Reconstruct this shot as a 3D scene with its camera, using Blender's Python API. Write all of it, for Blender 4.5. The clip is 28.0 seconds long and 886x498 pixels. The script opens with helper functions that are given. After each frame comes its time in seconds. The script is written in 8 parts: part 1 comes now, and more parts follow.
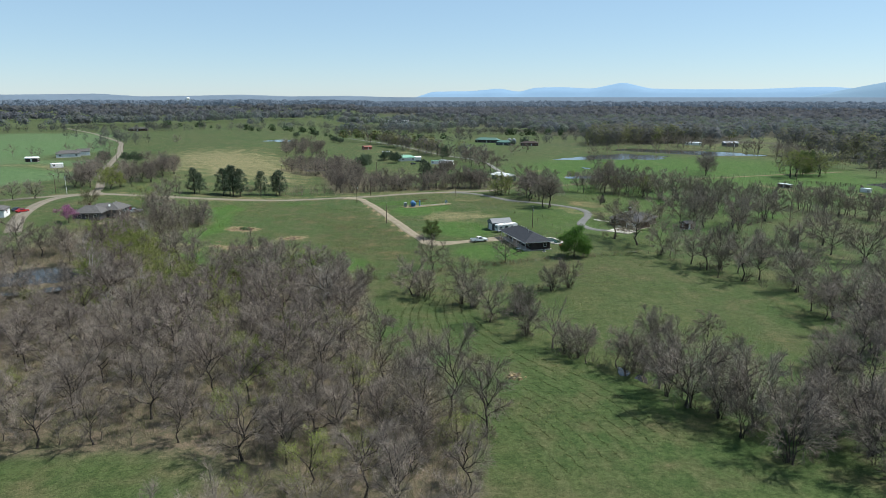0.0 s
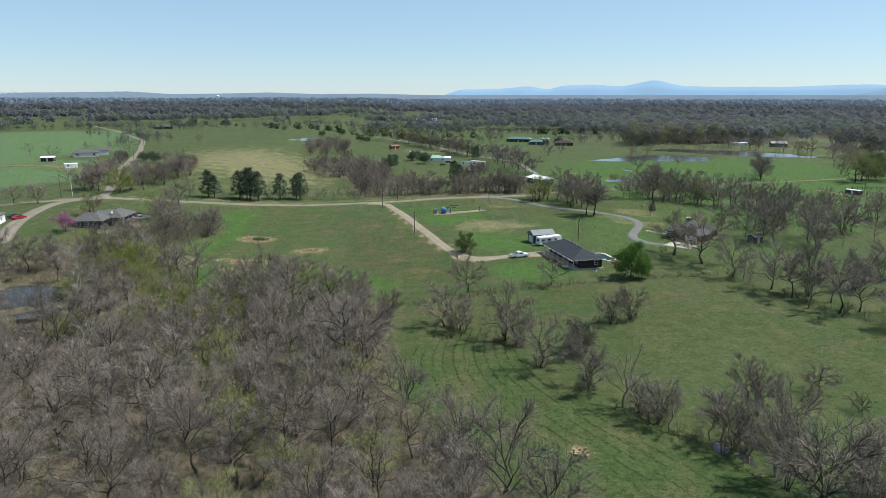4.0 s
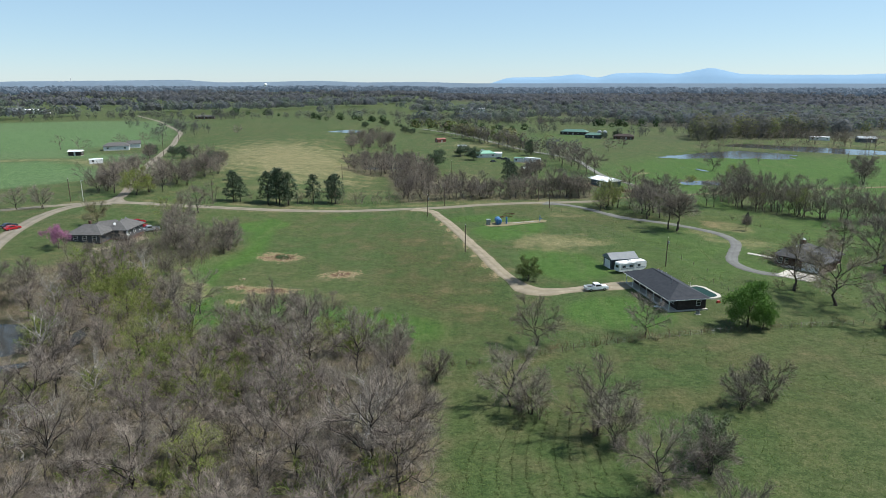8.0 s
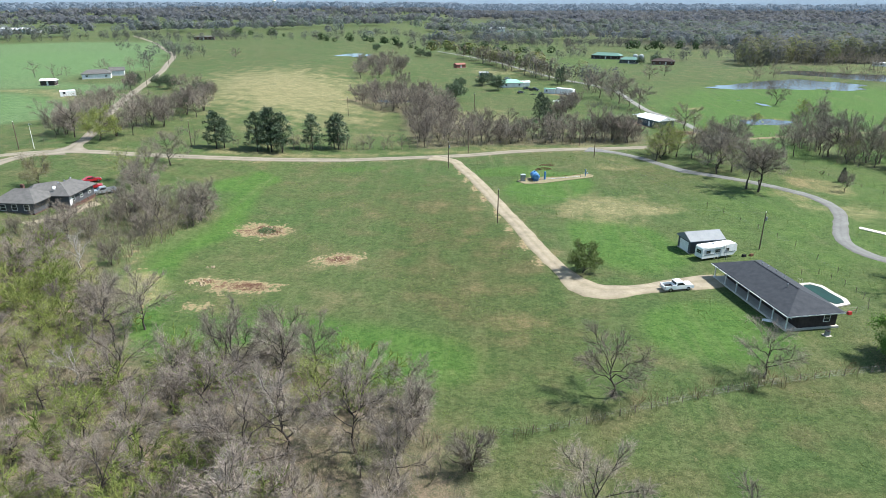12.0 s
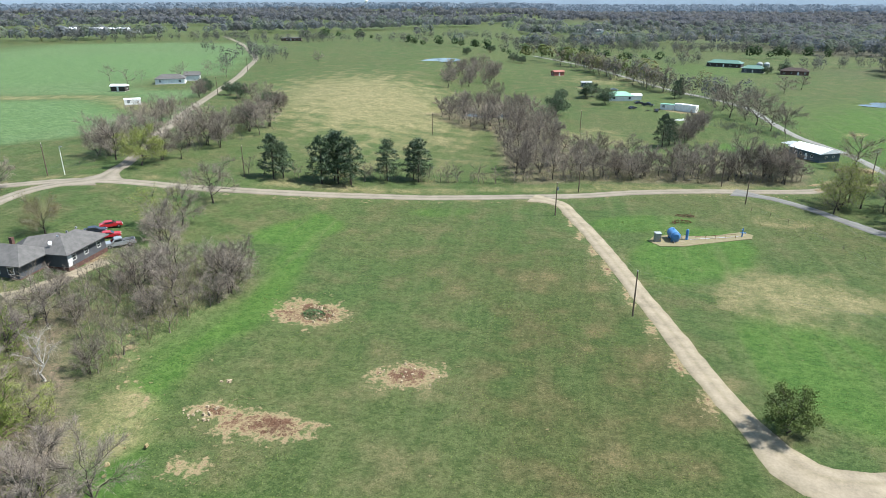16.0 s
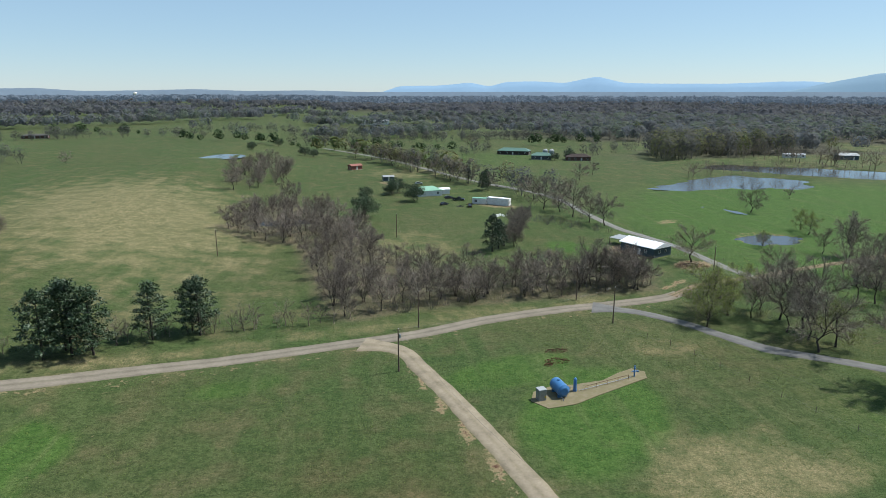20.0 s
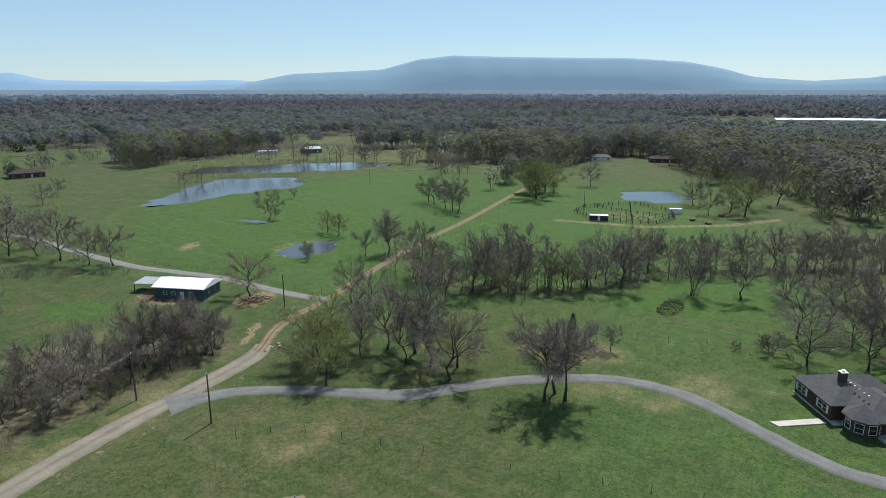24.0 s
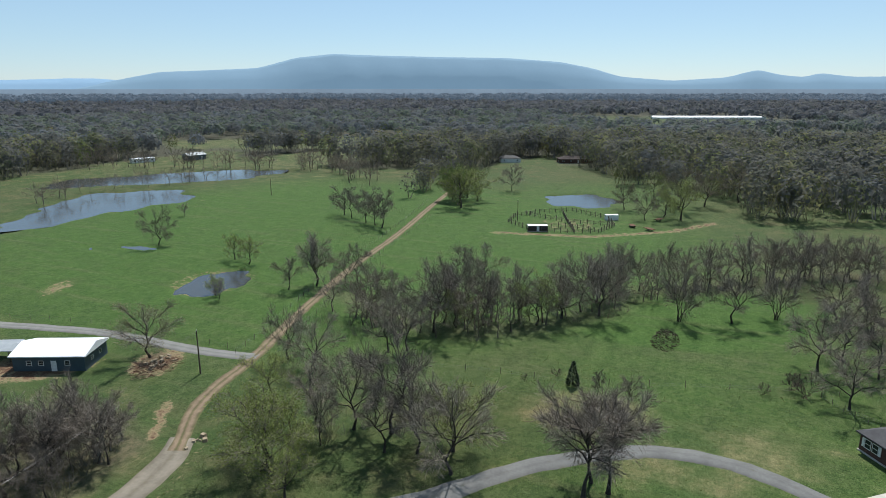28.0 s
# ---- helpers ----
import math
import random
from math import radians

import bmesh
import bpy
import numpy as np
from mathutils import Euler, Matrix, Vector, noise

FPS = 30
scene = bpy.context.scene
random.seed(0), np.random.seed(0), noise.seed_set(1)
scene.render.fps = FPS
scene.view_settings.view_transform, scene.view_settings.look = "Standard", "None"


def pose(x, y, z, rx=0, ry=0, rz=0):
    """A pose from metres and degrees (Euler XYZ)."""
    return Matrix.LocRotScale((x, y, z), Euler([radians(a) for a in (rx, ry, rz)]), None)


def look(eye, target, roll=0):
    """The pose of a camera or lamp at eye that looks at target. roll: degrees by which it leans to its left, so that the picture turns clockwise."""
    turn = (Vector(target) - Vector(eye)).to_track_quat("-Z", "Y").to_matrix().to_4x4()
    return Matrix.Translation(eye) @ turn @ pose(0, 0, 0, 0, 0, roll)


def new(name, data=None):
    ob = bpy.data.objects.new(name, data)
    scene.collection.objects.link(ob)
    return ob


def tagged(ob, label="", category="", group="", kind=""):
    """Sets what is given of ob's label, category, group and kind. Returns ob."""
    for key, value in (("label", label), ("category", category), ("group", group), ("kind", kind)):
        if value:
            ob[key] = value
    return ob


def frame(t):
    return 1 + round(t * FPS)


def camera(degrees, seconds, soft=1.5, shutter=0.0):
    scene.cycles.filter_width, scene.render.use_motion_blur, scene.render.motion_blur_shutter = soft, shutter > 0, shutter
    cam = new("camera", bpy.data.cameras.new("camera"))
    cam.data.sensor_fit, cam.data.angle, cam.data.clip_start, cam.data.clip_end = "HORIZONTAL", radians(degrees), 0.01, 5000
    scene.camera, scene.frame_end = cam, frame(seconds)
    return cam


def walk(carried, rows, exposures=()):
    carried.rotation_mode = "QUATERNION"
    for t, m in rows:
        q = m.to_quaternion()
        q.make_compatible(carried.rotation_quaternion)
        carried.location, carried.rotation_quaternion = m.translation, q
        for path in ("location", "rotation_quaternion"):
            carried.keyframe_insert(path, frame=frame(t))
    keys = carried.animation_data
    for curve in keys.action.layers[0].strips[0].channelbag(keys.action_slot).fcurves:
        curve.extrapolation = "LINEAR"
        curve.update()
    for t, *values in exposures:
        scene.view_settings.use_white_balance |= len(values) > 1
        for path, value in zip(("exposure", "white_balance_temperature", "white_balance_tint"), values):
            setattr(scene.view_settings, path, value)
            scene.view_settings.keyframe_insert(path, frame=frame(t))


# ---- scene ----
cam = camera(69.20, 28.0, soft=0.6)
PATH = [
    (0, pose(12.32, -7.48, 49.82, 76.662, 0, -5.153)),
    (0.5, pose(12.47, -5.22, 49.69, 76.615, 0, -5.193)),
    (1, pose(12.55, -2.78, 49.57, 76.552, 0, -5.005)),
    (1.5, pose(12.52, 0.01, 49.47, 76.491, 0, -3.991)),
    (2, pose(12.45, 3.17, 49.40, 76.478, 0, -3.048)),
    (2.5, pose(12.33, 6.75, 49.35, 76.487, 0, -3.002)),
    (3, pose(12.21, 10.68, 49.31, 76.440, 0, -3.039)),
    (3.5, pose(12.06, 14.79, 49.29, 76.478, 0, -3.081)),
    (5.5, pose(11.14, 32.70, 49.68, 76.467, 0, -0.721)),
    (6, pose(10.94, 37.56, 49.84, 76.444, 0, -0.649)),
    (6.5, pose(10.72, 42.48, 50.01, 76.410, 0, -0.031)),
    (7, pose(10.43, 47.48, 50.17, 76.389, 0, 0.703)),
    (7.5, pose(10.11, 52.51, 50.31, 76.290, 0, 1.035)),
    (8, pose(9.76, 57.57, 50.41, 75.484, 0, 1.236)),
    (8.5, pose(9.37, 62.78, 50.50, 73.503, 0, 1.350)),
    (9, pose(9.01, 68.09, 50.58, 71.672, 0, 1.492)),
    (9.5, pose(8.66, 73.49, 50.68, 70.284, 0, 1.608)),
    (10, pose(8.33, 78.90, 50.82, 68.883, 0, 1.749)),
    (10.5, pose(7.91, 84.23, 50.96, 68.655, 0, 1.895)),
    (11, pose(7.43, 89.50, 51.07, 68.603, 0, 2.008)),
    (11.5, pose(6.91, 94.77, 51.16, 68.627, 0, 2.105)),
    (13.5, pose(1.58, 116.60, 50.49, 68.921, 0, 6.343)),
    (14, pose(0.73, 122.48, 50.58, 68.893, 0, 7.992)),
    (14.5, pose(-0.06, 128.36, 50.70, 68.827, 0, 8.841)),
    (15, pose(-0.85, 134.17, 50.81, 68.740, 0, 9.349)),
    (15.5, pose(-1.61, 139.96, 50.92, 68.702, 0, 9.724)),
    (16, pose(-2.34, 145.70, 51.02, 68.719, 0, 10.095)),
    (16.5, pose(-3.13, 151.44, 51.07, 70.608, 0, 10.301)),
    (17, pose(-4.03, 157.19, 51.08, 72.590, 0, 10.551)),
    (17.5, pose(-5.05, 162.97, 51.05, 74.819, 0, 10.716)),
    (18, pose(-6.08, 168.74, 51.00, 76.210, 0, 10.841)),
    (18.5, pose(-6.98, 174.51, 50.94, 76.195, 0, 7.892)),
    (19, pose(-7.87, 180.30, 50.88, 76.194, 0, 1.864)),
    (19.5, pose(-8.82, 186.02, 50.83, 76.197, 0, -3.617)),
    (20, pose(-9.64, 191.74, 50.79, 76.198, 0, -8.451)),
    (20.5, pose(-10.27, 197.51, 50.76, 76.173, 0, -13.311)),
    (22.5, pose(-9.59, 222.94, 50.98, 76.058, 0, -35.702)),
    (23, pose(-8.32, 228.55, 50.94, 76.007, 0, -41.675)),
    (23.5, pose(-6.84, 233.99, 50.88, 76.056, 0, -48.161)),
    (24, pose(-5.19, 239.19, 50.78, 76.034, 0, -54.824)),
    (24.5, pose(-3.31, 244.16, 50.68, 76.017, 0, -60.480)),
    (25, pose(-1.13, 248.90, 50.60, 76.024, 0, -64.150)),
    (25.5, pose(1.32, 253.37, 50.56, 76.025, 0, -65.305)),
    (26, pose(3.95, 257.54, 50.57, 76.012, 0, -65.992)),
    (26.5, pose(6.60, 261.28, 50.61, 76.066, 0, -66.451)),
    (27, pose(8.83, 264.17, 50.69, 76.111, 0, -65.978)),
    (27.5, pose(10.52, 266.30, 50.79, 76.040, 0, -65.462)),
    (28, pose(11.90, 268.02, 50.90, 75.962, 0, -65.211)),
]
EXPOSURES = [(0, 0.55, 6300, 9), (7, 0.57, 6300, 9), (9, 0.8, 6300, 9), (10.3, 1.28, 6300, 9), (15.5, 1.28, 6300, 9), (17, 0.87, 6300, 9), (18.5, 0.5, 6300, 9), (22.5, 0.46, 6300, 9), (28, 0.44, 6300, 9)]
walk(cam, PATH, EXPOSURES)

# ---------- sky and sun ----------
SUN_EL, SUN_TO = radians(55.5), Vector((0.984, 0.176, 0.0)).normalized()
world = bpy.data.worlds.new("sky")
scene.world = world
world.use_nodes = True
wn, wl = world.node_tree.nodes, world.node_tree.links
sky = wn.new("ShaderNodeTexSky")
sky.sky_type, sky.sun_disc = "NISHITA", False
sky.sun_elevation = SUN_EL
sky.sun_rotation = math.atan2(SUN_TO.x, SUN_TO.y)
sky.air_density, sky.dust_density, sky.ozone_density, sky.altitude = 1.0, 0.15, 2.6, 900
veil = wn.new("ShaderNodeMix")
veil.data_type = "RGBA"
veil.inputs[0].default_value, veil.inputs[7].default_value = 0.45, (4.3, 6.5, 8.3, 1)
wl.new(sky.outputs[0], veil.inputs[6])
wl.new(veil.outputs[2], wn["Background"].inputs[0])
wn["Background"].inputs[1].default_value = 0.076
sun = new("sun", bpy.data.lights.new("sun", "SUN"))
sun.data.energy, sun.data.angle, sun.data.color = 5.0, radians(0.53), (1.0, 0.97, 0.92)
sun.matrix_world = look((0, 0, 100), Vector((0, 0, 100)) - (SUN_TO * math.cos(SUN_EL) + Vector((0, 0, math.sin(SUN_EL)))))


# ---------- materials ----------
def mat(name, a, b=None, scale=3.0, rough=0.85, bump=0.0, metal=0.0, fine=0.0, tint=0.0, stretch=None, emit=0.0):
    """Two colours mixed by noise at two scales, with relief, gloss and a little change from object to object."""
    m = bpy.data.materials.new(name)
    m.use_nodes = True
    n, l = m.node_tree.nodes, m.node_tree.links
    bs = n["Principled BSDF"]
    bs.inputs["Roughness"].default_value = rough
    bs.inputs["Metallic"].default_value = metal
    if rough > 0.8:
        bs.inputs["Specular IOR Level"].default_value = 0.12
    b = b or tuple(c * 0.75 for c in a)
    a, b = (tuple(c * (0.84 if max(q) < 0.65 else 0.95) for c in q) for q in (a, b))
    tc = n.new("ShaderNodeTexCoord")
    mp = n.new("ShaderNodeMapping")
    mp.inputs["Scale"].default_value = stretch or (1, 1, 1)
    l.new(tc.outputs["Object"], mp.inputs[0])
    n1, n2 = n.new("ShaderNodeTexNoise"), n.new("ShaderNodeTexNoise")
    n1.inputs["Scale"].default_value, n1.inputs["Detail"].default_value = scale, 5
    n2.inputs["Scale"].default_value, n2.inputs["Detail"].default_value = scale * 9, 3
    for k in (n1, n2):
        l.new(mp.outputs[0], k.inputs["Vector"])
    ad = n.new("ShaderNodeMath")
    ad.operation = "MULTIPLY_ADD"
    ad.inputs[1].default_value = 0.5
    l.new(n2.outputs["Fac"], ad.inputs[0])
    l.new(n1.outputs["Fac"], ad.inputs[2])
    rp = n.new("ShaderNodeMapRange")
    rp.inputs[1].default_value, rp.inputs[2].default_value = 0.5, 1.0
    l.new(ad.outputs[0], rp.inputs[0])
    mx = n.new("ShaderNodeMix")
    mx.data_type = "RGBA"
    mx.inputs[6].default_value, mx.inputs[7].default_value = (*a, 1), (*b, 1)
    l.new(rp.outputs[0], mx.inputs[0])
    out = mx.outputs[2]
    if tint:
        oi = n.new("ShaderNodeObjectInfo")
        hs = n.new("ShaderNodeHueSaturation")
        mr = n.new("ShaderNodeMapRange")
        mr.inputs[3].default_value, mr.inputs[4].default_value = 1 - tint, 1 + tint
        l.new(oi.outputs["Random"], mr.inputs[0])
        l.new(mr.outputs[0], hs.inputs["Value"])
        l.new(out, hs.inputs["Color"])
        out = hs.outputs[0]
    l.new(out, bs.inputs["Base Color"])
    if bump:
        bp = n.new("ShaderNodeBump")
        bp.inputs["Strength"].default_value, bp.inputs["Distance"].default_value = bump, 0.05
        l.new(n2.outputs["Fac"], bp.inputs["Height"])
        l.new(bp.outputs[0], bs.inputs["Normal"])
    if emit:
        l.new(out, bs.inputs["Emission Color"])
        bs.inputs["Emission Strength"].default_value = emit
    return m


def island_mat(name, colours, rough=0.9, by_tree=0.7, through_light=0.3):
    """A colour for each tree of a joined grove, varied a little from piece to piece."""
    m = bpy.data.materials.new(name)
    m.use_nodes = True
    n, l = m.node_tree.nodes, m.node_tree.links
    bs = n["Principled BSDF"]
    bs.inputs["Roughness"].default_value, bs.inputs["Specular IOR Level"].default_value = rough, 0.08
    g = n.new("ShaderNodeNewGeometry")
    r = n.new("ShaderNodeValToRGB")
    r.color_ramp.interpolation = "LINEAR"
    while len(r.color_ramp.elements) < len(colours):
        r.color_ramp.elements.new(0.5)
    for i, c in enumerate(colours):
        r.color_ramp.elements[i].position = i / (len(colours) - 1)
        r.color_ramp.elements[i].color = (*c, 1)
    tone, mx = n.new("ShaderNodeAttribute"), n.new("ShaderNodeMix")
    tone.attribute_name, mx.inputs[0].default_value = "tone", by_tree
    l.new(g.outputs["Random Per Island"], mx.inputs[2])
    l.new(tone.outputs["Fac"], mx.inputs[3])
    l.new(mx.outputs[0], r.inputs[0])
    l.new(r.outputs[0], bs.inputs["Base Color"])
    thin, both_ways = n.new("ShaderNodeBsdfTranslucent"), n.new("ShaderNodeMixShader")
    both_ways.inputs[0].default_value = through_light
    l.new(r.outputs[0], thin.inputs[0])
    l.new(bs.outputs[0], both_ways.inputs[1])
    l.new(thin.outputs[0], both_ways.inputs[2])
    l.new(both_ways.outputs[0], n["Material Output"].inputs[0])
    return m


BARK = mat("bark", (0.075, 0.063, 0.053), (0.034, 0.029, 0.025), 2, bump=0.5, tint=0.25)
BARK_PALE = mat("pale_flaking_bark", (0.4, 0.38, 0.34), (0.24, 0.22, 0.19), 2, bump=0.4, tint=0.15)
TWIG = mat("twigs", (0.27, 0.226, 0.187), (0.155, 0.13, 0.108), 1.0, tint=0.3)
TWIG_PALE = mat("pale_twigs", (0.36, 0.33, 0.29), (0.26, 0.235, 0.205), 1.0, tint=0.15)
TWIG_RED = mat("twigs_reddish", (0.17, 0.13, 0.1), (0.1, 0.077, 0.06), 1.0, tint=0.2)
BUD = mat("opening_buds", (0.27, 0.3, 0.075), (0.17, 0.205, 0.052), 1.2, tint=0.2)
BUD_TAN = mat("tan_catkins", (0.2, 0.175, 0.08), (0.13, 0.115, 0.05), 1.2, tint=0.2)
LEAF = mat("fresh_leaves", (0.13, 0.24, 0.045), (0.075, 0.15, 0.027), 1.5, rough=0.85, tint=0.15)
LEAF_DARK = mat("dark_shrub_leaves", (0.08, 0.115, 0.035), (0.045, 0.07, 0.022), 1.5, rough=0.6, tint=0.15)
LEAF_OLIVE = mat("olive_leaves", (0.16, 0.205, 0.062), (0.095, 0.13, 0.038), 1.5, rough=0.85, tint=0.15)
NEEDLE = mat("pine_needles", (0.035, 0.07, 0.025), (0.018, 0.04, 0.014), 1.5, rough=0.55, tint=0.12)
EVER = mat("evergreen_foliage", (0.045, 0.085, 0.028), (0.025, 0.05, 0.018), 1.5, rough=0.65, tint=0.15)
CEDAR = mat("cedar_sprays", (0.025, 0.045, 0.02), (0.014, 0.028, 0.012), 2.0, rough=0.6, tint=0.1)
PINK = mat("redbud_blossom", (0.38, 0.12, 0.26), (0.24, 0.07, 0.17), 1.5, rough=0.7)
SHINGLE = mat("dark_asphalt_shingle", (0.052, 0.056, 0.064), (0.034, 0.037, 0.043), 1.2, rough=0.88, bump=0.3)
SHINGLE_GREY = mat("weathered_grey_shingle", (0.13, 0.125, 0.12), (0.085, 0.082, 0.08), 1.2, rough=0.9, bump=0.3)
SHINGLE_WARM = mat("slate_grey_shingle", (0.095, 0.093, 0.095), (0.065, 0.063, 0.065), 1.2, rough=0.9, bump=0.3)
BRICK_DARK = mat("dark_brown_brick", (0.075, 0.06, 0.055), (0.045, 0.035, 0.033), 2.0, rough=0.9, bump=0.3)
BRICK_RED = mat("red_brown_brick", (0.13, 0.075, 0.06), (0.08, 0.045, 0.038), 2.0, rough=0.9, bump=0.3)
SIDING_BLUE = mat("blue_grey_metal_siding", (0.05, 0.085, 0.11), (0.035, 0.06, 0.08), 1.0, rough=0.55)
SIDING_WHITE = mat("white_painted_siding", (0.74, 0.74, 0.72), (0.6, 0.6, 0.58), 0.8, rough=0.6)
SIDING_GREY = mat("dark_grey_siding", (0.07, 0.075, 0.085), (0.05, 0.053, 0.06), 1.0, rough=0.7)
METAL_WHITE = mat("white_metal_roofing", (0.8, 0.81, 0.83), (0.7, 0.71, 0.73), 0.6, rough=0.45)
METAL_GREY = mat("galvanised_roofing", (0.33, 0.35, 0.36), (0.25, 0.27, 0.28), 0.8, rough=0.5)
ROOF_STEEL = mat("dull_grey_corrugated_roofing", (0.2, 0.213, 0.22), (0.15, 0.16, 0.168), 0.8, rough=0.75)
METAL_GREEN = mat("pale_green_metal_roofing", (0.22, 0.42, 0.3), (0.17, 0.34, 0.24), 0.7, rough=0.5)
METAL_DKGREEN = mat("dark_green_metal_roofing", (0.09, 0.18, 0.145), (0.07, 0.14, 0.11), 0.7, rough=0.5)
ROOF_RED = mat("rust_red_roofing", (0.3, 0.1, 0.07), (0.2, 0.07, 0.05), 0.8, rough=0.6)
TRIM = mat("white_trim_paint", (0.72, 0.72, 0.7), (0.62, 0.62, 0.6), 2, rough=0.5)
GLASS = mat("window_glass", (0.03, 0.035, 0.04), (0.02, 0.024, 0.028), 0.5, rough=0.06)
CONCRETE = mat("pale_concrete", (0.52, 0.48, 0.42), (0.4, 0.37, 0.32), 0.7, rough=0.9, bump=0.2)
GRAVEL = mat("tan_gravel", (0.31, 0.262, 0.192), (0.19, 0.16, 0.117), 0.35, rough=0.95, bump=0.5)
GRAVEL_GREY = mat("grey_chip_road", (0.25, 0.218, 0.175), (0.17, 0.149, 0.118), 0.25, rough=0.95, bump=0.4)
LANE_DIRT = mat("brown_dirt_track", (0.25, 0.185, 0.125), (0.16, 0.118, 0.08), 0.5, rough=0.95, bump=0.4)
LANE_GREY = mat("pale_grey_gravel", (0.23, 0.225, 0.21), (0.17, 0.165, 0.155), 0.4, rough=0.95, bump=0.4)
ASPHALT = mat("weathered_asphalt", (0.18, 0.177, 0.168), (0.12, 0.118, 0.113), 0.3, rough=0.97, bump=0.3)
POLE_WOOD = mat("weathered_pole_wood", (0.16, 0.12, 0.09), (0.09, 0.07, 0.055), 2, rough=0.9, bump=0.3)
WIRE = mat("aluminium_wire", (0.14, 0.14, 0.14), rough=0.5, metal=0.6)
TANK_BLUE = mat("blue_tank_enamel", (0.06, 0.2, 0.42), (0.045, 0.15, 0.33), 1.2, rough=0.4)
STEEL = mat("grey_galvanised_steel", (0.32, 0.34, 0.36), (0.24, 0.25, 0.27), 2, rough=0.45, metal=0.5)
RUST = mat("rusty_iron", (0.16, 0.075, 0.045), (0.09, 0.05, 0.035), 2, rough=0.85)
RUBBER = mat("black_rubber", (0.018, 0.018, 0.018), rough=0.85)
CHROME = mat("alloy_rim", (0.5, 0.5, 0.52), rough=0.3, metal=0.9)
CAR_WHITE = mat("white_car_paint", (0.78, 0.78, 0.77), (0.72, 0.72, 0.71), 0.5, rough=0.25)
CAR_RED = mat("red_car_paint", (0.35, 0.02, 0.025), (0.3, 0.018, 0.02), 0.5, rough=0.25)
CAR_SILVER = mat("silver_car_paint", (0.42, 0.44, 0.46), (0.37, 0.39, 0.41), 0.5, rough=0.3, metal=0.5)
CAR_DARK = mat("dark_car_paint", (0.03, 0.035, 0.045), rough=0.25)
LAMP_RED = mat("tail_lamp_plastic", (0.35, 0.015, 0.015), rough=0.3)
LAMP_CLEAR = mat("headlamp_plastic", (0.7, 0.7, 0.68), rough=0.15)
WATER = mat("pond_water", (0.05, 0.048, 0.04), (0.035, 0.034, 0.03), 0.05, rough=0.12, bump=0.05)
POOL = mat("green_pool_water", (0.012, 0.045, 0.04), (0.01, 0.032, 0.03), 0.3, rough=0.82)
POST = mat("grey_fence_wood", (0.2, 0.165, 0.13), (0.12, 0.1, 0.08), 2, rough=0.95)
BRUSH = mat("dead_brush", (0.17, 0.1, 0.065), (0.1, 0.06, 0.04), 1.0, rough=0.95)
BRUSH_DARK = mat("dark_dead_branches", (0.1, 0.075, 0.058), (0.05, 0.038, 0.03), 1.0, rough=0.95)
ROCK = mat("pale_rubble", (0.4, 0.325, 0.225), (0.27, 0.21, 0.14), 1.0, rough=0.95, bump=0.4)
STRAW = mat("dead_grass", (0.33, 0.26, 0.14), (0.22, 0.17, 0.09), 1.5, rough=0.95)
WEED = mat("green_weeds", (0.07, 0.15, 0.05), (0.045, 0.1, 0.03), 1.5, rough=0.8)


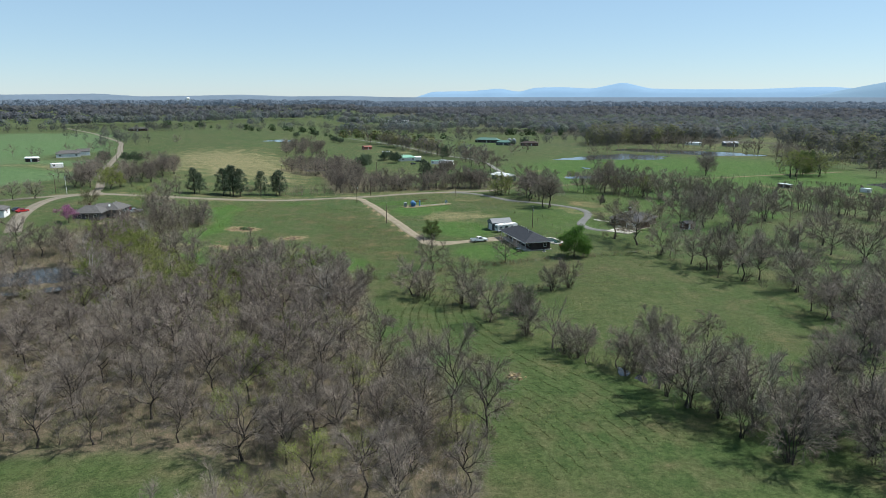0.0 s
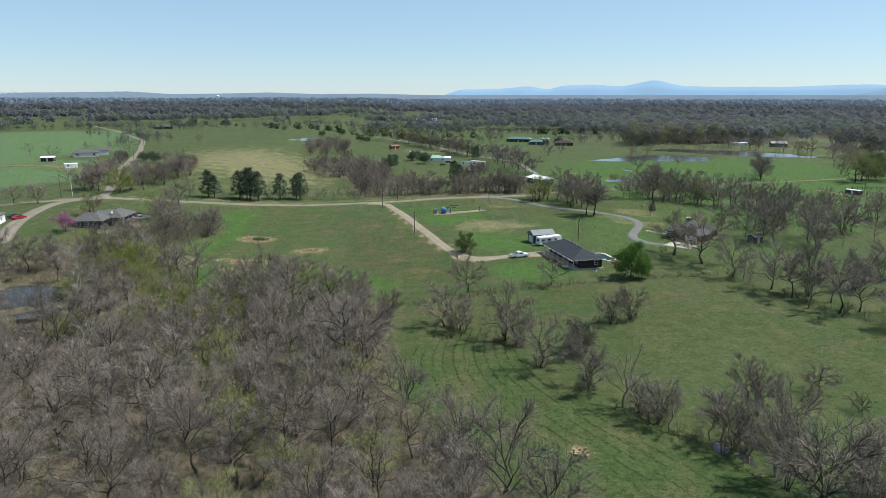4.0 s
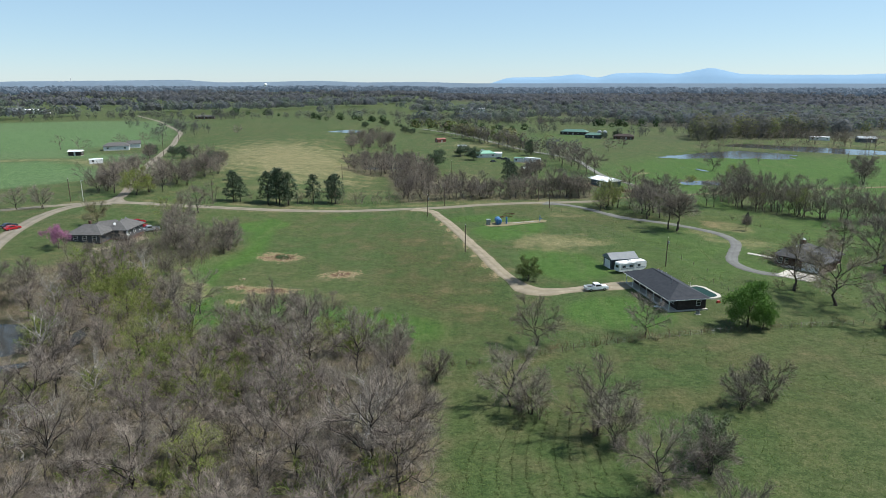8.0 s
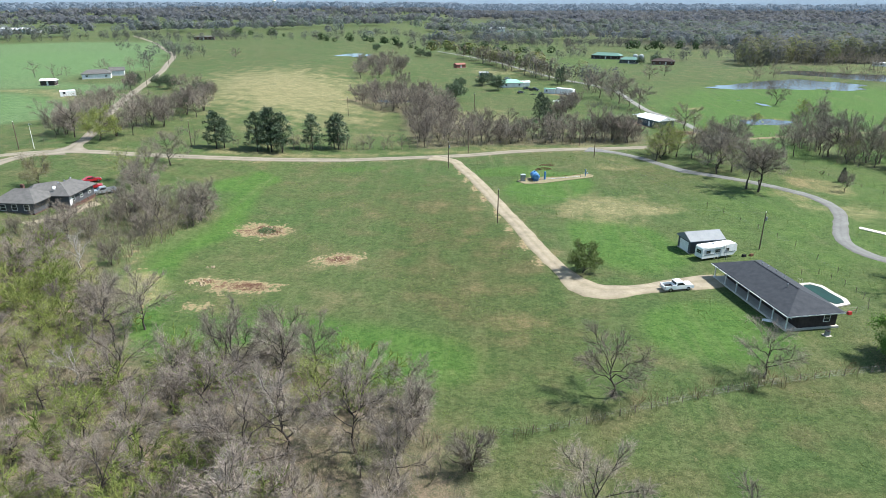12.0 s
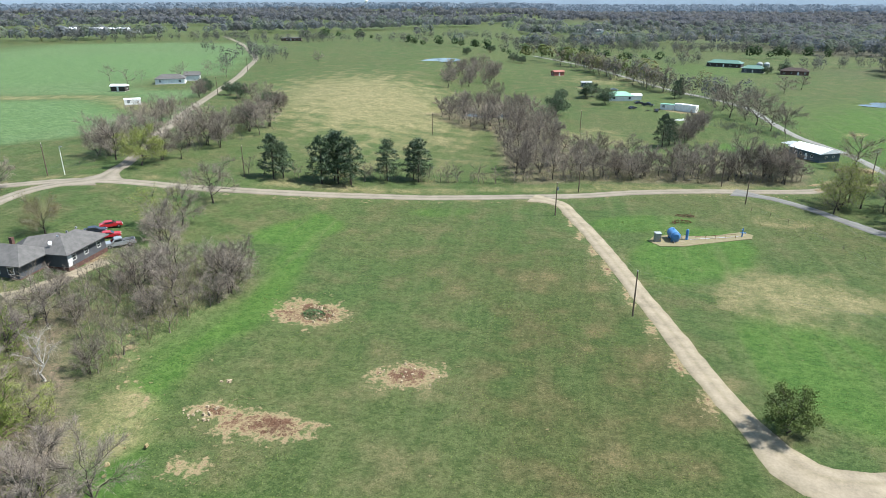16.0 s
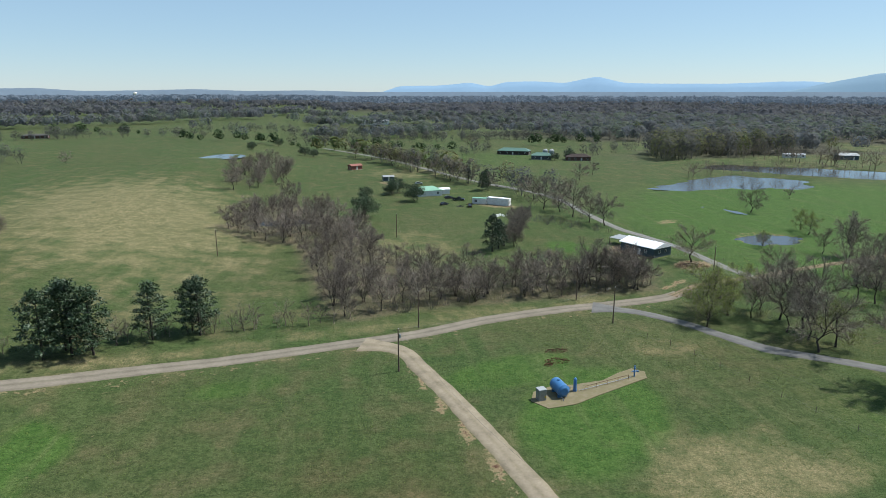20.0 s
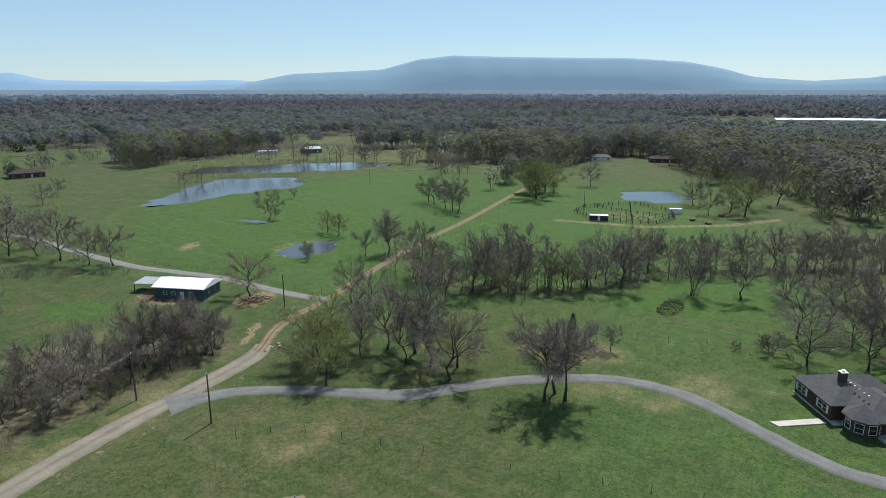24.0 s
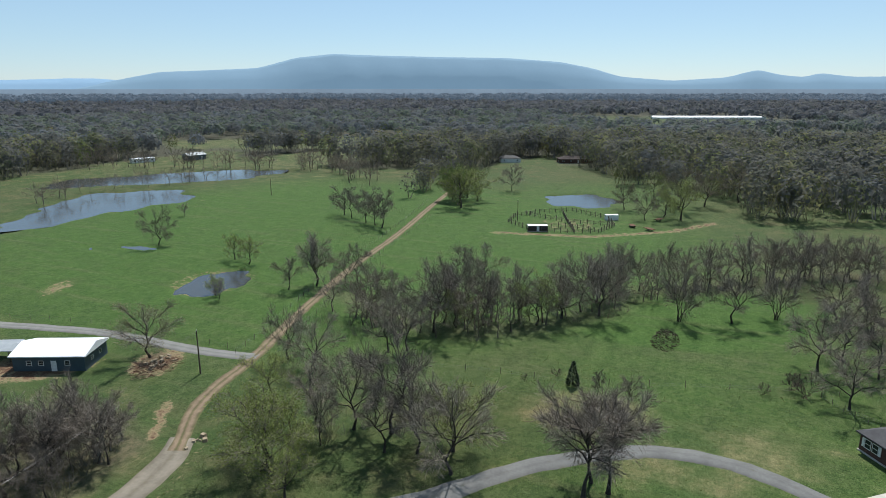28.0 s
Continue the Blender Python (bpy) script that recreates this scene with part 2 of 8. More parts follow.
# ---------- mesh helpers ----------
class Shape:
    """Collects vertices and faces for one mesh."""

    def __init__(self):
        self.v, self.f = [], []

    def add(self, pts, faces):
        k = len(self.v)
        self.v += [tuple(p) for p in pts]
        self.f += [tuple(i + k for i in q) for q in faces]
        return self

    def box(self, x, y, z, sx, sy, sz, turn=0.0, taper=1.0):
        """A block on its base centre (x, y, z)."""
        c, s = math.cos(turn), math.sin(turn)
        pts = []
        for h, k in ((0, 1.0), (sz, taper)):
            for a, b in ((-1, -1), (1, -1), (1, 1), (-1, 1)):
                u, w = a * sx / 2 * k, b * sy / 2 * k
                pts.append((x + u * c - w * s, y + u * s + w * c, z + h))
        return self.add(pts, [(3, 2, 1, 0), (4, 5, 6, 7), (0, 1, 5, 4), (1, 2, 6, 5), (2, 3, 7, 6), (3, 0, 4, 7)])

    def tube(self, p, q, r0, r1, n=6, caps=True):
        p, q = Vector(p), Vector(q)
        d = q - p
        if d.length < 1e-6:
            return self
        a = d.orthogonal().normalized()
        b = d.normalized().cross(a)
        ring = [(math.cos(6.28319 * i / n), math.sin(6.28319 * i / n)) for i in range(n)]
        pts = [p + (a * c + b * s) * r0 for c, s in ring] + [q + (a * c + b * s) * r1 for c, s in ring]
        fs = [(i, (i + 1) % n, n + (i + 1) % n, n + i) for i in range(n)]
        if caps:
            fs += [tuple(range(n - 1, -1, -1)), tuple(range(n, 2 * n))]
        return self.add(pts, fs)

    def rope(self, pts, r, n=3):
        """One unbroken thin round strand through the points."""
        pts = [Vector(p) for p in pts]
        vs = []
        for i, p in enumerate(pts):
            d = (pts[min(i + 1, len(pts) - 1)] - pts[max(i - 1, 0)]).normalized()
            a = d.cross(Vector((0, 0, 1))).normalized()
            b = d.cross(a)
            vs += [p + (a * math.cos(6.28319 * j / n) + b * math.sin(6.28319 * j / n)) * r for j in range(n)]
        return self.add(vs, [(i * n + j, i * n + (j + 1) % n, (i + 1) * n + (j + 1) % n, (i + 1) * n + j) for i in range(len(pts) - 1) for j in range(n)])

    def prism(self, outline, z0, z1):
        """An upright slab over an outline of (x, y)."""
        n = len(outline)
        pts = [(x, y, z0) for x, y in outline] + [(x, y, z1) for x, y in outline]
        return self.add(pts, [tuple(range(n - 1, -1, -1)), tuple(range(n, 2 * n))] + [(i, (i + 1) % n, n + (i + 1) % n, n + i) for i in range(n)])

    def profile(self, outline, y0, y1, inset=0.0):
        """A side outline of (x, z) drawn out across y; inset narrows its upper points."""
        n = len(outline)
        zs = [z for _, z in outline]
        lo, hi = min(zs), max(zs)
        k = [inset * (z - lo) / (hi - lo) for z in zs]
        pts = [(x, y0 + k[i], z) for i, (x, z) in enumerate(outline)] + [(x, y1 - k[i], z) for i, (x, z) in enumerate(outline)]
        return self.add(pts, [tuple(range(n)), tuple(range(2 * n - 1, n - 1, -1))] + [((i + 1) % n, i, n + i, n + (i + 1) % n) for i in range(n)])

    def mesh(self, name, material, smooth=False):
        me = bpy.data.meshes.new(name)
        me.from_pydata(self.v, [], self.f)
        me.materials.append(material)
        if smooth:
            me.polygons.foreach_set("use_smooth", [True] * len(me.polygons))
        me.update()
        return me


def part(name, shape, material, parent, label="", smooth=False):
    me = shape if isinstance(shape, bpy.types.Mesh) else shape.mesh(name, material, smooth)
    ob = new(name, me)
    ob.parent = parent
    return tagged(ob, label)


def thing(name, m, label, category, group="", kind=""):
    ob = new(name)
    ob.empty_display_size = 0.3
    ob.matrix_world = m
    return tagged(ob, label, category, group, kind)


def single(name, shape, material, label, category, kind="", group="", smooth=False, m=None):
    ob = new(name, shape if isinstance(shape, bpy.types.Mesh) else shape.mesh(name, material, smooth))
    if m is not None:
        ob.matrix_world = m
    return tagged(ob, label, category, group, kind)


def big_mesh(name, verts, tris, material):
    me = bpy.data.meshes.new(name)
    nv, nf = len(verts), len(tris)
    me.vertices.add(nv)
    me.vertices.foreach_set("co", np.asarray(verts, np.float32).ravel())
    me.loops.add(nf * 3)
    me.loops.foreach_set("vertex_index", np.asarray(tris, np.int32).ravel())
    me.polygons.add(nf)
    me.polygons.foreach_set("loop_start", np.arange(0, nf * 3, 3, dtype=np.int32))
    me.update(calc_edges=True)
    me.materials.append(material)
    return me


# ---------- the lie of the land ----------
def step(u):
    u = np.clip(u, 0, 1)
    return u * u * (3 - 2 * u)


# ponds: middle x, y, half lengths, turn, as overlapping ovals
PONDS = {
    "farm_pond": [(227, 536, 33, 30, 0), (190, 527, 30, 16, 20), (166, 518, 15, 8, 10)],
    "long_pond": [(297, 577, 74, 25, -38)],
    "round_pond": [(140, 393, 13, 8.5, 8)],
    "pen_pond": [(317, 331, 19, 18, 15)],
    "woods_pond": [(-84, 171, 12, 10, 0)],
    "field_pond": [(-102, 663, 12, 11, 10)],
    "belt_pond": [(-35, 453, 14, 6.5, 0)],
    "creek_pool": [(54.4, 102.0, 7.2, 1.7, -61.0)],
    "marsh_pool": [(160, 447, 9, 2.4, 100), (153, 462, 4, 1.6, 60)],
}


def pond_field(x, y, ovals):
    best = np.full(np.shape(x), -9.0)
    for cx, cy, a, b, turn in ovals:
        c, s = math.cos(radians(turn)), math.sin(radians(turn))
        u, w = (x - cx) * c + (y - cy) * s, -(x - cx) * s + (y - cy) * c
        wob = 0.1 * np.sin(np.arctan2(w / b, u / a) * 5 + cx) + 0.06 * np.sin(np.arctan2(w / b, u / a) * 9 + cy)
        best = np.maximum(best, (1 - np.hypot(u / a, w / b) + wob) * min(a, b))
    return best


def swell(x, y):
    """The long rise on the west side and a gentle roll elsewhere."""
    h = 8 * step((-30 - x) / 90) * step((y - 130) / 80)
    far = step((np.hypot(x, y - 150) - 500) / 900)
    return h + far * (3.5 * np.sin(x / 310 + 1.0) * np.cos(y / 270) - 2.5) + 0.05 * np.sin(x / 17 + y / 29) * np.cos(y / 13 - x / 37)


def land(x, y):
    x, y = np.asarray(x, float), np.asarray(y, float)
    h = swell(x, y)
    for ovals in PONDS.values():
        f = pond_field(x, y, ovals)
        level = float(swell(np.array(ovals[0][0]), np.array(ovals[0][1])))
        k = step((f + 9) / 7)
        h = h * (1 - k) + level * k - 1.5 * step((f + 1.2) / 5)
    return h


def zat(x, y):
    return float(land(x, y))


def blob(x, y, cx, cy, a, b, turn=0.0, edge=0.35):
    c, s = math.cos(radians(turn)), math.sin(radians(turn))
    u, w = ((x - cx) * c + (y - cy) * s) / a, (-(x - cx) * s + (y - cy) * c) / b
    return step((1 - np.hypot(u, w)) / edge)


def inside(x, y, poly):
    x, y = np.asarray(x, float), np.asarray(y, float)
    r = np.zeros(x.shape, bool)
    for (x0, y0), (x1, y1) in zip(poly, poly[1:] + poly[:1]):
        if y0 != y1:
            r ^= ((y0 > y) != (y1 > y)) & (x < (x1 - x0) * (y - y0) / (y1 - y0) + x0)
    return r


def near_poly(x, y, poly, reach):
    """1 inside the outline, falling to 0 at reach outside it."""
    d = np.full(np.shape(x), 1e9)
    for (x0, y0), (x1, y1) in zip(poly, poly[1:] + poly[:1]):
        ex, ey = x1 - x0, y1 - y0
        t = np.clip(((x - x0) * ex + (y - y0) * ey) / (ex * ex + ey * ey), 0, 1)
        d = np.minimum(d, np.hypot(x - x0 - t * ex, y - y0 - t * ey))
    return np.where(inside(x, y, poly), 1.0, step(1 - d / reach))


def near_line(x, y, pts, reach):
    d = np.full(np.shape(x), 1e9)
    for (x0, y0), (x1, y1) in zip(pts, pts[1:]):
        ex, ey = x1 - x0, y1 - y0
        t = np.clip(((x - x0) * ex + (y - y0) * ey) / (ex * ex + ey * ey), 0, 1)
        d = np.minimum(d, np.hypot(x - x0 - t * ex, y - y0 - t * ey))
    return step(1 - d / reach)


WOOD_SW = [(-135, 150), (-100, 178), (-90, 212), (-80, 224), (-66, 209), (-55, 190), (-43, 177), (-27, 187), (-16, 181), (-3, 170), (4, 157), (3, 130),
           (4, 121), (10, 106), (19, 90), (20, 55), (-18, 55), (-24, 82), (-46, 84), (-75, 84), (-135, 100)]
THICKET_W = [(-92, 214), (-78, 225), (-64, 212), (-60, 228), (-57, 250), (-66, 256), (-72, 250), (-80, 240), (-88, 226)]
FIELD_SE = [(58, 147), (96, 154), (94, 132), (105, 127), (101, 111), (84, 90), (75, 81), (79, 90), (81, 113), (75, 128), (54, 117)]
BELT_N = [(-58, 440), (-44, 420), (-26, 412), (-16, 352), (-10, 333), (8, 340), (45, 342), (72, 346), (76, 362), (52, 359), (29, 361), (14, 366), (4, 384), (-5, 421), (-14, 455), (-38, 505), (-52, 470)]
MAIN_ROAD = [(-148, 270), (-134, 279), (-124.5, 284.5), (-111.7, 287), (-95, 289.4), (-79.3, 295.1), (-62.9, 301.9), (-44.4, 309.4), (-15.5, 316.6), (5, 321.5),
             (22, 328), (40.6, 332.6), (50, 334), (59, 335.4), (68, 337.2), (76, 339.6)]
FARM_LANE = [(73, 338.6), (79, 340.8), (90, 345), (104, 348), (120, 353), (136, 357.7), (171, 367), (215, 376), (280, 392), (330, 404)]
BARN_ROAD = [(104.5, 347.5), (103, 354), (102, 362), (101.5, 375), (100.5, 388), (97, 403), (93, 420), (92, 450), (91.7, 491), (80, 530), (64, 572), (45, 630), (27, 687), (2, 740), (-30, 800)]
NORTH_ROAD = [(-117, 287), (-120, 297), (-124, 310.4), (-151, 379), (-174, 448), (-194, 508), (-218, 572), (-243, 638), (-285, 715), (-333, 800), (-420, 930)]
WEST_ROAD = [(-118, 286), (-125.5, 279), (-127.5, 269), (-124.5, 249.5), (-118, 228), (-108, 205)]
GRAVEL_DRIVE = [(-7, 317.2), (-2, 315.2), (1.6, 311.5), (4, 303), (7.4, 292), (10, 282), (13, 270), (15.5, 256), (18.2, 244), (20.8, 231.5), (23.8, 220.7), (26.9, 213.6),
                (31, 211), (38.2, 212), (46, 214.4), (54, 216.8)]
PAVED_DRIVE = [(49.5, 333.2), (55, 330.6), (60.5, 326.6), (66, 319.5), (71.6, 309), (76.5, 300), (83.1, 293.3), (90.2, 287.3), (97, 279.8), (102.4, 270.8), (103.4, 261),
               (100.8, 253), (96.6, 245), (93.4, 238), (92.4, 231.6), (94.5, 225.5), (100, 221.5), (108, 219)]


# open fields among the far woods: middle x, y, half lengths, turn
CLEAR = [(-330, 560, 260, 300, 15), (-95, 480, 110, 240, 15), (60, 600, 130, 190, 0), (230, 480, 150, 130, 20), (60, 820, 190, 110, 10), (-150, 900, 120, 60, 0), (60, 1150, 130, 60, 5), (180, 1350, 160, 55, 0),
         (-60, 1300, 90, 40, 0), (250, 780, 90, 50, 30), (530, 670, 130, 75, -60), (560, 470, 80, 30, -50), (300, 330, 75, 75, 0), (1130, 345, 200, 240, 10), (760, 520, 60, 25, -40), (800, 160, 85, 110, 0),
         (640, 230, 40, 60, 20), (-700, 900, 260, 130, 30), (1650, 1050, 120, 220, 20), (900, 700, 160, 35, -40), (-420, 1200, 160, 50, 10), (370, 655, 70, 30, 0), (300, 585, 120, 85, 0), (430, 560, 90, 45, -20), (330, 470, 60, 60, 0), (450, 400, 45, 25, 0), (0, 150, 330, 270, 0), (70, 430, 115, 95, 0), (385, 375, 70, 46, 15), (-60, 1680, 260, 110, 0), (-40, 1370, 190, 60, 0), (180, 1110, 110, 50, 0), (-290, 925, 90, 30, 0)]


def open_field(x, y):
    f = np.zeros(np.shape(x))
    for cx, cy, a, b, turn in CLEAR:
        f = np.maximum(f, blob(x, y, cx, cy, a, b, turn, 0.06))
    return f > 0.5

# ---------- ground ----------
def axis(lo, hi, fine, out):
    mid = list(np.arange(lo, hi + 0.01, fine))
    up, d = [], fine
    while mid[-1] + sum(up) < out:
        d *= 1.22
        up.append(d)
    down, d, tot = [], fine, 0
    while lo - tot > -out:
        d *= 1.22
        tot += d
        down.append(lo - tot)
    return np.array(down[::-1] + mid + list(mid[-1] + np.cumsum(up)))


gx, gy = axis(-160, 360, 2.4, 4700), axis(40, 620, 2.4, 4700)
GX, GY = np.meshgrid(gx, gy)
GZ = land(GX, GY)
nx, ny = len(gx), len(gy)
idx = np.arange(nx * ny).reshape(ny, nx)
quads = np.stack([idx[:-1, :-1], idx[:-1, 1:], idx[1:, 1:], idx[1:, :-1]], -1).reshape(-1, 4)
gm = bpy.data.meshes.new("ground")
gm.from_pydata(np.stack([GX, GY, GZ], -1).reshape(-1, 3).tolist(), [], quads.tolist())
gm.polygons.foreach_set("use_smooth", [True] * len(gm.polygons))
X, Y = GX.ravel(), GY.ravel()
lush = np.maximum.reduce([
    blob(X, Y, -18, 187, 38, 15, -6, 0.6), near_line(X, Y, [(-46, 186), (-54, 205), (-57, 222), (-51, 237), (-54, 262), (-57, 286)], 7), blob(X, Y, 30, 282, 26, 16, 60, 0.5), blob(X, Y, -30, 300, 14, 6, 20, 0.6) * 0.7, blob(X, Y, -58, 275, 9, 18, -30, 0.6),
    blob(X, Y, 40, 236, 18, 26, 20, 0.6), blob(X, Y, 46, 196, 17, 15, 10, 0.5), blob(X, Y, 65, 395, 9, 13, 10, 0.5), blob(X, Y, 240, 455, 150, 90, 20, 0.7) * 0.9,
    blob(X, Y, 165, 292, 50, 32, -40, 0.6) * 0.9, blob(X, Y, -62, 225, 6, 26, -25, 0.6) * 0.9, blob(X, Y, 128, 222, 22, 18, 30, 0.5) * 0.7, blob(X, Y, -250, 345, 110, 75, 30, 0.5),
    blob(X, Y, -330, 560, 130, 150, 20, 0.5) * 0.95, blob(X, Y, 100, 690, 90, 90, 0, 0.6) * 0.5, blob(X, Y, 205, 340, 150, 90, 20, 0.8) * 0.7, blob(X, Y, 60, 480, 60, 110, 0, 0.8) * 0.4, blob(X, Y, 300, 330, 120, 90, 0, 0.6) * 0.6, blob(X, Y, 20, 300, 20, 9, 20, 0.5) * 0.8,
    blob(X, Y, 115, 255, 110, 80, 30, 0.7) * 0.6, blob(X, Y, 215, 400, 170, 190, 0, 0.5) * 0.85, blob(X, Y, 165, 268, 45, 26, -50, 0.5), blob(X, Y, 150, 130, 60, 60, 0, 0.7) * 0.35, blob(X, Y, 60, 130, 45, 60, -20, 0.7) * 0.3])
dry = np.maximum.reduce([
    blob(X, Y, -95, 450, 85, 170, 20, 0.9) * 1.25, blob(X, Y, 44, 262, 24, 19, 15, 0.7), blob(X, Y, -56, 204, 10, 12, 0, 0.6), near_line(X, Y, [(-80, 302), (-45, 316), (0, 328), (50, 338)], 7) * 0.8,
    blob(X, Y, 5, 250, 14, 40, 10, 0.8) * 0.35, blob(X, Y, 104, 262, 26, 16, -55, 0.6) * 0.6, blob(X, Y, 110, 284, 12, 18, 20, 0.7) * 0.9, blob(X, Y, 56, 310, 16, 12, 0, 0.6) * 0.6, blob(X, Y, 12, 400, 26, 44, 0, 0.7) * 0.7, blob(X, Y, 52, 372, 22, 12, 20, 0.7) * 0.6, near_line(X, Y - 5, MAIN_ROAD, 4) * 0.6,
    blob(X, Y, 14, 205, 11, 26, 15, 0.7) * 0.4, near_line(X, Y, [(-330, 392), (-220, 425), (-160, 380)], 15), blob(X, Y, 40, 610, 60, 50, 0, 0.7) * 0.7, near_line(X, Y, GRAVEL_DRIVE, 5) * 0.55,
    near_line(X, Y, MAIN_ROAD, 6) * 0.5, blob(X, Y, 600, 700, 500, 400, 0, 0.5) * 0.5, blob(X, Y, -30, 215, 30, 22, 0, 0.8) * 0.3])
dirt = np.maximum.reduce([
    blob(X, Y, -42.8, 239.6, 12, 9, 0, 1.1), blob(X, Y, -22, 224, 10.5, 6.4, 20, 1.1), blob(X, Y, -37.5, 209, 13, 5.6, 5, 1.1), blob(X, Y, -45, 211, 6, 3.6, 0, 1.1), blob(X, Y, -43, 199.7, 5, 4, 0, 0.8) * 0.6,
    blob(X, Y, 33, 101.5, 2.4, 1.9, 0, 0.6), blob(X, Y, 94, 363.5, 10, 7, 20, 0.7) * 0.8, blob(X, Y, 84, 383, 14, 9, -60, 0.6) * 0.9, near_line(X, Y, [(74, 344.5), (79, 346.5), (84, 348.8)], 2.0) * 0.8, near_line(X + 2.7, Y, GRAVEL_DRIVE[3:11], 2.0) * 0.62, near_line(X, Y + 4, MAIN_ROAD, 3) * 0.3,
    blob(X, Y, 258, 322, 20, 22, -40, 0.7) * 0.35, near_line(X, Y, [(232, 345), (240, 310), (262, 284), (285, 270)], 3.0) * 0.9, blob(X, Y, 140, 394, 17, 13, 8, 0.4) * 0.4,
    blob(X, Y, -88, 244, 5, 5, 0, 0.6) * 0.7, near_line(X, Y, [(-66, 222), (-60, 214), (-54, 208)], 3) * 0.5, blob(X, Y, 118, 428, 10, 5, 30, 0.6) * 0.5, blob(X, Y, 60, 480, 16, 8, -40, 0.6) * 0.6,
    blob(X, Y, 15, 560, 14, 5, -60, 0.6) * 0.6])
# mask for tree shade painted on the far wooded ground
forest_floor_shade = step((np.hypot(X - 60, Y - 200) - 330) / 150) * np.where(~open_field(X, Y), 1.0, 0.0) * step((X * 0.8 + Y * 0.15 - 220) / 160)
litter = np.maximum.reduce([near_poly(X, Y, WOOD_SW, 4) * (1 - 0.9 * blob(X, Y, -30, 74, 22, 10, 0, 0.5)), near_poly(X, Y, THICKET_W, 4) * 0.35, near_poly(X, Y, BELT_N, 4) * 0.75,
                            near_line(X, Y, [(146, 357), (133, 323), (142, 304), (158, 292), (180, 285), (191, 269), (216, 239), (230, 215)], 9) * 0.45,
                            X * 0])
tired = np.maximum.reduce([blob(X, Y, 6, 225, 26, 75, 12, 0.7), blob(X, Y, -10, 262, 20, 40, 20, 0.8) * 0.6, blob(X, Y, 45, 160, 60, 40, 10, 0.7) * 0.5, blob(X, Y, 70, 300, 30, 40, 0, 0.7) * 0.4, blob(X, Y, 98, 292, 22, 30, 40, 0.6) * 0.8])
crop = (1 - near_line(X, Y, [(-330, 392), (-220, 425), (-165, 385)], 18)) * (1 - blob(X, Y, -212, 487, 36, 46, 20, 0.4)) * np.maximum(blob(X, Y, -345, 560, 190, 250, 15, 0.08) * step((-150 - X - (Y - 380) * 0.36) / 12), blob(X, Y, -240, 340, 105, 58, 30, 0.12) * step((-136 - X) / 10))
gm.attributes.new("crop", "FLOAT", "POINT").data.foreach_set("value", crop.astype(np.float32))
for name, chan in (("cover", (lush, dry, dirt)), ("wear_and_shade", (litter, tired, forest_floor_shade))):
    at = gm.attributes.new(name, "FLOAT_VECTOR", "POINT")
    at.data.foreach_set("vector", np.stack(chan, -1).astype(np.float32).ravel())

gmat = bpy.data.materials.new("pasture")
gmat.use_nodes = True
n, l = gmat.node_tree.nodes, gmat.node_tree.links
bs = n["Principled BSDF"]
bs.inputs["Roughness"].default_value = 0.95
bs.inputs["Specular IOR Level"].default_value = 0.15
tc = n.new("ShaderNodeTexCoord")


def gnoise(scale, detail, stretch=None, rough=0.55):
    k = n.new("ShaderNodeTexNoise")
    k.inputs["Scale"].default_value, k.inputs["Detail"].default_value, k.inputs["Roughness"].default_value = scale, detail, rough
    if stretch:
        mp = n.new("ShaderNodeMapping")
        mp.inputs["Scale"].default_value, mp.inputs["Rotation"].default_value = stretch[:3], (0, 0, radians(stretch[3]))
        l.new(tc.outputs["Object"], mp.inputs[0])
        l.new(mp.outputs[0], k.inputs["Vector"])
    else:
        l.new(tc.outputs["Object"], k.inputs["Vector"])
    return k.outputs["Fac"]


def gmix(fac, a, b):
    k = n.new("ShaderNodeMix")
    k.data_type = "RGBA"
    for i, c in ((6, a), (7, b)):
        if isinstance(c, tuple):
            k.inputs[i].default_value = (*c, 1)
        else:
            l.new(c, k.inputs[i])
    l.new(fac, k.inputs[0])
    return k.outputs[2]


def gtimes(fac, a, gain):
    """a multiplied by a colour gain where fac is 1."""
    k = n.new("ShaderNodeMix")
    k.data_type, k.blend_type = "RGBA", "MULTIPLY"
    k.clamp_result = False
    k.inputs[7].default_value = (*gain, 1)
    l.new(a, k.inputs[6])
    l.new(fac, k.inputs[0])
    return k.outputs[2]


def gmath(op, a, b, c=None):
    k = n.new("ShaderNodeMath")
    k.operation, k.use_clamp = op, op == "MULTIPLY"
    for i, v in enumerate((a, b, c)):
        if v is None:
            continue
        if isinstance(v, (int, float)):
            k.inputs[i].default_value = v
        else:
            l.new(v, k.inputs[i])
    return k.outputs[0]


def ramp(v, lo, hi, a=0.0, b=1.0):
    k = n.new("ShaderNodeMapRange")
    k.interpolation_type = "SMOOTHSTEP"
    for i, x in enumerate((lo, hi, a, b)):
        k.inputs[i + 1].default_value = x
    l.new(v, k.inputs[0])
    return k.outputs[0]


at1, at2 = n.new("ShaderNodeAttribute"), n.new("ShaderNodeAttribute")
at1.attribute_name, at2.attribute_name = "cover", "wear_and_shade"
s1, s2 = n.new("ShaderNodeSeparateXYZ"), n.new("ShaderNodeSeparateXYZ")
l.new(at1.outputs["Vector"], s1.inputs[0])
l.new(at2.outputs["Vector"], s2.inputs[0])
broad, middle, small, grain = gnoise(0.018, 4), gnoise(0.12, 5), gnoise(1.1, 5, None, 0.7), gnoise(6.5, 3, None, 0.75)
mown = gnoise(0.5, 3, (0.6, 0.05, 1, -14))
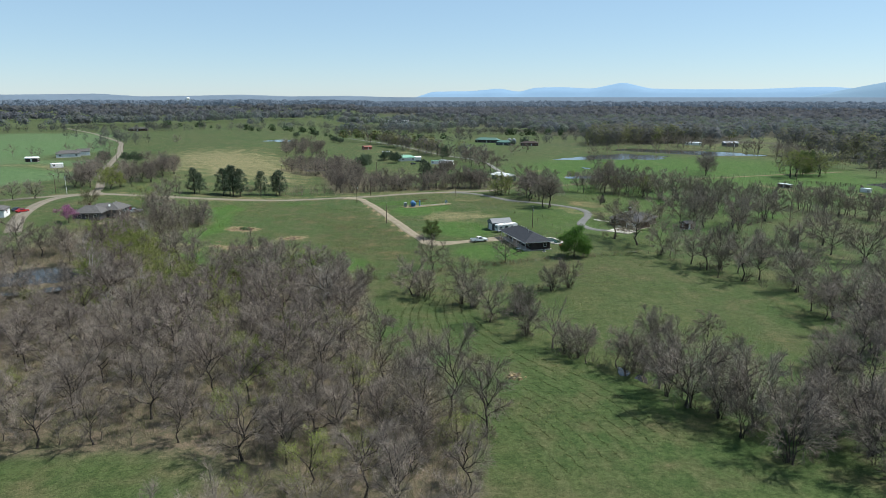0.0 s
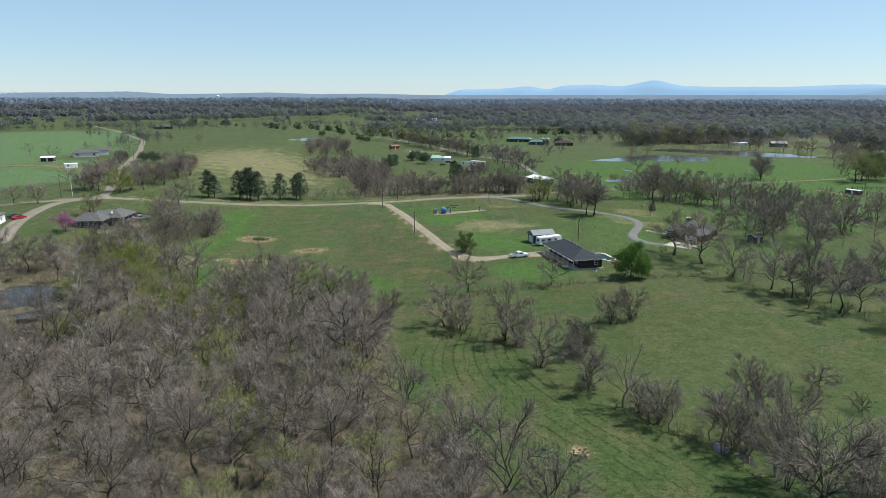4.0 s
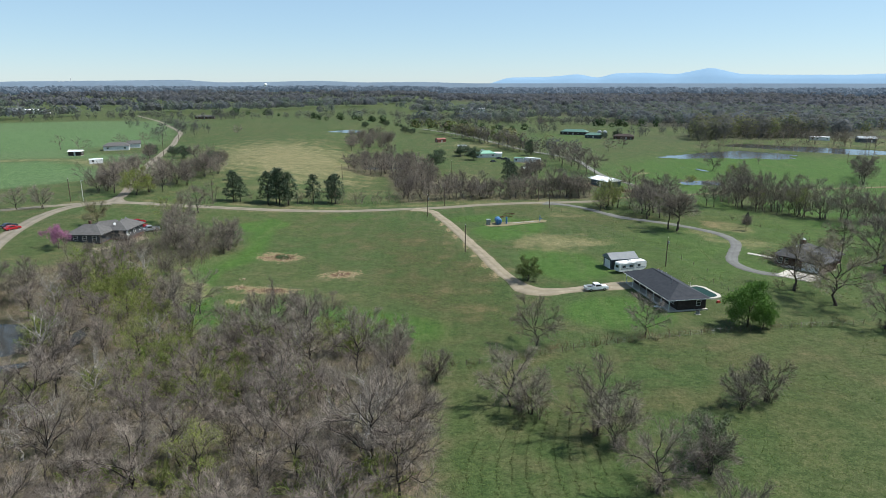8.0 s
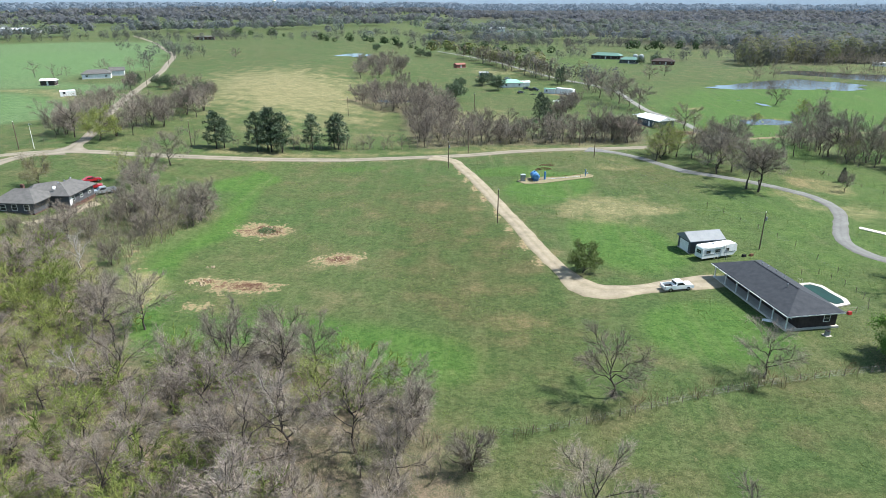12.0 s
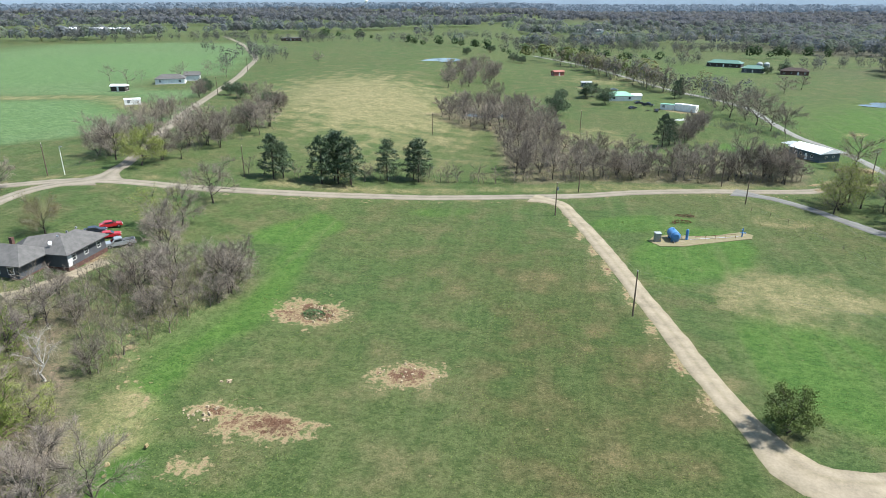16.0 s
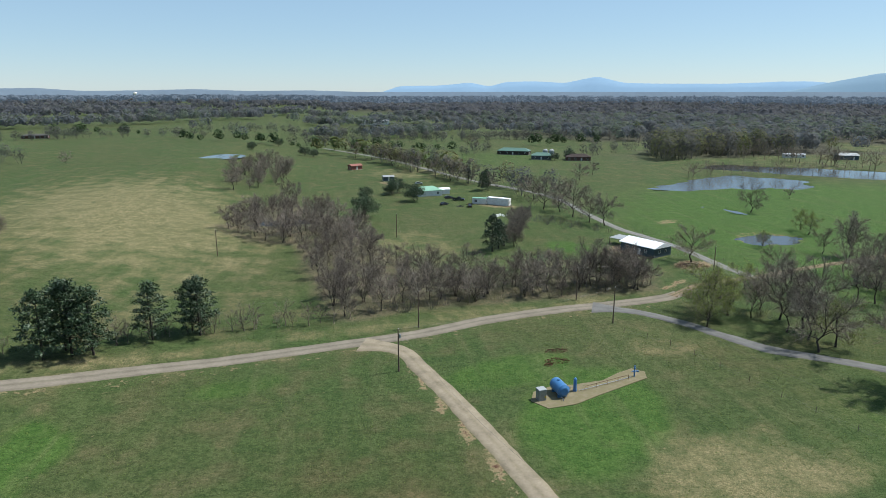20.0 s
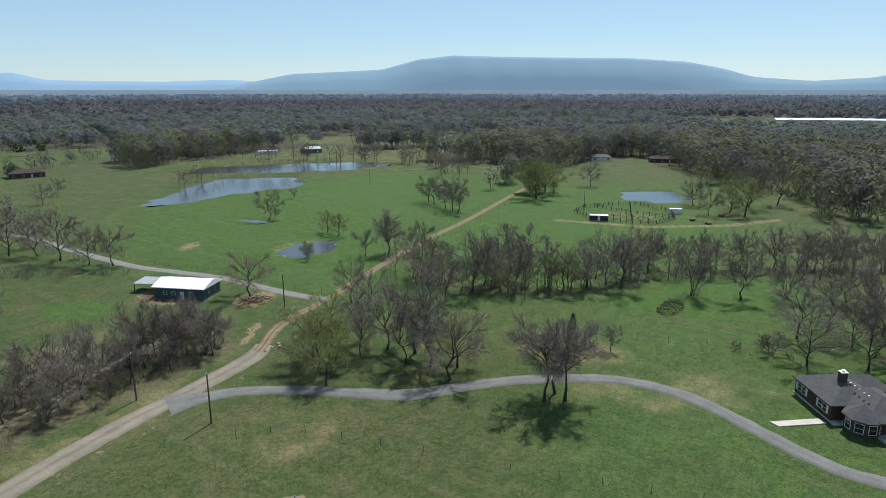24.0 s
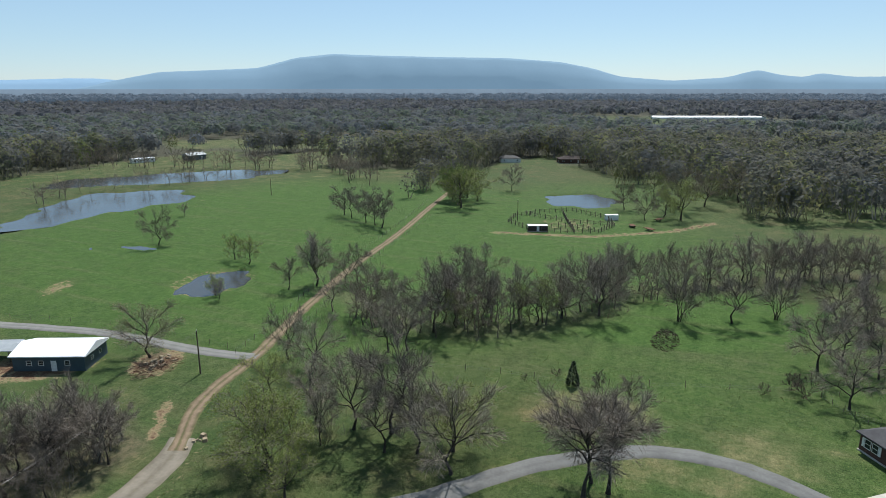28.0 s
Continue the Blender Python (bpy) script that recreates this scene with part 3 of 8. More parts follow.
col = gmix(ramp(broad, 0.35, 0.65), (0.0775, 0.114, 0.0359), (0.098, 0.1163, 0.0427))
col = gmix(ramp(middle, 0.42, 0.7), col, (0.1288, 0.122, 0.0559))
lu = gmath("ADD", s1.outputs[0], gmath("MULTIPLY_ADD", middle, 1.2, -0.6))
lu = ramp(gmath("ADD", lu, gmath("MULTIPLY_ADD", small, 0.8, -0.4)), 0.2, 0.95)
col = gmix(lu, col, (0.084, 0.148, 0.032))
streak = gnoise(0.35, 4, (0.9, 0.09, 1, -10), 0.65)
dr = gmath("ADD", s1.outputs[1], gmath("MULTIPLY_ADD", middle, 2.2, -1.1))
dr = gmath("ADD", dr, gmath("MULTIPLY_ADD", streak, 0.9, -0.45))
dr = ramp(gmath("ADD", dr, gmath("MULTIPLY_ADD", small, 0.6, -0.3)), 0.2, 1.3)
col = gmix(dr, col, (0.2736, 0.2234, 0.1197))
col = gmix(ramp(mown, 0.5, 0.7, 0.0, 0.35), col, (0.1596, 0.1539, 0.0741))
li = gmath("MULTIPLY", s2.outputs[0], ramp(gmath("MULTIPLY_ADD", small, 0.4, middle), 0.35, 0.75, 0.4, 1.0))
col = gmix(li, col, (0.19, 0.143, 0.1))
# shade under the far trees, put into the colour as darker brown litter
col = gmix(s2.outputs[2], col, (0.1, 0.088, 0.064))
col = gtimes(ramp(gmath("MULTIPLY", s2.outputs[1], ramp(middle, 0.3, 0.6, 0.5, 1.0)), 0.0, 1.0), col, (0.96, 0.86, 0.86))
at3 = n.new("ShaderNodeAttribute")
at3.attribute_name = "crop"
col = gmix(gmath("MULTIPLY", at3.outputs["Fac"], ramp(gmath("MULTIPLY_ADD", mown, 0.5, middle), 0.35, 0.9, 1.0, 0.72)), col, (0.148, 0.215, 0.1))
patchy = gnoise(0.35, 4, None, 0.7)
col = gtimes(ramp(patchy, 0.46, 0.56, 0.0, 0.8), col, (0.7, 0.8, 0.72))
col = gtimes(ramp(small, 0.45, 0.57, 0.0, 0.9), col, (0.66, 0.73, 0.63))
speck = gnoise(2.9, 4, None, 0.78)
col = gtimes(ramp(speck, 0.54, 0.6, 0.0, 0.9), col, (0.5, 0.62, 0.5))
col = gtimes(ramp(grain, 0.49, 0.59, 0.0, 0.9), col, (1.7, 1.58, 1.66))
di = gmath("ADD", s1.outputs[2], gmath("MULTIPLY_ADD", small, 1.5, -0.75))
di = gmath("ADD", di, gmath("MULTIPLY_ADD", patchy, 1.3, -0.65))
soil = gmix(ramp(di, 0.5, 0.85), (0.37, 0.275, 0.16), (0.135, 0.066, 0.04))
soil = gmix(ramp(grain, 0.52, 0.66, 0.0, 0.55), soil, (0.42, 0.33, 0.22))
col = gmix(ramp(di, 0.3, 0.62), col, soil)
whole = n.new("ShaderNodeMix")
whole.data_type, whole.blend_type = "RGBA", "MULTIPLY"
whole.inputs[0].default_value, whole.inputs[7].default_value = 1.0, (0.575, 0.6, 0.585, 1)
l.new(col, whole.inputs[6])
l.new(whole.outputs[2], bs.inputs["Base Color"])
bp = n.new("ShaderNodeBump")
bp.inputs["Strength"].default_value, bp.inputs["Distance"].default_value = 0.7, 0.3
l.new(gmath("MULTIPLY_ADD", grain, 0.5, small), bp.inputs["Height"])
l.new(bp.outputs[0], bs.inputs["Normal"])
gm.materials.append(gmat)
tagged(new("ground", gm), "rolling spring pasture with green, straw and bare earth patches", "ground", kind="structure")

for pname, ovals in PONDS.items():
    cx, cy, a = ovals[0][0], ovals[0][1], max(o[2] + abs(o[0] - ovals[0][0]) for o in ovals) + 8
    b = max(max(o[3], o[2] * abs(math.sin(radians(o[4])))) + abs(o[1] - ovals[0][1]) for o in ovals) + 8
    lev = float(swell(np.array(cx), np.array(cy))) - 0.42
    sh = Shape()
    ring = [(cx + a * math.cos(i * 0.19635), cy + b * math.sin(i * 0.19635)) for i in range(32)]
    sh.add([(x, y, lev) for x, y in ring], [tuple(range(32))])
    single(pname, sh, WATER, "still dark pond water reflecting the sky", "pond", "structure")


# ---------- roads ----------
def wheel_worn(m, verge, crown):
    """Two paler wheel tracks along a road, with a duller crown between them and a grassy verge."""
    n, l = m.node_tree.nodes, m.node_tree.links
    bs = n["Principled BSDF"]
    src = bs.inputs["Base Color"].links[0].from_socket
    at_, tc, nz = n.new("ShaderNodeAttribute"), n.new("ShaderNodeTexCoord"), n.new("ShaderNodeTexNoise")
    at_.attribute_name = "track"
    nz.inputs["Scale"].default_value, nz.inputs["Detail"].default_value = 0.9, 5
    l.new(tc.outputs["Object"], nz.inputs["Vector"])
    sm = n.new("ShaderNodeMath")
    sm.operation = "MULTIPLY_ADD"
    sm.inputs[1].default_value = 0.9
    l.new(nz.outputs["Fac"], sm.inputs[0])
    l.new(at_.outputs["Fac"], sm.inputs[2])
    out = src
    for lo, hi, gain, blend in ((0.75, 1.25, crown, "MULTIPLY"), (0.42, 0.72, verge, "MIX")):
        k, mx = n.new("ShaderNodeMapRange"), n.new("ShaderNodeMix")
        k.inputs[1].default_value, k.inputs[2].default_value, k.inputs[3].default_value, k.inputs[4].default_value = lo, hi, 1.0, 0.0
        l.new(sm.outputs[0], k.inputs[0])
        mx.data_type, mx.blend_type = "RGBA", blend
        mx.inputs[7].default_value = (*gain, 1)
        l.new(k.outputs[0], mx.inputs[0])
        l.new(out, mx.inputs[6])
        out = mx.outputs[2]
    l.new(out, bs.inputs["Base Color"])


for m_, verge_, crown_ in ((GRAVEL, (0.15, 0.13, 0.075), (0.86, 0.86, 0.82)), (GRAVEL_GREY, (0.12, 0.115, 0.06), (0.78, 0.78, 0.74)), (LANE_DIRT, (0.075, 0.09, 0.03), (0.52, 0.62, 0.46)), (LANE_GREY, (0.1, 0.1, 0.055), (0.8, 0.8, 0.8)), (ASPHALT, (0.1, 0.1, 0.06), (0.9, 0.9, 0.9))):
    wheel_worn(m_, verge_, crown_)


def smooth_line(pts, step_m=2.0):
    p = [Vector((*q, 0)) for q in pts]
    p = [p[0] * 2 - p[1]] + p + [p[-1] * 2 - p[-2]]
    out = []
    for a, b, c, d in zip(p, p[1:], p[2:], p[3:]):
        k = max(2, int((c - b).length / step_m))
        for i in range(k):
            t = i / k
            out.append(0.5 * (2 * b + (c - a) * t + (2 * a - 5 * b + 4 * c - d) * t * t + (3 * b - a - 3 * c + d) * t ** 3))
    out.append(p[-2])
    return out


def road(name, pts, width, material, label, lift=0.07, ends=0.0, ragged=0.12, seed=1, bays=()):
    rng = random.Random(seed)
    line, sh, rows = smooth_line(pts), Shape(), []
    for i, p in enumerate(line):
        d = (line[min(i + 1, len(line) - 1)] - line[max(i - 1, 0)]).normalized()
        s = Vector((d.y, -d.x, 0))
        flare = ends * max(0, 1 - i * 2.0 / 9) ** 2
        w0, w1 = (width / 2 + flare + rng.uniform(-ragged, ragged) for _ in range(2))
        for bx, by, reach, left, right in bays:
            k = float(step(1 - math.hypot(p.x - bx, p.y - by) / reach))
            w0, w1 = w0 + k * left, w1 + k * right
        row = []
        for u in (-w0 - 0.5, -w0, -w0 * 0.45, 0, w1 * 0.45, w1, w1 + 0.5):
            q = p + s * u
            edge = u in (-w0 - 0.5, w1 + 0.5)
            row.append((q.x, q.y, zat(q.x, q.y) + (-0.1 if edge else lift + (0.05 if abs(u) < 0.1 else 0))))
        rows.append(row)
    fs = [(i * 7 + j, i * 7 + j + 1, i * 7 + 8 + j, i * 7 + 7 + j) for i in range(len(rows) - 1) for j in range(6)]
    sh.add([v for r in rows for v in r], fs)
    ob = single(name, sh, material, label, "road", "structure", smooth=True)
    ob.data.attributes.new("track", "FLOAT", "POINT").data.foreach_set("value", [0.0, 0.35, 1.0, 0.25, 1.0, 0.35, 0.0] * len(rows))
    return ob


road("road_1", MAIN_ROAD, 4.2, GRAVEL_GREY, "straight tan chip-sealed country road", 0.06)
road("road_2", NORTH_ROAD, 3.7, GRAVEL_GREY, "country road climbing between trees", 0.085, ends=4, seed=2)
road("road_3", WEST_ROAD, 4.4, GRAVEL_GREY, "side road curving past a lawn", 0.1, ends=3, seed=3)
road("road_4", GRAVEL_DRIVE, 3.3, GRAVEL, "pale tan gravel driveway", 0.11, ends=2.0, ragged=0.14, seed=4, bays=((29, 212, 9, 0.6, 2.6), (50, 215.5, 13, 0.8, 1.4)))
road("road_5", PAVED_DRIVE, 2.9, ASPHALT, "narrow winding grey asphalt driveway", 0.13, ends=2.4, ragged=0.18, seed=5)
road("road_6", FARM_LANE, 2.5, LANE_DIRT, "reddish dirt farm lane through pasture", 0.085, ragged=0.2, seed=6)
road("road_7", BARN_ROAD, 3.0, LANE_GREY, "grey lane passing behind the barn", 0.1, seed=7)

# ---------- trees ----------
class Tree:
    """Grows a bare tree: a trunk that forks into curved leaders, branches that fill a rounded crown, fine twigs along them."""

    def __init__(self, seed, height, radius, fork=0.22, base=0.16, leaders=7, subs=9, twigs=9, side=3, stems=1, thick=1.0, gnarl=0.25, twig_len=1.6, twig_w=0.022, sides=5):
        self.r = random.Random(seed)
        self.wood, self.tv, self.tt, self.tips = Shape(), [], [], []
        self.gnarl, self.sides, self.twig_len, self.twig_w, self.side = gnarl, sides, twig_len, twig_w, side
        self.mid, self.half = Vector((0, 0, height * (1 + base) / 2)), Vector((radius, radius, height * (1 - base) / 2))
        self.lumps = [self.r.uniform(0, 6.28) for _ in range(3)]
        for s in range(stems):
            a = 6.283 * s / stems + self.r.uniform(-0.5, 0.5)
            out = Vector((math.cos(a), math.sin(a), 0)) * (0 if stems == 1 else 1)
            h = height * (0.93 if s == 0 else self.r.uniform(0.62, 0.9))
            self.stem(out * 0.3, out * radius * 0.5, h, height * 0.02 * thick / stems ** 0.4, fork, max(3, leaders // stems), subs, twigs, a, stems)

    def rnd(self, k):
        return Vector((self.r.gauss(0, k), self.r.gauss(0, k), self.r.gauss(0, k)))

    def crown(self, w):
        """The point of the lumpy crown's outside that lies in the direction w."""
        k = self.r.uniform(0.82, 1.06) * (1 + 0.1 * math.sin(3 * math.atan2(w.y, w.x) + self.lumps[0]) + 0.08 * math.sin(5 * w.z + self.lumps[1]))
        return self.mid + Vector((w.x * self.half.x, w.y * self.half.y, w.z * self.half.z)) * k

    def bow(self, a, c, b, r0, r1, n, sides):
        """A tapering curved limb from a to b, bent towards c; returns its points."""
        pts = []
        for i in range(n + 1):
            t = i / n
            p = a * (1 - t) ** 2 + c * 2 * t * (1 - t) + b * t * t
            if 0 < i < n:
                p = p + self.rnd((b - a).length * 0.035 * (self.gnarl / 0.25))
            pts.append(p)
        for i in range(n):
            self.wood.tube(pts[i], pts[i + 1], r0 + (r1 - r0) * (i / n) ** 0.55, r0 + (r1 - r0) * ((i + 1) / n) ** 0.55, sides, False)
        return pts

    def stem(self, foot, lean, h, r, fork, leaders, subs, twigs, turn, stems):
        foot = foot + Vector((0, 0, -0.25))
        top = Vector((lean.x + self.r.gauss(0, 0.05) * h, lean.y + self.r.gauss(0, 0.05) * h, h * 0.9))
        self.wood.tube(foot, foot + Vector((0, 0, 0.6)), r * 1.7, r * 1.1, self.sides, False)
        axis = self.bow(foot + Vector((0, 0, 0.6)), foot.lerp(top, 0.5) - Vector((lean.x, lean.y, 0)) * 0.25 + self.rnd(0.02 * h), top, r * 1.1, r * 0.16, 6, self.sides)
        self.clothe(axis[4], axis[5], axis[6], max(2, subs // 2), twigs, 0.3)
        for k in range(leaders):
            u = (k + self.r.uniform(0.2, 0.8)) / leaders
            t = min(0.86, fork + u * 0.5 * (1 - fork))
            i = int(t * 6)
            p = axis[i].lerp(axis[i + 1], t * 6 - i)
            a = turn + k * 2.4 + self.r.uniform(-0.45, 0.45) if stems == 1 else turn + self.r.gauss(0, 0.9)
            z = -0.55 + 1.35 * u + self.r.uniform(-0.12, 0.12)
            flat = math.sqrt(max(0.05, 1 - z * z))
            e = self.crown(Vector((math.cos(a) * flat, math.sin(a) * flat, z)))
            d = (e - p).length
            c = p.lerp(e, 0.45) + Vector((0, 0, d * self.r.uniform(0.02, 0.2))) + self.rnd(d * 0.07 * (self.gnarl / 0.25))
            pts = self.bow(p, c, e, max(r * (0.62 - 0.3 * u), 0.035), 0.028, 4, max(3, self.sides - 1))
            for j in range(subs):
                f = 0.22 + 0.78 * (j + self.r.random()) / subs
                m = min(3, int(f * 4))
                s = pts[m].lerp(pts[m + 1], f * 4 - m)
                self.branch(s, (pts[m + 1] - pts[m]).normalized(), f, twigs)

    def branch(self, s, along_, f, twigs):
        w = s - self.mid
        w = Vector((w.x / self.half.x, w.y / self.half.y, w.z / self.half.z + 0.15))
        d = (w * 0.55 + along_ * 0.6 + self.rnd(0.42) + Vector((0, 0, 0.14))).normalized()
        ln = self.half.x * self.r.uniform(0.24, 0.5) * (1.25 - 0.55 * f)
        for _ in range(4):
            e = s + d * ln
            q = e - self.mid
            if (q.x / self.half.x) ** 2 + (q.y / self.half.y) ** 2 + (q.z / self.half.z) ** 2 > 1.16:
                ln *= 0.72
        k = s.lerp(e, 0.5) + self.rnd(ln * 0.08) + Vector((0, 0, ln * 0.05))
        self.wood.tube(s, k, 0.033, 0.022, 3, False)
        t_ = d.cross(self.rnd(1)).normalized() * 0.022
        self.wood.add([k - t_, k + t_, e], [(0, 1, 2)])
        self.clothe(s, k, e, twigs, None, 0.12)

    def clothe(self, s, k, e, twigs, per=None, first=0.12):
        """Fine twigs, each with its own side shoots, along the branch s-k-e; or short branches if per is given."""
        for i in range(twigs):
            f = first + (1 - first) * (i + self.r.random()) / twigs
            o = s.lerp(k, f * 2) if f < 0.5 else k.lerp(e, f * 2 - 1)
            d = ((k - s) if f < 0.5 else (e - k)).normalized()
            if per:
                self.branch(o, d, 0.7, per)
                continue
            g = (d * 0.75 + self.rnd(0.36) + Vector((0, 0, 0.12))).normalized() * self.twig_len * self.r.uniform(0.55, 1.2) * (1.15 - 0.4 * f)
            self.sliver(o, g, self.twig_w)
            self.tips.append((o + g * 0.6, g.normalized(), self.twig_len * 0.6))
            for j in range(self.side):
                q = o + g * self.r.uniform(0.25, 0.9)
                self.sliver(q, (g.normalized() + self.rnd(0.45)).normalized() * self.twig_len * self.r.uniform(0.3, 0.62), self.twig_w * 0.8)

    def sliver(self, o, g, w):
        s = g.cross(self.rnd(1)).normalized() * w
        k = len(self.tv)
        self.tv += [o - s, o + s, o + g]
        self.tt.append((k, k + 1, k + 2))

    def flecks(self, per_tip, size, reach):
        """Leaves or buds round the twig ends."""
        v, t = [], []
        for p, d, s in self.tips:
            for _ in range(per_tip):
                o = p + d * s * self.r.uniform(-0.2, 0.7) + self.rnd(s * reach)
                a = self.rnd(1).normalized() * size * self.r.uniform(0.6, 1.3)
                b = a.cross(self.rnd(1)).normalized() * size * self.r.uniform(0.8, 1.3)
                k = len(v)
                v += [o - a, o + b, o + a]
                t.append((k, k + 1, k + 2))
        return v, t

    def arrays(self):
        """All of it as vertex and triangle arrays, for joined groves."""
        tris = [(q[0], q[j], q[j + 1]) for q in self.wood.f for j in range(1, len(q) - 1)]
        k = len(self.wood.v)
        return np.array(self.wood.v + [tuple(p) for p in self.tv]), np.array(tris + [(a + k, b + k, c + k) for a, b, c in self.tt])


def tree_kind(seed, height, radius, twig_mat=None, leaves=None, leaf_name="leaves", bark=None, **kw):
    """The meshes of one sort of tree at its own height: wood, twigs and leaves."""
    t = Tree(seed, height, radius, **kw)
    ms = [("trunk", t.wood.mesh("trunk", bark or BARK, True)), ("crown", big_mesh("crown", t.tv, t.tt, twig_mat or TWIG))]
    if leaves:
        v, f = t.flecks(*leaves[1:])
        ms.append((leaf_name, big_mesh(leaf_name, v, f, leaves[0])))
    return height, ms


SPREADING = [tree_kind(s, 12, r, fork=f, base=b, leaders=n_, subs=11, twigs=10, side=4, gnarl=0.3, thick=0.85) for s, r, f, b, n_ in ((1, 5.8, 0.2, 0.14, 9), (2, 5.2, 0.26, 0.18, 8), (3, 5.4, 0.16, 0.1, 9), (4, 4.8, 0.28, 0.22, 8))]
TALL = [tree_kind(s, 12, 4.6, fork=0.4, base=0.33, leaders=10, subs=12, twigs=11, side=4, gnarl=0.3, thick=1.0) for s in (5, 6)]
SLENDER = [tree_kind(s, 12, 2.9, fork=0.18, base=0.18, leaders=10, subs=8, twigs=9, side=4, gnarl=0.2, thick=0.7) for s in (11, 12, 13)]
CLUMP = [tree_kind(s, 10, 3.7, fork=0.12, base=0.06, leaders=16, subs=7, twigs=9, side=3, gnarl=0.26, stems=4, thick=0.8) for s in (21, 22, 23)]
SCRUB = [tree_kind(s, 4, 1.9, fork=0.06, base=0.0, leaders=10, subs=4, twigs=5, side=2, gnarl=0.3, stems=4, sides=4, twig_mat=TWIG_RED, twig_len=0.8) for s in (31, 32)]
PALE_BARKED = [tree_kind(s, 12, 4.4, fork=0.16, base=0.16, leaders=8, subs=7, twigs=6, side=2, gnarl=0.4, thick=1.15, bark=BARK_PALE, twig_mat=TWIG_PALE) for s in (25, 26)]
BUDDING = [tree_kind(s, 11, 4.2, fork=0.18, base=0.1, leaders=7, subs=8, twigs=7, side=2, gnarl=0.26, leaves=(BUD, 11, 0.1, 0.36), leaf_name="spring_growth") for s in (41, 42)]
YELLOWING = [tree_kind(45, 11, 4.6, fork=0.14, base=0.06, leaders=9, subs=8, twigs=7, side=1, gnarl=0.26, leaves=(BUD, 22, 0.12, 0.4), leaf_name="spring_growth")]
CATKIN = [tree_kind(s, 12, 5.2, fork=0.2, base=0.14, leaders=9, subs=10, twigs=9, side=3, gnarl=0.2, thick=0.9, leaves=(BUD_TAN, 4, 0.09, 0.36), leaf_name="spring_growth") for s in (43, 44)]
LEAFY = [tree_kind(s, 9, 3.7, fork=0.1, base=0.06, leaders=10, subs=9, twigs=7, side=0, gnarl=0.22, leaves=(LEAF, 26, 0.14, 0.4), leaf_name="foliage") for s in (51,)]
OLIVE_LEAFY = [tree_kind(56, 6.5, 3.1, fork=0.08, base=0.06, leaders=12, subs=8, twigs=7, side=0, gnarl=0.2, twig_len=1.0, leaves=(LEAF_OLIVE, 15, 0.12, 0.42), leaf_name="foliage")]
DARKBUSH = [tree_kind(s, 6, 2.8, fork=0.06, base=0.0, leaders=12, subs=7, twigs=7, side=1, gnarl=0.28, stems=4, twig_len=1.0, leaves=(LEAF_DARK, 6, 0.12, 0.4), leaf_name="foliage") for s in (52,)]
EVERGREEN = [tree_kind(54, 8, 3.5, fork=0.08, base=0.03, leaders=10, subs=8, twigs=7, side=0, gnarl=0.22, leaves=(EVER, 8, 0.2, 0.42), leaf_name="foliage")]
TAN_LEAFY = [tree_kind(57, 7.5, 3.2, fork=0.12, base=0.1, leaders=9, subs=8, twigs=7, side=1, gnarl=0.24, leaves=(BUD_TAN, 9, 0.1, 0.36), leaf_name="spring_growth")]
REDBUD = [tree_kind(53, 6, 2.9, fork=0.16, base=0.14, leaders=8, subs=8, twigs=7, side=1, gnarl=0.3, twig_len=0.9, leaves=(PINK, 10, 0.1, 0.36), leaf_name="blossom")]


def pine_kind(seed):
    r, wood, v, t = random.Random(seed), Shape(), [], []
    wood.tube((0, 0, -0.2), (0.1, 0.05, 7), 0.22, 0.13, 7, False).tube((0.1, 0.05, 7), (0.15, 0.1, 12.6), 0.13, 0.03, 6, False)
    for k in range(40):
        h = 1.9 + 10.7 * (k + r.random()) / 40
        a, ln = k * 2.4 + r.uniform(-0.4, 0.4), 3.5 * (1 - ((h - 1.9) / 11.0) ** 1.7) * r.uniform(0.65, 1.1) + 0.5
        e = Vector((math.cos(a) * ln, math.sin(a) * ln, h + ln * 0.12))
        wood.tube((0.1, 0.05, h - 0.3), e, 0.06, 0.02, 3, False)
        for f in (0.45, 0.75, 1.0, 0.9):
            c = Vector((0.1, 0.05, h)).lerp(e, f) + Vector((r.gauss(0, 0.35), r.gauss(0, 0.35), r.gauss(0, 0.25)))
            for _ in range(19):
                o = c + Vector((r.gauss(0, 0.33), r.gauss(0, 0.33), r.gauss(0, 0.22)))
                g = Vector((r.gauss(0, 1), r.gauss(0, 1), r.gauss(0.5, 0.7))).normalized() * r.uniform(0.3, 0.6)
                w = g.cross(Vector((r.gauss(0, 1), r.gauss(0, 1), r.gauss(0, 1)))).normalized() * 0.13
                i = len(v)
                v += [o - w, o + w, o + g]
                t.append((i, i + 1, i + 2))
    return 13, [("trunk", wood.mesh("trunk", BARK, True)), ("needles", big_mesh("needles", v, t, NEEDLE))]


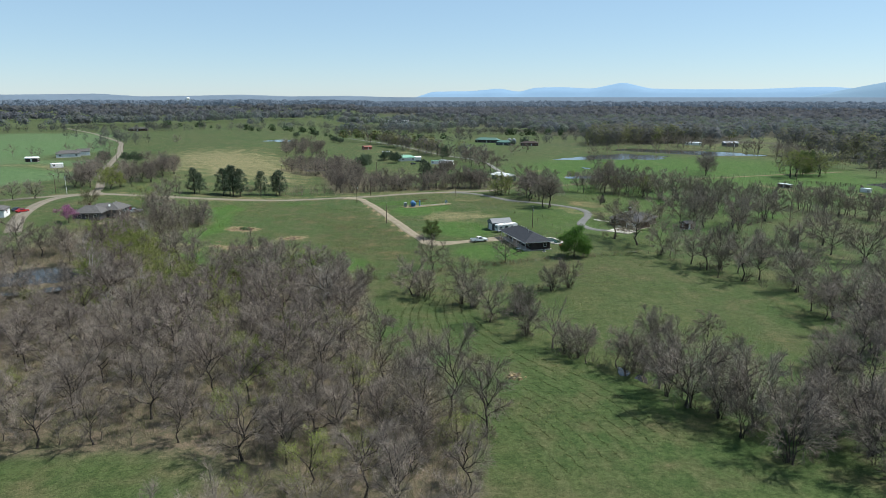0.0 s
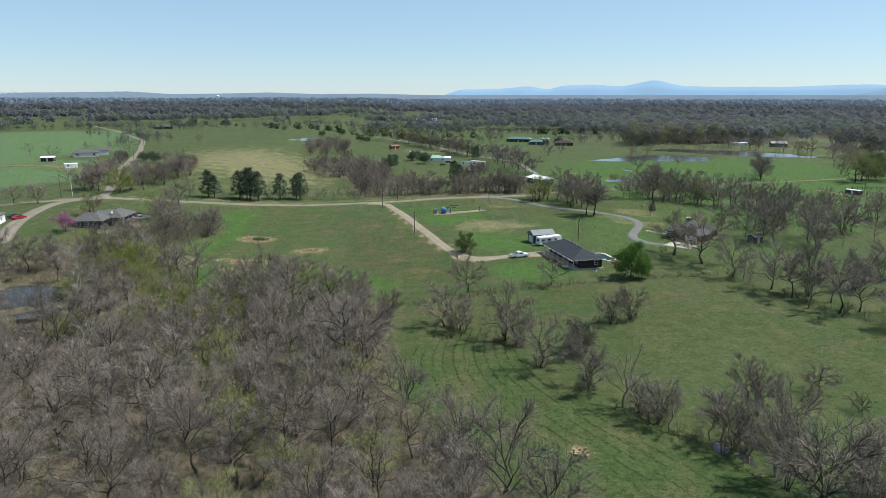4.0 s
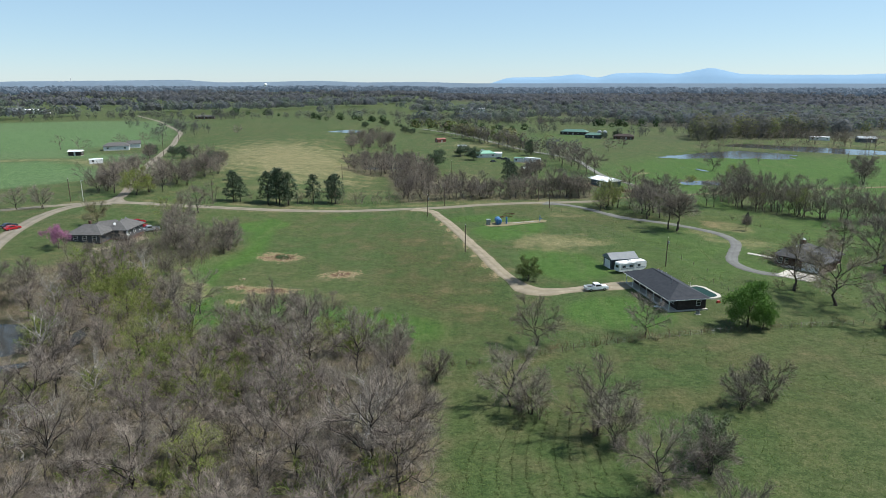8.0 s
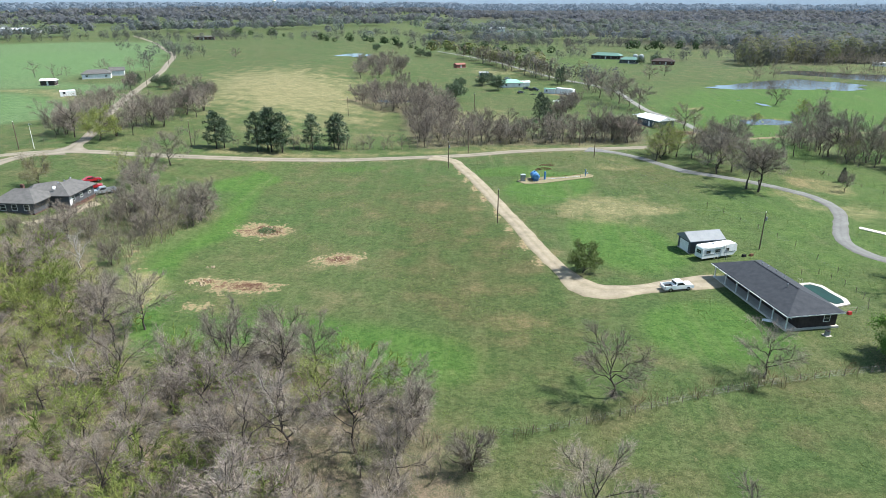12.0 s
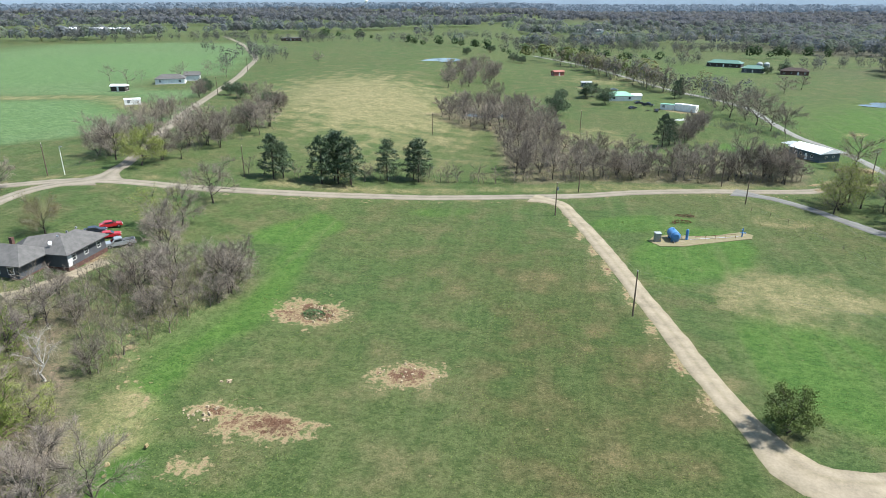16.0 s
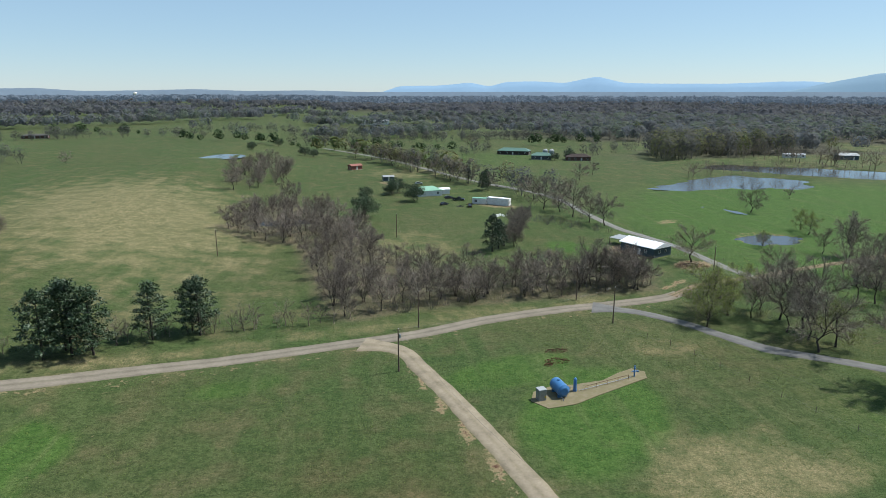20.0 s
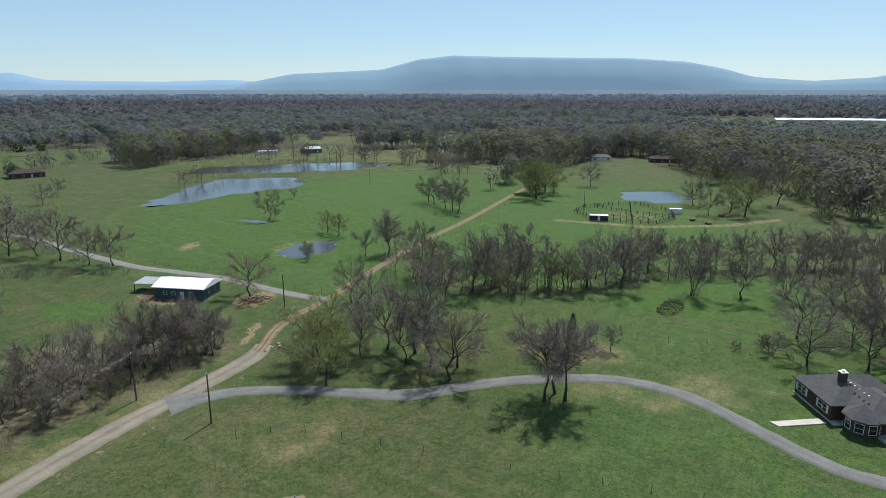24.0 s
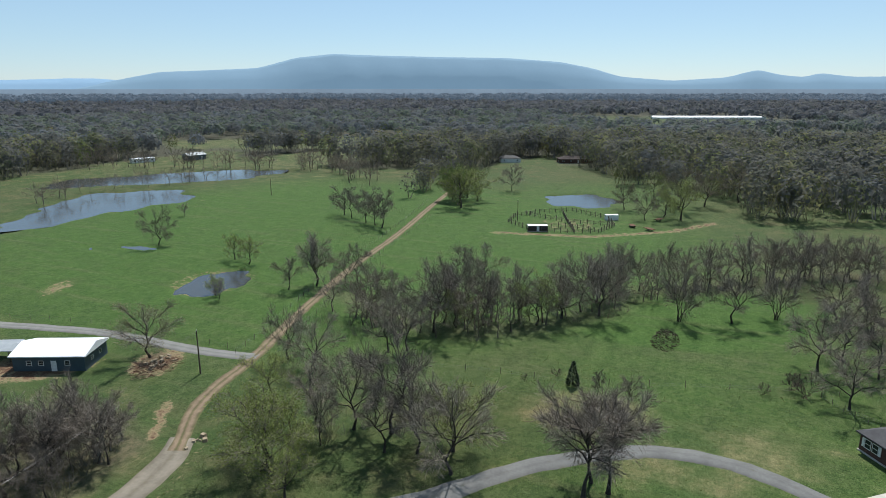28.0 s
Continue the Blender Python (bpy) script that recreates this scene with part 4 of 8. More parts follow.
def cedar_kind(seed, h=5.0, wide=1.3):
    r, wood, v, t = random.Random(seed), Shape(), [], []
    wood.tube((0, 0, -0.2), (0, 0, h * 0.9), 0.12, 0.02, 6, False)
    for k in range(1100):
        z = h * (0.03 + 0.97 * r.random() ** 1.3)
        rad = wide * (1 - (z / h) ** 1.4) * (0.75 + 0.3 * r.random()) + 0.05
        a = r.uniform(0, 6.283)
        o = Vector((math.cos(a) * rad, math.sin(a) * rad, z))
        g = Vector((math.cos(a) * 0.5 + r.gauss(0, 0.3), math.sin(a) * 0.5 + r.gauss(0, 0.3), r.uniform(0.1, 0.9))).normalized() * r.uniform(0.25, 0.5)
        w = g.cross(Vector((r.gauss(0, 1), r.gauss(0, 1), r.gauss(0, 1)))).normalized() * 0.1
        i = len(v)
        v += [o - w, o + w, o + g]
        t.append((i, i + 1, i + 2))
    return h, [("trunk", wood.mesh("trunk", BARK, True)), ("foliage", big_mesh("foliage", v, t, CEDAR))]


PINE = [pine_kind(61), pine_kind(62)]
CEDARS = [cedar_kind(63)]
trng = random.Random(7)
LABELS = {
    "oak_tree": "bare spreading grey-brown tree with fine twigs", "slender_tree": "bare slender grey-brown tree with upright limbs",
    "multi_stem_tree": "bare many-stemmed grey tree", "pale_tree": "bare gnarled tree with pale flaking bark", "scrub_bush": "leafless reddish-brown scrub bush", "budding_tree": "tree with opening yellow-green spring buds",
    "catkin_tree": "tree hazed with tan spring catkins", "leafy_tree": "round bright green tree in full leaf", "leafy_bush": "dense dark green shrub",
    "redbud_tree": "small tree covered in magenta blossom", "pine_tree": "dark green pine with open whorled crown", "cedar_tree": "dark green conical cedar"}


def plant(name, kinds, x, y, h, group="", wide=None, label=""):
    base, ms = kinds[trng.randrange(len(kinds))]
    if inside(x, y, FIELD_SE):
        return None
    k = h / base
    w = (wide or trng.uniform(0.88, 1.15)) * k
    z = zat(x, y)
    ob = thing(name, Matrix.LocRotScale((x, y, z), Euler((0, 0, trng.uniform(0, 6.28))), (w, w, k)), label or LABELS[name], "bush" if "bush" in name else "tree", group)
    for pn, me in ms:
        c = new(pn, me)
        c.parent = ob
    return ob


def scatter(poly, gap, seed, keep=None):
    r = random.Random(seed)
    xs, ys = [p[0] for p in poly], [p[1] for p in poly]
    out = []
    for _ in range(6000):
        x, y = r.uniform(min(xs), max(xs)), r.uniform(min(ys), max(ys))
        if inside(x, y, poly) and (keep is None or keep(x, y)) and all((x - a) ** 2 + (y - b) ** 2 > gap * gap for a, b in out):
            out.append((x, y))
    return out


def along(pts, gap, spread, seed):
    r, out = random.Random(seed), []
    line = smooth_line(pts, 1.0)
    d, want = 0.0, 0.0
    for a, b in zip(line, line[1:]):
        d += (b - a).length
        if d >= want:
            out.append((a.x + r.gauss(0, spread), a.y + r.gauss(0, spread)))
            want = d + gap * r.uniform(0.6, 1.4)
    return out


# trees that stand apart in the south pasture and along its hedge
for x, y, h in ((17, 152.5, 10), (29, 144, 12), (33.5, 130.5, 10.5), (19, 87, 15.8), (14, 80, 12.5), (87, 84, 12.7), (110, 116, 14),
                (-3.3, 132.8, 14.8), (15.5, 96, 12.7), (-1.3, 82.8, 11.2), (24.6, 176.5, 10.7), (47.5, 182, 9), (99.3, 187, 12.5),
                (103.5, 175.2, 13.3), (104.6, 168, 13), (108.5, 156, 14.5), (142.6, 184, 11.6), (-3, 175, 7)):
    plant("oak_tree", SPREADING, x, y, h, "bare trees in the pasture")
plant("slender_tree", SLENDER, 24, 82, 13.5, "bare trees in the pasture", wide=1.1)
for x, y, h in ((58.8, 88, 13.5), (57, 92, 11), (65, 71, 12.5), (39.7, 121.3, 9), (53.7, 152, 7.5), (59, 155, 8.7), (41.9, 134.8, 7.6), (45.2, 112.5, 6.5), (49.5, 112, 6), (47, 109, 7.5), (55, 101.7, 9), (61.8, 83.8, 11.5),
                (65.9, 81, 12.5), (109, 168.7, 13.8), (14.5, 104, 6), (5, 161, 6.7), (-1.4, 171, 5.2), (20, 150, 8), (31, 141, 9), (62, 78, 9), (70, 76, 9), (76, 80, 10), (82, 78, 9)):
    plant("multi_stem_tree", CLUMP, x, y, h, "bare trees in the pasture")
for x, y in ((17, 152.5), (29, 144), (33.5, 130.5), (19, 87), (24, 82), (58.8, 88), (65, 71), (87, 84), (39.7, 121.3), (53.7, 152), (59, 155), (41.9, 134.8), (45.2, 112.5), (47, 109), (55, 101.7), (61.8, 83.8), (65.9, 81), (14.5, 104), (5, 161), (20, 150),
             (31, 141), (96, 209), (99.3, 187), (104.6, 168), (108.5, 156)):
    for _ in range(2):
        plant("scrub_bush", SCRUB, x + trng.gauss(0, 1.3), y + trng.gauss(0, 1.3), trng.uniform(1.8, 3.2), "brush at the feet of pasture trees", label="low dark leafless brush round a tree's foot")
plant("leafy_bush", DARKBUSH, 90.4, 135.5, 6.7)
plant("leafy_bush", DARKBUSH, 43, 138, 6.5)
plant("leafy_tree", LEAFY, 71, 188, 9.4, wide=1.0)
plant("leafy_tree", LEAFY, 73.5, 186.5, 5.4)
for x, y, h in ((96, 209, 14.5), (97.6, 201, 15)):
    plant("catkin_tree", CATKIN, x, y, h, "bare trees in the pasture", wide=1.35)
plant("leafy_tree", OLIVE_LEAFY, 28, 219, 6.4, wide=0.95, label="round olive-green tree beside the gravel driveway")
plant("redbud_tree", REDBUD, -99, 224, 6.3, wide=1.15)
plant("budding_tree", YELLOWING, -116, 303, 10.5, wide=1.25, label="broad yellow-green tree in fresh leaf at the junction")
plant("catkin_tree", TAN_LEAFY, -102.5, 251, 7.7, wide=1.0)
plant("budding_tree", BUDDING, -85, 263, 9.5, wide=1.2)
plant("oak_tree", SPREADING, -83, 282, 11, wide=1.15)
for x, y, h in ((-81, 257, 9), (-81.4, 265.9, 10.6), (-58.5, 242, 10.5), (-59.8, 248, 9), (-64.2, 234, 10.5), (-76, 252, 9), (-70, 244, 8.5), (-72, 236, 9), (-48, 191, 10.5), (-51.5, 188, 10),
                (-56, 193, 9), (-127, 307, 12.5), (-135, 274, 8.4), (-143, 272, 7.8), (-135, 318, 11.5), (-130, 329, 10), (-143, 345, 10.5), (-110, 313, 9), (-107, 330, 10), (-113, 342, 9.5), (-104, 352, 9), (-138, 330, 10), (-133, 312, 11), (-121, 322, 9), (-116, 352, 9), (-148, 362, 9.5), (-152, 374, 9), (-120, 388, 9), (-116, 398, 8.5), (-172, 430, 9), (-176, 436, 8)):
    plant(*(("oak_tree", SPREADING) if trng.random() < 0.5 else ("multi_stem_tree", CLUMP)), x, y, h, "bare trees by the west houses")
for x, y, h in ((-78.9, 307.7, 12.6), (-66, 311, 13.5), (-62, 313.5, 15), (-58.5, 314.5, 13.5), (-64, 316, 14), (-50.2, 323.5, 12.3), (-41.3, 326.5, 12.9), (-43.5, 329, 11.5), (-77, 310, 10)):
    plant("pine_tree", PINE, x, y, h, "pines along the road", wide=1.1)
# trees along the paved drive
for x, y, h in ((84.4, 296.2, 13.7), (87, 302.7, 13.8), (90.4, 308.9, 16), (88.9, 314.8, 13.4), (88.4, 321.7, 11.4), (83, 317, 10.5), (85.3, 307.3, 11), (104, 333, 11), (106, 341, 11), (117.7, 325, 11), (119.8, 321.8, 12), (129.8, 323.9, 9)):
    plant(*(("oak_tree", SPREADING) if trng.random() < 0.7 else ("slender_tree", SLENDER)), x, y, h, "trees along the paved drive")
for x, y, h in ((74.3, 323.4, 13), (72.5, 320.5, 10.5), (77.5, 326, 10.5), (91.6, 333.9, 9), (89.8, 298.2, 10.5), (78.5, 320.5, 9.5), (70, 317, 8)):
    plant("budding_tree", BUDDING, x, y, h, "trees along the paved drive", wide=1.15)
for x, y, h in ((86.9, 278.4, 14.6), (89.2, 275.6, 14.0), (90.6, 278.2, 12)):
    plant("oak_tree", TALL, x, y, h, "oaks inside the drive's bend", wide=1.05)
for x, y, h in ((114.3, 277, 6.2), (116.4, 282.6, 5), (61.8, 350, 11), (59.3, 355, 10), (66.7, 345, 9.4)):
    plant("slender_tree", SLENDER, x, y, h)
plant("cedar_tree", CEDARS, 118.9, 287.5, 4.4, wide=0.95)
for x, y, h in ((128.9, 256.3, 2.4), (130.6, 250, 4.6), (133, 252, 3.5), (121, 291, 1.8), (117, 296, 1.5)):
    plant("scrub_bush", SCRUB, x, y, h)
for x, y, h in ((55.8, 350.4, 13), (62.2, 351, 11.7), (64.7, 352.8, 10.6), (67.6, 348.5, 9.1), (59.4, 353.7, 10.3), (42, 353, 10), (42.5, 347.1, 9.1), (38, 344.6, 9), (35.3, 352.5, 8.5), (31, 348.6, 8.1), (48, 352, 10), (51, 347, 9), (25, 345, 8.5),
                (18, 347, 9), (11, 345, 9.5), (4, 343, 9)):
    plant(*(("oak_tree", SPREADING) if trng.random() < 0.5 else ("multi_stem_tree", CLUMP)), x, y, h, "bare trees north of the road")
for x, y, h in ((131.5, 321.4, 15.5), (137.5, 321.6, 14), (143.9, 321.7, 14.5), (153.1, 322, 14), (161.2, 321.3, 13), (146, 306.4, 13.5), (151.9, 298, 12.6), (158.1, 295, 14.5), (157.1, 290.4, 15.5), (175.9, 289.2, 13), (181.4, 284.8, 11),
                (191.2, 278.1, 12.2), (191.6, 273.8, 11.5), (140, 313, 13), (148, 315, 12), (166, 293, 12), (184, 290, 12), (196, 268, 12.5), (203, 260, 13), (209, 252, 12), (205, 246, 12.5), (214, 244, 13), (220, 236, 12), (218, 228, 12), (134, 333, 11), (138, 340, 11)):
    plant(*(("oak_tree", SPREADING) if trng.random() < 0.6 else ("slender_tree", SLENDER)), x, y, h, "bare trees along the creek")
plant("budding_tree", BUDDING, 145, 302, 12, "bare trees along the creek")
plant("budding_tree", BUDDING, 136, 318, 9, "bare trees along the creek")
plant("leafy_tree", OLIVE_LEAFY, 290.5, 387.6, 16, wide=0.8, label="tall yellow-green tree in fresh leaf beside the lane")
# round the barn, the pond and the east pastures
plant("catkin_tree", CATKIN, 95.4, 366.9, 11.2, "trees in the east pastures", wide=1.35, label="broad low tree with tan spring buds beside the barn")
for x, y, h in ((164.9, 442.6, 13), (142.9, 369.8, 8.7), (156.3, 356.7, 10.7), (152, 358, 9), (222, 387, 14.3), (225, 392, 12), (228, 398, 14), (233, 408, 12), (238, 415, 12), (329, 371, 14),
                (143.8, 246.9, 12.7), (151.9, 242, 12.5), (133.6, 233.8, 13.6), (138.6, 223.3, 15.8), (141.6, 229.9, 14.2), (144.9, 237, 10), (150, 222, 13), (156, 232, 12), (279.5, 296.3, 12.4), (143.7, 579, 9),
                (127.6, 558, 10), (100.9, 758, 15), (207, 475, 5.6), (-184.9, 618, 8)):
    plant("oak_tree", SPREADING, x, y, h, "trees in the east pastures")
for x, y, h in ((158.4, 397, 9), (161, 405, 8.5), (133, 386, 5.7), (131, 384, 5)):
    plant("budding_tree", BUDDING, x, y, h, "trees in the east pastures", wide=1.0)
for x, y, h in ((148.7, 364.9, 15.5), (150.5, 366, 13), (128.3, 380.3, 5.5)):
    plant("slender_tree", SLENDER, x, y, h, "trees in the east pastures")
for x, y, h in ((274.3, 376, 18.5), (281, 380, 17), (293.6, 376, 15.5), (285.9, 283, 16.5), (300, 384, 15), (290, 290, 12)):
    plant("budding_tree", BUDDING, x, y, h, "greening trees beyond the pens", wide=1.2)
for x, y, h in ((66.9, 528.4, 10.8), (60.4, 552, 14.7), (52.6, 566, 15), (77.7, 464.8, 15.4), (83.5, 443.4, 16.5), (86.1, 430.8, 11.5), (90, 424.4, 12.3), (79.2, 488, 12.4), (77.4, 497, 10), (86, 470.8, 11.8),
                (82, 456, 13), (46, 585, 13), (38, 612, 14), (32, 632, 13), (24, 650, 14), (16, 668, 13), (10, 690, 12), (-2, 706, 13)):
    plant("oak_tree", SPREADING, x, y, h, "trees along the barn lane")
for x, y, h in ((-0.2, 507, 6.2), (-2.6, 457.9, 9.7), (23.3, 497.8, 8.4), (17.2, 526.7, 7.6), (14, 520, 7), (-86.7, 731, 6.4), (-70.8, 787, 7.6), (-44, 727, 7.4), (162, 675, 8), (148, 668, 6), (-36, 720, 6), (-152, 432, 7), (-119, 372, 6), (-123, 404, 7), (-183, 455, 6), (-178, 446, 6), (-162, 441, 6)):
    plant("leafy_tree", EVERGREEN, x, y, h, "round dark evergreens", wide=1.15, label="round dense dark green evergreen tree")
for x, y, h in ((37.9, 392, 12.5), (41, 396, 10), (66, 530, 11), (63, 526, 10)):
    plant("pine_tree", PINE, x, y, h, "pines by the farm")

for x, y, h in ((49.6, 406.8, 10), (56.8, 423.6, 9), (43.8, 400, 9), (53, 415, 10), (60, 432, 8), (62, 440, 8), (47, 398, 8.5), (57, 430, 9)):
    plant("multi_stem_tree", CLUMP, x, y, h, "bare trees below the farm lot")
for x, y, h in ((-114.4, 310.2, 9.5), (-136.1, 311.7, 9.2), (-116.8, 328.5, 10.5), (-112.3, 332, 11), (-124, 342.2, 10.2), (-112.2, 363, 10), (-143, 425.9, 8.5), (-109.7, 356, 10.5), (-107.1, 367, 10),
                (-117.1, 394.5, 8.5), (-128.8, 359.1, 9.6)):
    plant(*(("multi_stem_tree", CLUMP) if trng.random() < 0.6 else ("oak_tree", SPREADING)), x, y, h, "bare trees along the north road", wide=1.15)
for x, y, h in ((309, 286, 19), (322, 276, 16), (340, 262, 19), (358, 222, 17), (300, 308, 12), (372, 214, 15)):
    plant("catkin_tree", CATKIN, x, y, h, "trees at the forest's edge", wide=1.1)
for x, y, h, w in ((366, 199, 14, 1.5), (337, 300, 13, 1.1), (392, 240, 14, 1.2)):
    plant("budding_tree", BUDDING, x, y, h, "trees at the forest's edge", wide=w)
# the south-west wood
for x, y, h in ((-31.8, 137.1, 8), (-3.7, 135.3, 13.5), (-48.8, 137.8, 10), (-19, 152, 9)):
    plant("pale_tree", PALE_BARKED, x, y, h, "bare trees of the south-west wood")
wood_gap = lambda x, y: pond_field(np.array(x), np.array(y), PONDS["woods_pond"]) < -1 and not (-45 < x < -12 and 60 < y < 82) and (x + 73) ** 2 + (y - 160) ** 2 > 45
house_gap = lambda x, y: wood_gap(x, y) and (x + 96) ** 2 + (y - 215) ** 2 > 320
for i, (x, y) in enumerate(scatter(WOOD_SW, 5.8, 5, house_gap)):
    q = trng.random()
    h = trng.uniform(8.0, 12.5)
    edge = max(0.0, 1 - math.hypot(x + 62, y - 192) / 40, 0.8 - math.hypot(x + 40, y - 160) / 30)
    q, h = q + (0.9 - q) * min(1, 1.6 * edge) * (trng.random() < 0.65), h * (1 - 0.3 * edge)
    if q < 0.5:
        plant("oak_tree", SPREADING, x, y, h, "bare trees of the south-west wood")
    elif q < 0.68:
        plant("slender_tree", SLENDER, x, y, h, "bare trees of the south-west wood")
    elif q < 0.86:
        plant("multi_stem_tree", CLUMP, x, y, h * 0.85, "bare trees of the south-west wood")
    elif q < 0.89:
        plant("pale_tree", PALE_BARKED, x, y, h, "bare trees of the south-west wood")
    elif q < 0.965:
        plant("budding_tree", BUDDING, x, y, h * 0.75, "bare trees of the south-west wood")
    else:
        plant("catkin_tree", CATKIN, x, y, h, "bare trees of the south-west wood")
for x, y in scatter(THICKET_W, 9.5, 6):
    plant("multi_stem_tree", CLUMP, x, y, trng.uniform(4, 6.5), "bare thicket beside the west house")


# ---------- joined woods: brush, belts and far forest ----------
def low_tree(seed, h, spread, leaders, subs, twigs, width, side=1, **kw):
    """A light bare tree for joined groves, as vertex and triangle arrays."""
    return Tree(seed, h, h * spread, leaders=leaders, subs=subs, twigs=twigs, side=side, twig_w=width, sides=3, twig_len=kw.pop("twig_len", 0.17 * h), **kw).arrays()


def bush(seed, h, wide, count, width):
    """A low tangle of stems that fan out from the ground and fork into finer ones."""
    r, v = random.Random(seed), []
    rnd = lambda k: Vector((r.gauss(0, k), r.gauss(0, k), r.gauss(0, k)))

    def sliver(o, e, w):
        s = (e - o).cross(rnd(1)).normalized() * w
        v.extend([tuple(o - s), tuple(o + s), tuple(e)])

    for _ in range(count // 6):
        a, q = r.uniform(0, 6.283), math.sqrt(r.random())
        o = Vector((math.cos(a), math.sin(a), 0)) * q * wide * 0.35 - Vector((0, 0, 0.1))
        e = Vector((math.cos(a) * q * wide, math.sin(a) * q * wide, h * (1 - 0.5 * q * q) * r.uniform(0.7, 1.0))) + rnd(0.1 * h)
        sliver(o, e, width * 1.2)
        for _ in range(5):
            p = o.lerp(e, r.uniform(0.25, 0.95))
            sliver(p, p + ((e - o).normalized() + rnd(0.5)).normalized() * h * r.uniform(0.15, 0.38), width * 0.8)
    return np.array(v), np.arange(len(v)).reshape(-1, 3)


def grove(name, spots, kinds, material, label, category="trees", seed=3, hlo=0.8, hhi=1.2):
    r = np.random.RandomState(seed)
    vs, ts, k, tones = [], [], 0, []
    sp = np.array(spots, float)
    sp = sp[~inside(sp[:, 0], sp[:, 1], FIELD_SE)] if name != "hay_stubble" else sp
    zz = land(sp[:, 0], sp[:, 1])
    for i, p in enumerate(sp):
        v, t = kinds[r.randint(len(kinds))]
        a, s = r.uniform(0, 6.283), r.uniform(hlo, hhi) * (p[2] if len(p) > 2 else 1)
        c, d = math.cos(a) * s, math.sin(a) * s
        w = np.empty_like(v)
        w[:, 0], w[:, 1], w[:, 2] = v[:, 0] * c - v[:, 1] * d + p[0], v[:, 0] * d + v[:, 1] * c + p[1], v[:, 2] * s + zz[i]
        vs.append(w)
        ts.append(t + k)
        tones.append(np.full(len(v), r.uniform(), np.float32))
        k += len(v)
    me = big_mesh(name, np.concatenate(vs), np.concatenate(ts), material)
    me.attributes.new("tone", "FLOAT", "POINT").data.foreach_set("value", np.concatenate(tones))
    return single(name, me, None, label, category, "stuff")


TWIG_MIX = island_mat("mixed_bare_twigs", [(0.237, 0.204, 0.167), (0.148, 0.127, 0.104), (0.200, 0.170, 0.136), (0.111, 0.095, 0.077), (0.192, 0.167, 0.122)])
TWIG_DUSK = island_mat("grey_bare_twigs", [(0.145, 0.152, 0.150), (0.085, 0.090, 0.089), (0.123, 0.124, 0.114), (0.128, 0.124, 0.082), (0.171, 0.171, 0.082), (0.128, 0.166, 0.068)], through_light=0.5)
GREEN_MIX = island_mat("greening_twigs", [(0.123, 0.148, 0.050), (0.131, 0.119, 0.062), (0.090, 0.119, 0.039), (0.148, 0.135, 0.058)])
MID_A = [low_tree(s, 10, 0.34, 6, 5, 5, 0.04, fork=0.16, base=0.1) for s in (1, 2, 3, 4)]
MID_B = [low_tree(s, 10, 0.46, 6, 5, 6, 0.042, fork=0.22, base=0.16) for s in (5, 6, 7)]
BRUSHY = [bush(s, 2.6, 1.5, 84, 0.02) for s in (8, 9, 10)]

belt = scatter(BELT_N, 3.9, 11, lambda x, y: y < 440 or y > 466)
belt += scatter([(-67, 525), (-44, 560), (-49, 640), (-69, 675), (-83, 614)], 6.5, 29)
grove("roadside_woods", belt[::2], MID_A + MID_B, TWIG_MIX, "young trees of a belt beyond the road", hlo=0.4, hhi=0.75)
dry_belt = lambda x, y: pond_field(np.array(x), np.array(y), PONDS["belt_pond"]) < -0.5
for x, y in scatter(BELT_N, 6.6, 30, dry_belt) + scatter([(-67, 525), (-44, 560), (-49, 640), (-69, 675), (-83, 614)], 9, 29):
    nm, kd = (("multi_stem_tree", CLUMP), ("slender_tree", SLENDER), ("oak_tree", SPREADING))[min(2, int(trng.random() * 3.3))]
    plant(nm, kd, x, y, trng.uniform(6, 11.5), "belt of bare trees beyond the road")
grove("roadside_saplings", along([(-58, 319), (-46, 326), (-34, 329), (-12, 331)], 1.2, 1.0, 12) + along([(-56, 318), (-90, 308)], 3, 1, 13), MID_A, TWIG_MIX, "thin bare saplings behind the pines", hlo=0.35, hhi=0.65)
mid_line = [(128, 345), (133, 328), (138, 310), (150, 298), (165, 290), (180, 284), (191, 268), (206, 252), (217, 238), (222, 220), (235, 196), (250, 170)]
grove("creek_woods", along(mid_line, 1.35, 4.5, 14), MID_A + MID_B, TWIG_MIX, "line of bare trees along a creek", hlo=0.7, hhi=1.3)
grove("creek_brush", along(mid_line, 1.6, 4.0, 15) + along([(108, 338), (122, 342), (128, 345)], 1.6, 4, 16), BRUSHY, TWIG_MIX, "low brush along a creek")
grove("roadside_brush", along([(-8, 336), (8, 340), (30, 343), (50, 345), (72, 348)], 0.9, 1.5, 81) + along([(22, 352), (45, 355), (70, 357)], 1.1, 2.0, 82) + along([(75, 321), (84, 318), (92, 316)], 1.5, 2, 83) + along([(67.9, 444), (75.5, 428.6), (84.5, 413.5)], 0.8, 2.2, 84) + along([(68, 372), (58, 384)], 1.2, 2.5, 85) + along([(-120, 310), (-112, 335), (-110, 362)], 1.5, 3.0, 86), BRUSHY, TWIG_DUSK, "dark tangled brush along the road and lane", "brush", hlo=0.7, hhi=1.5)
grove("wood_understory", scatter(WOOD_SW, 4.6, 27, house_gap) + scatter(THICKET_W, 3.2, 28), MID_A + MID_B, TWIG_MIX, "young bare trees and saplings under the wood", hlo=0.3, hhi=0.65)
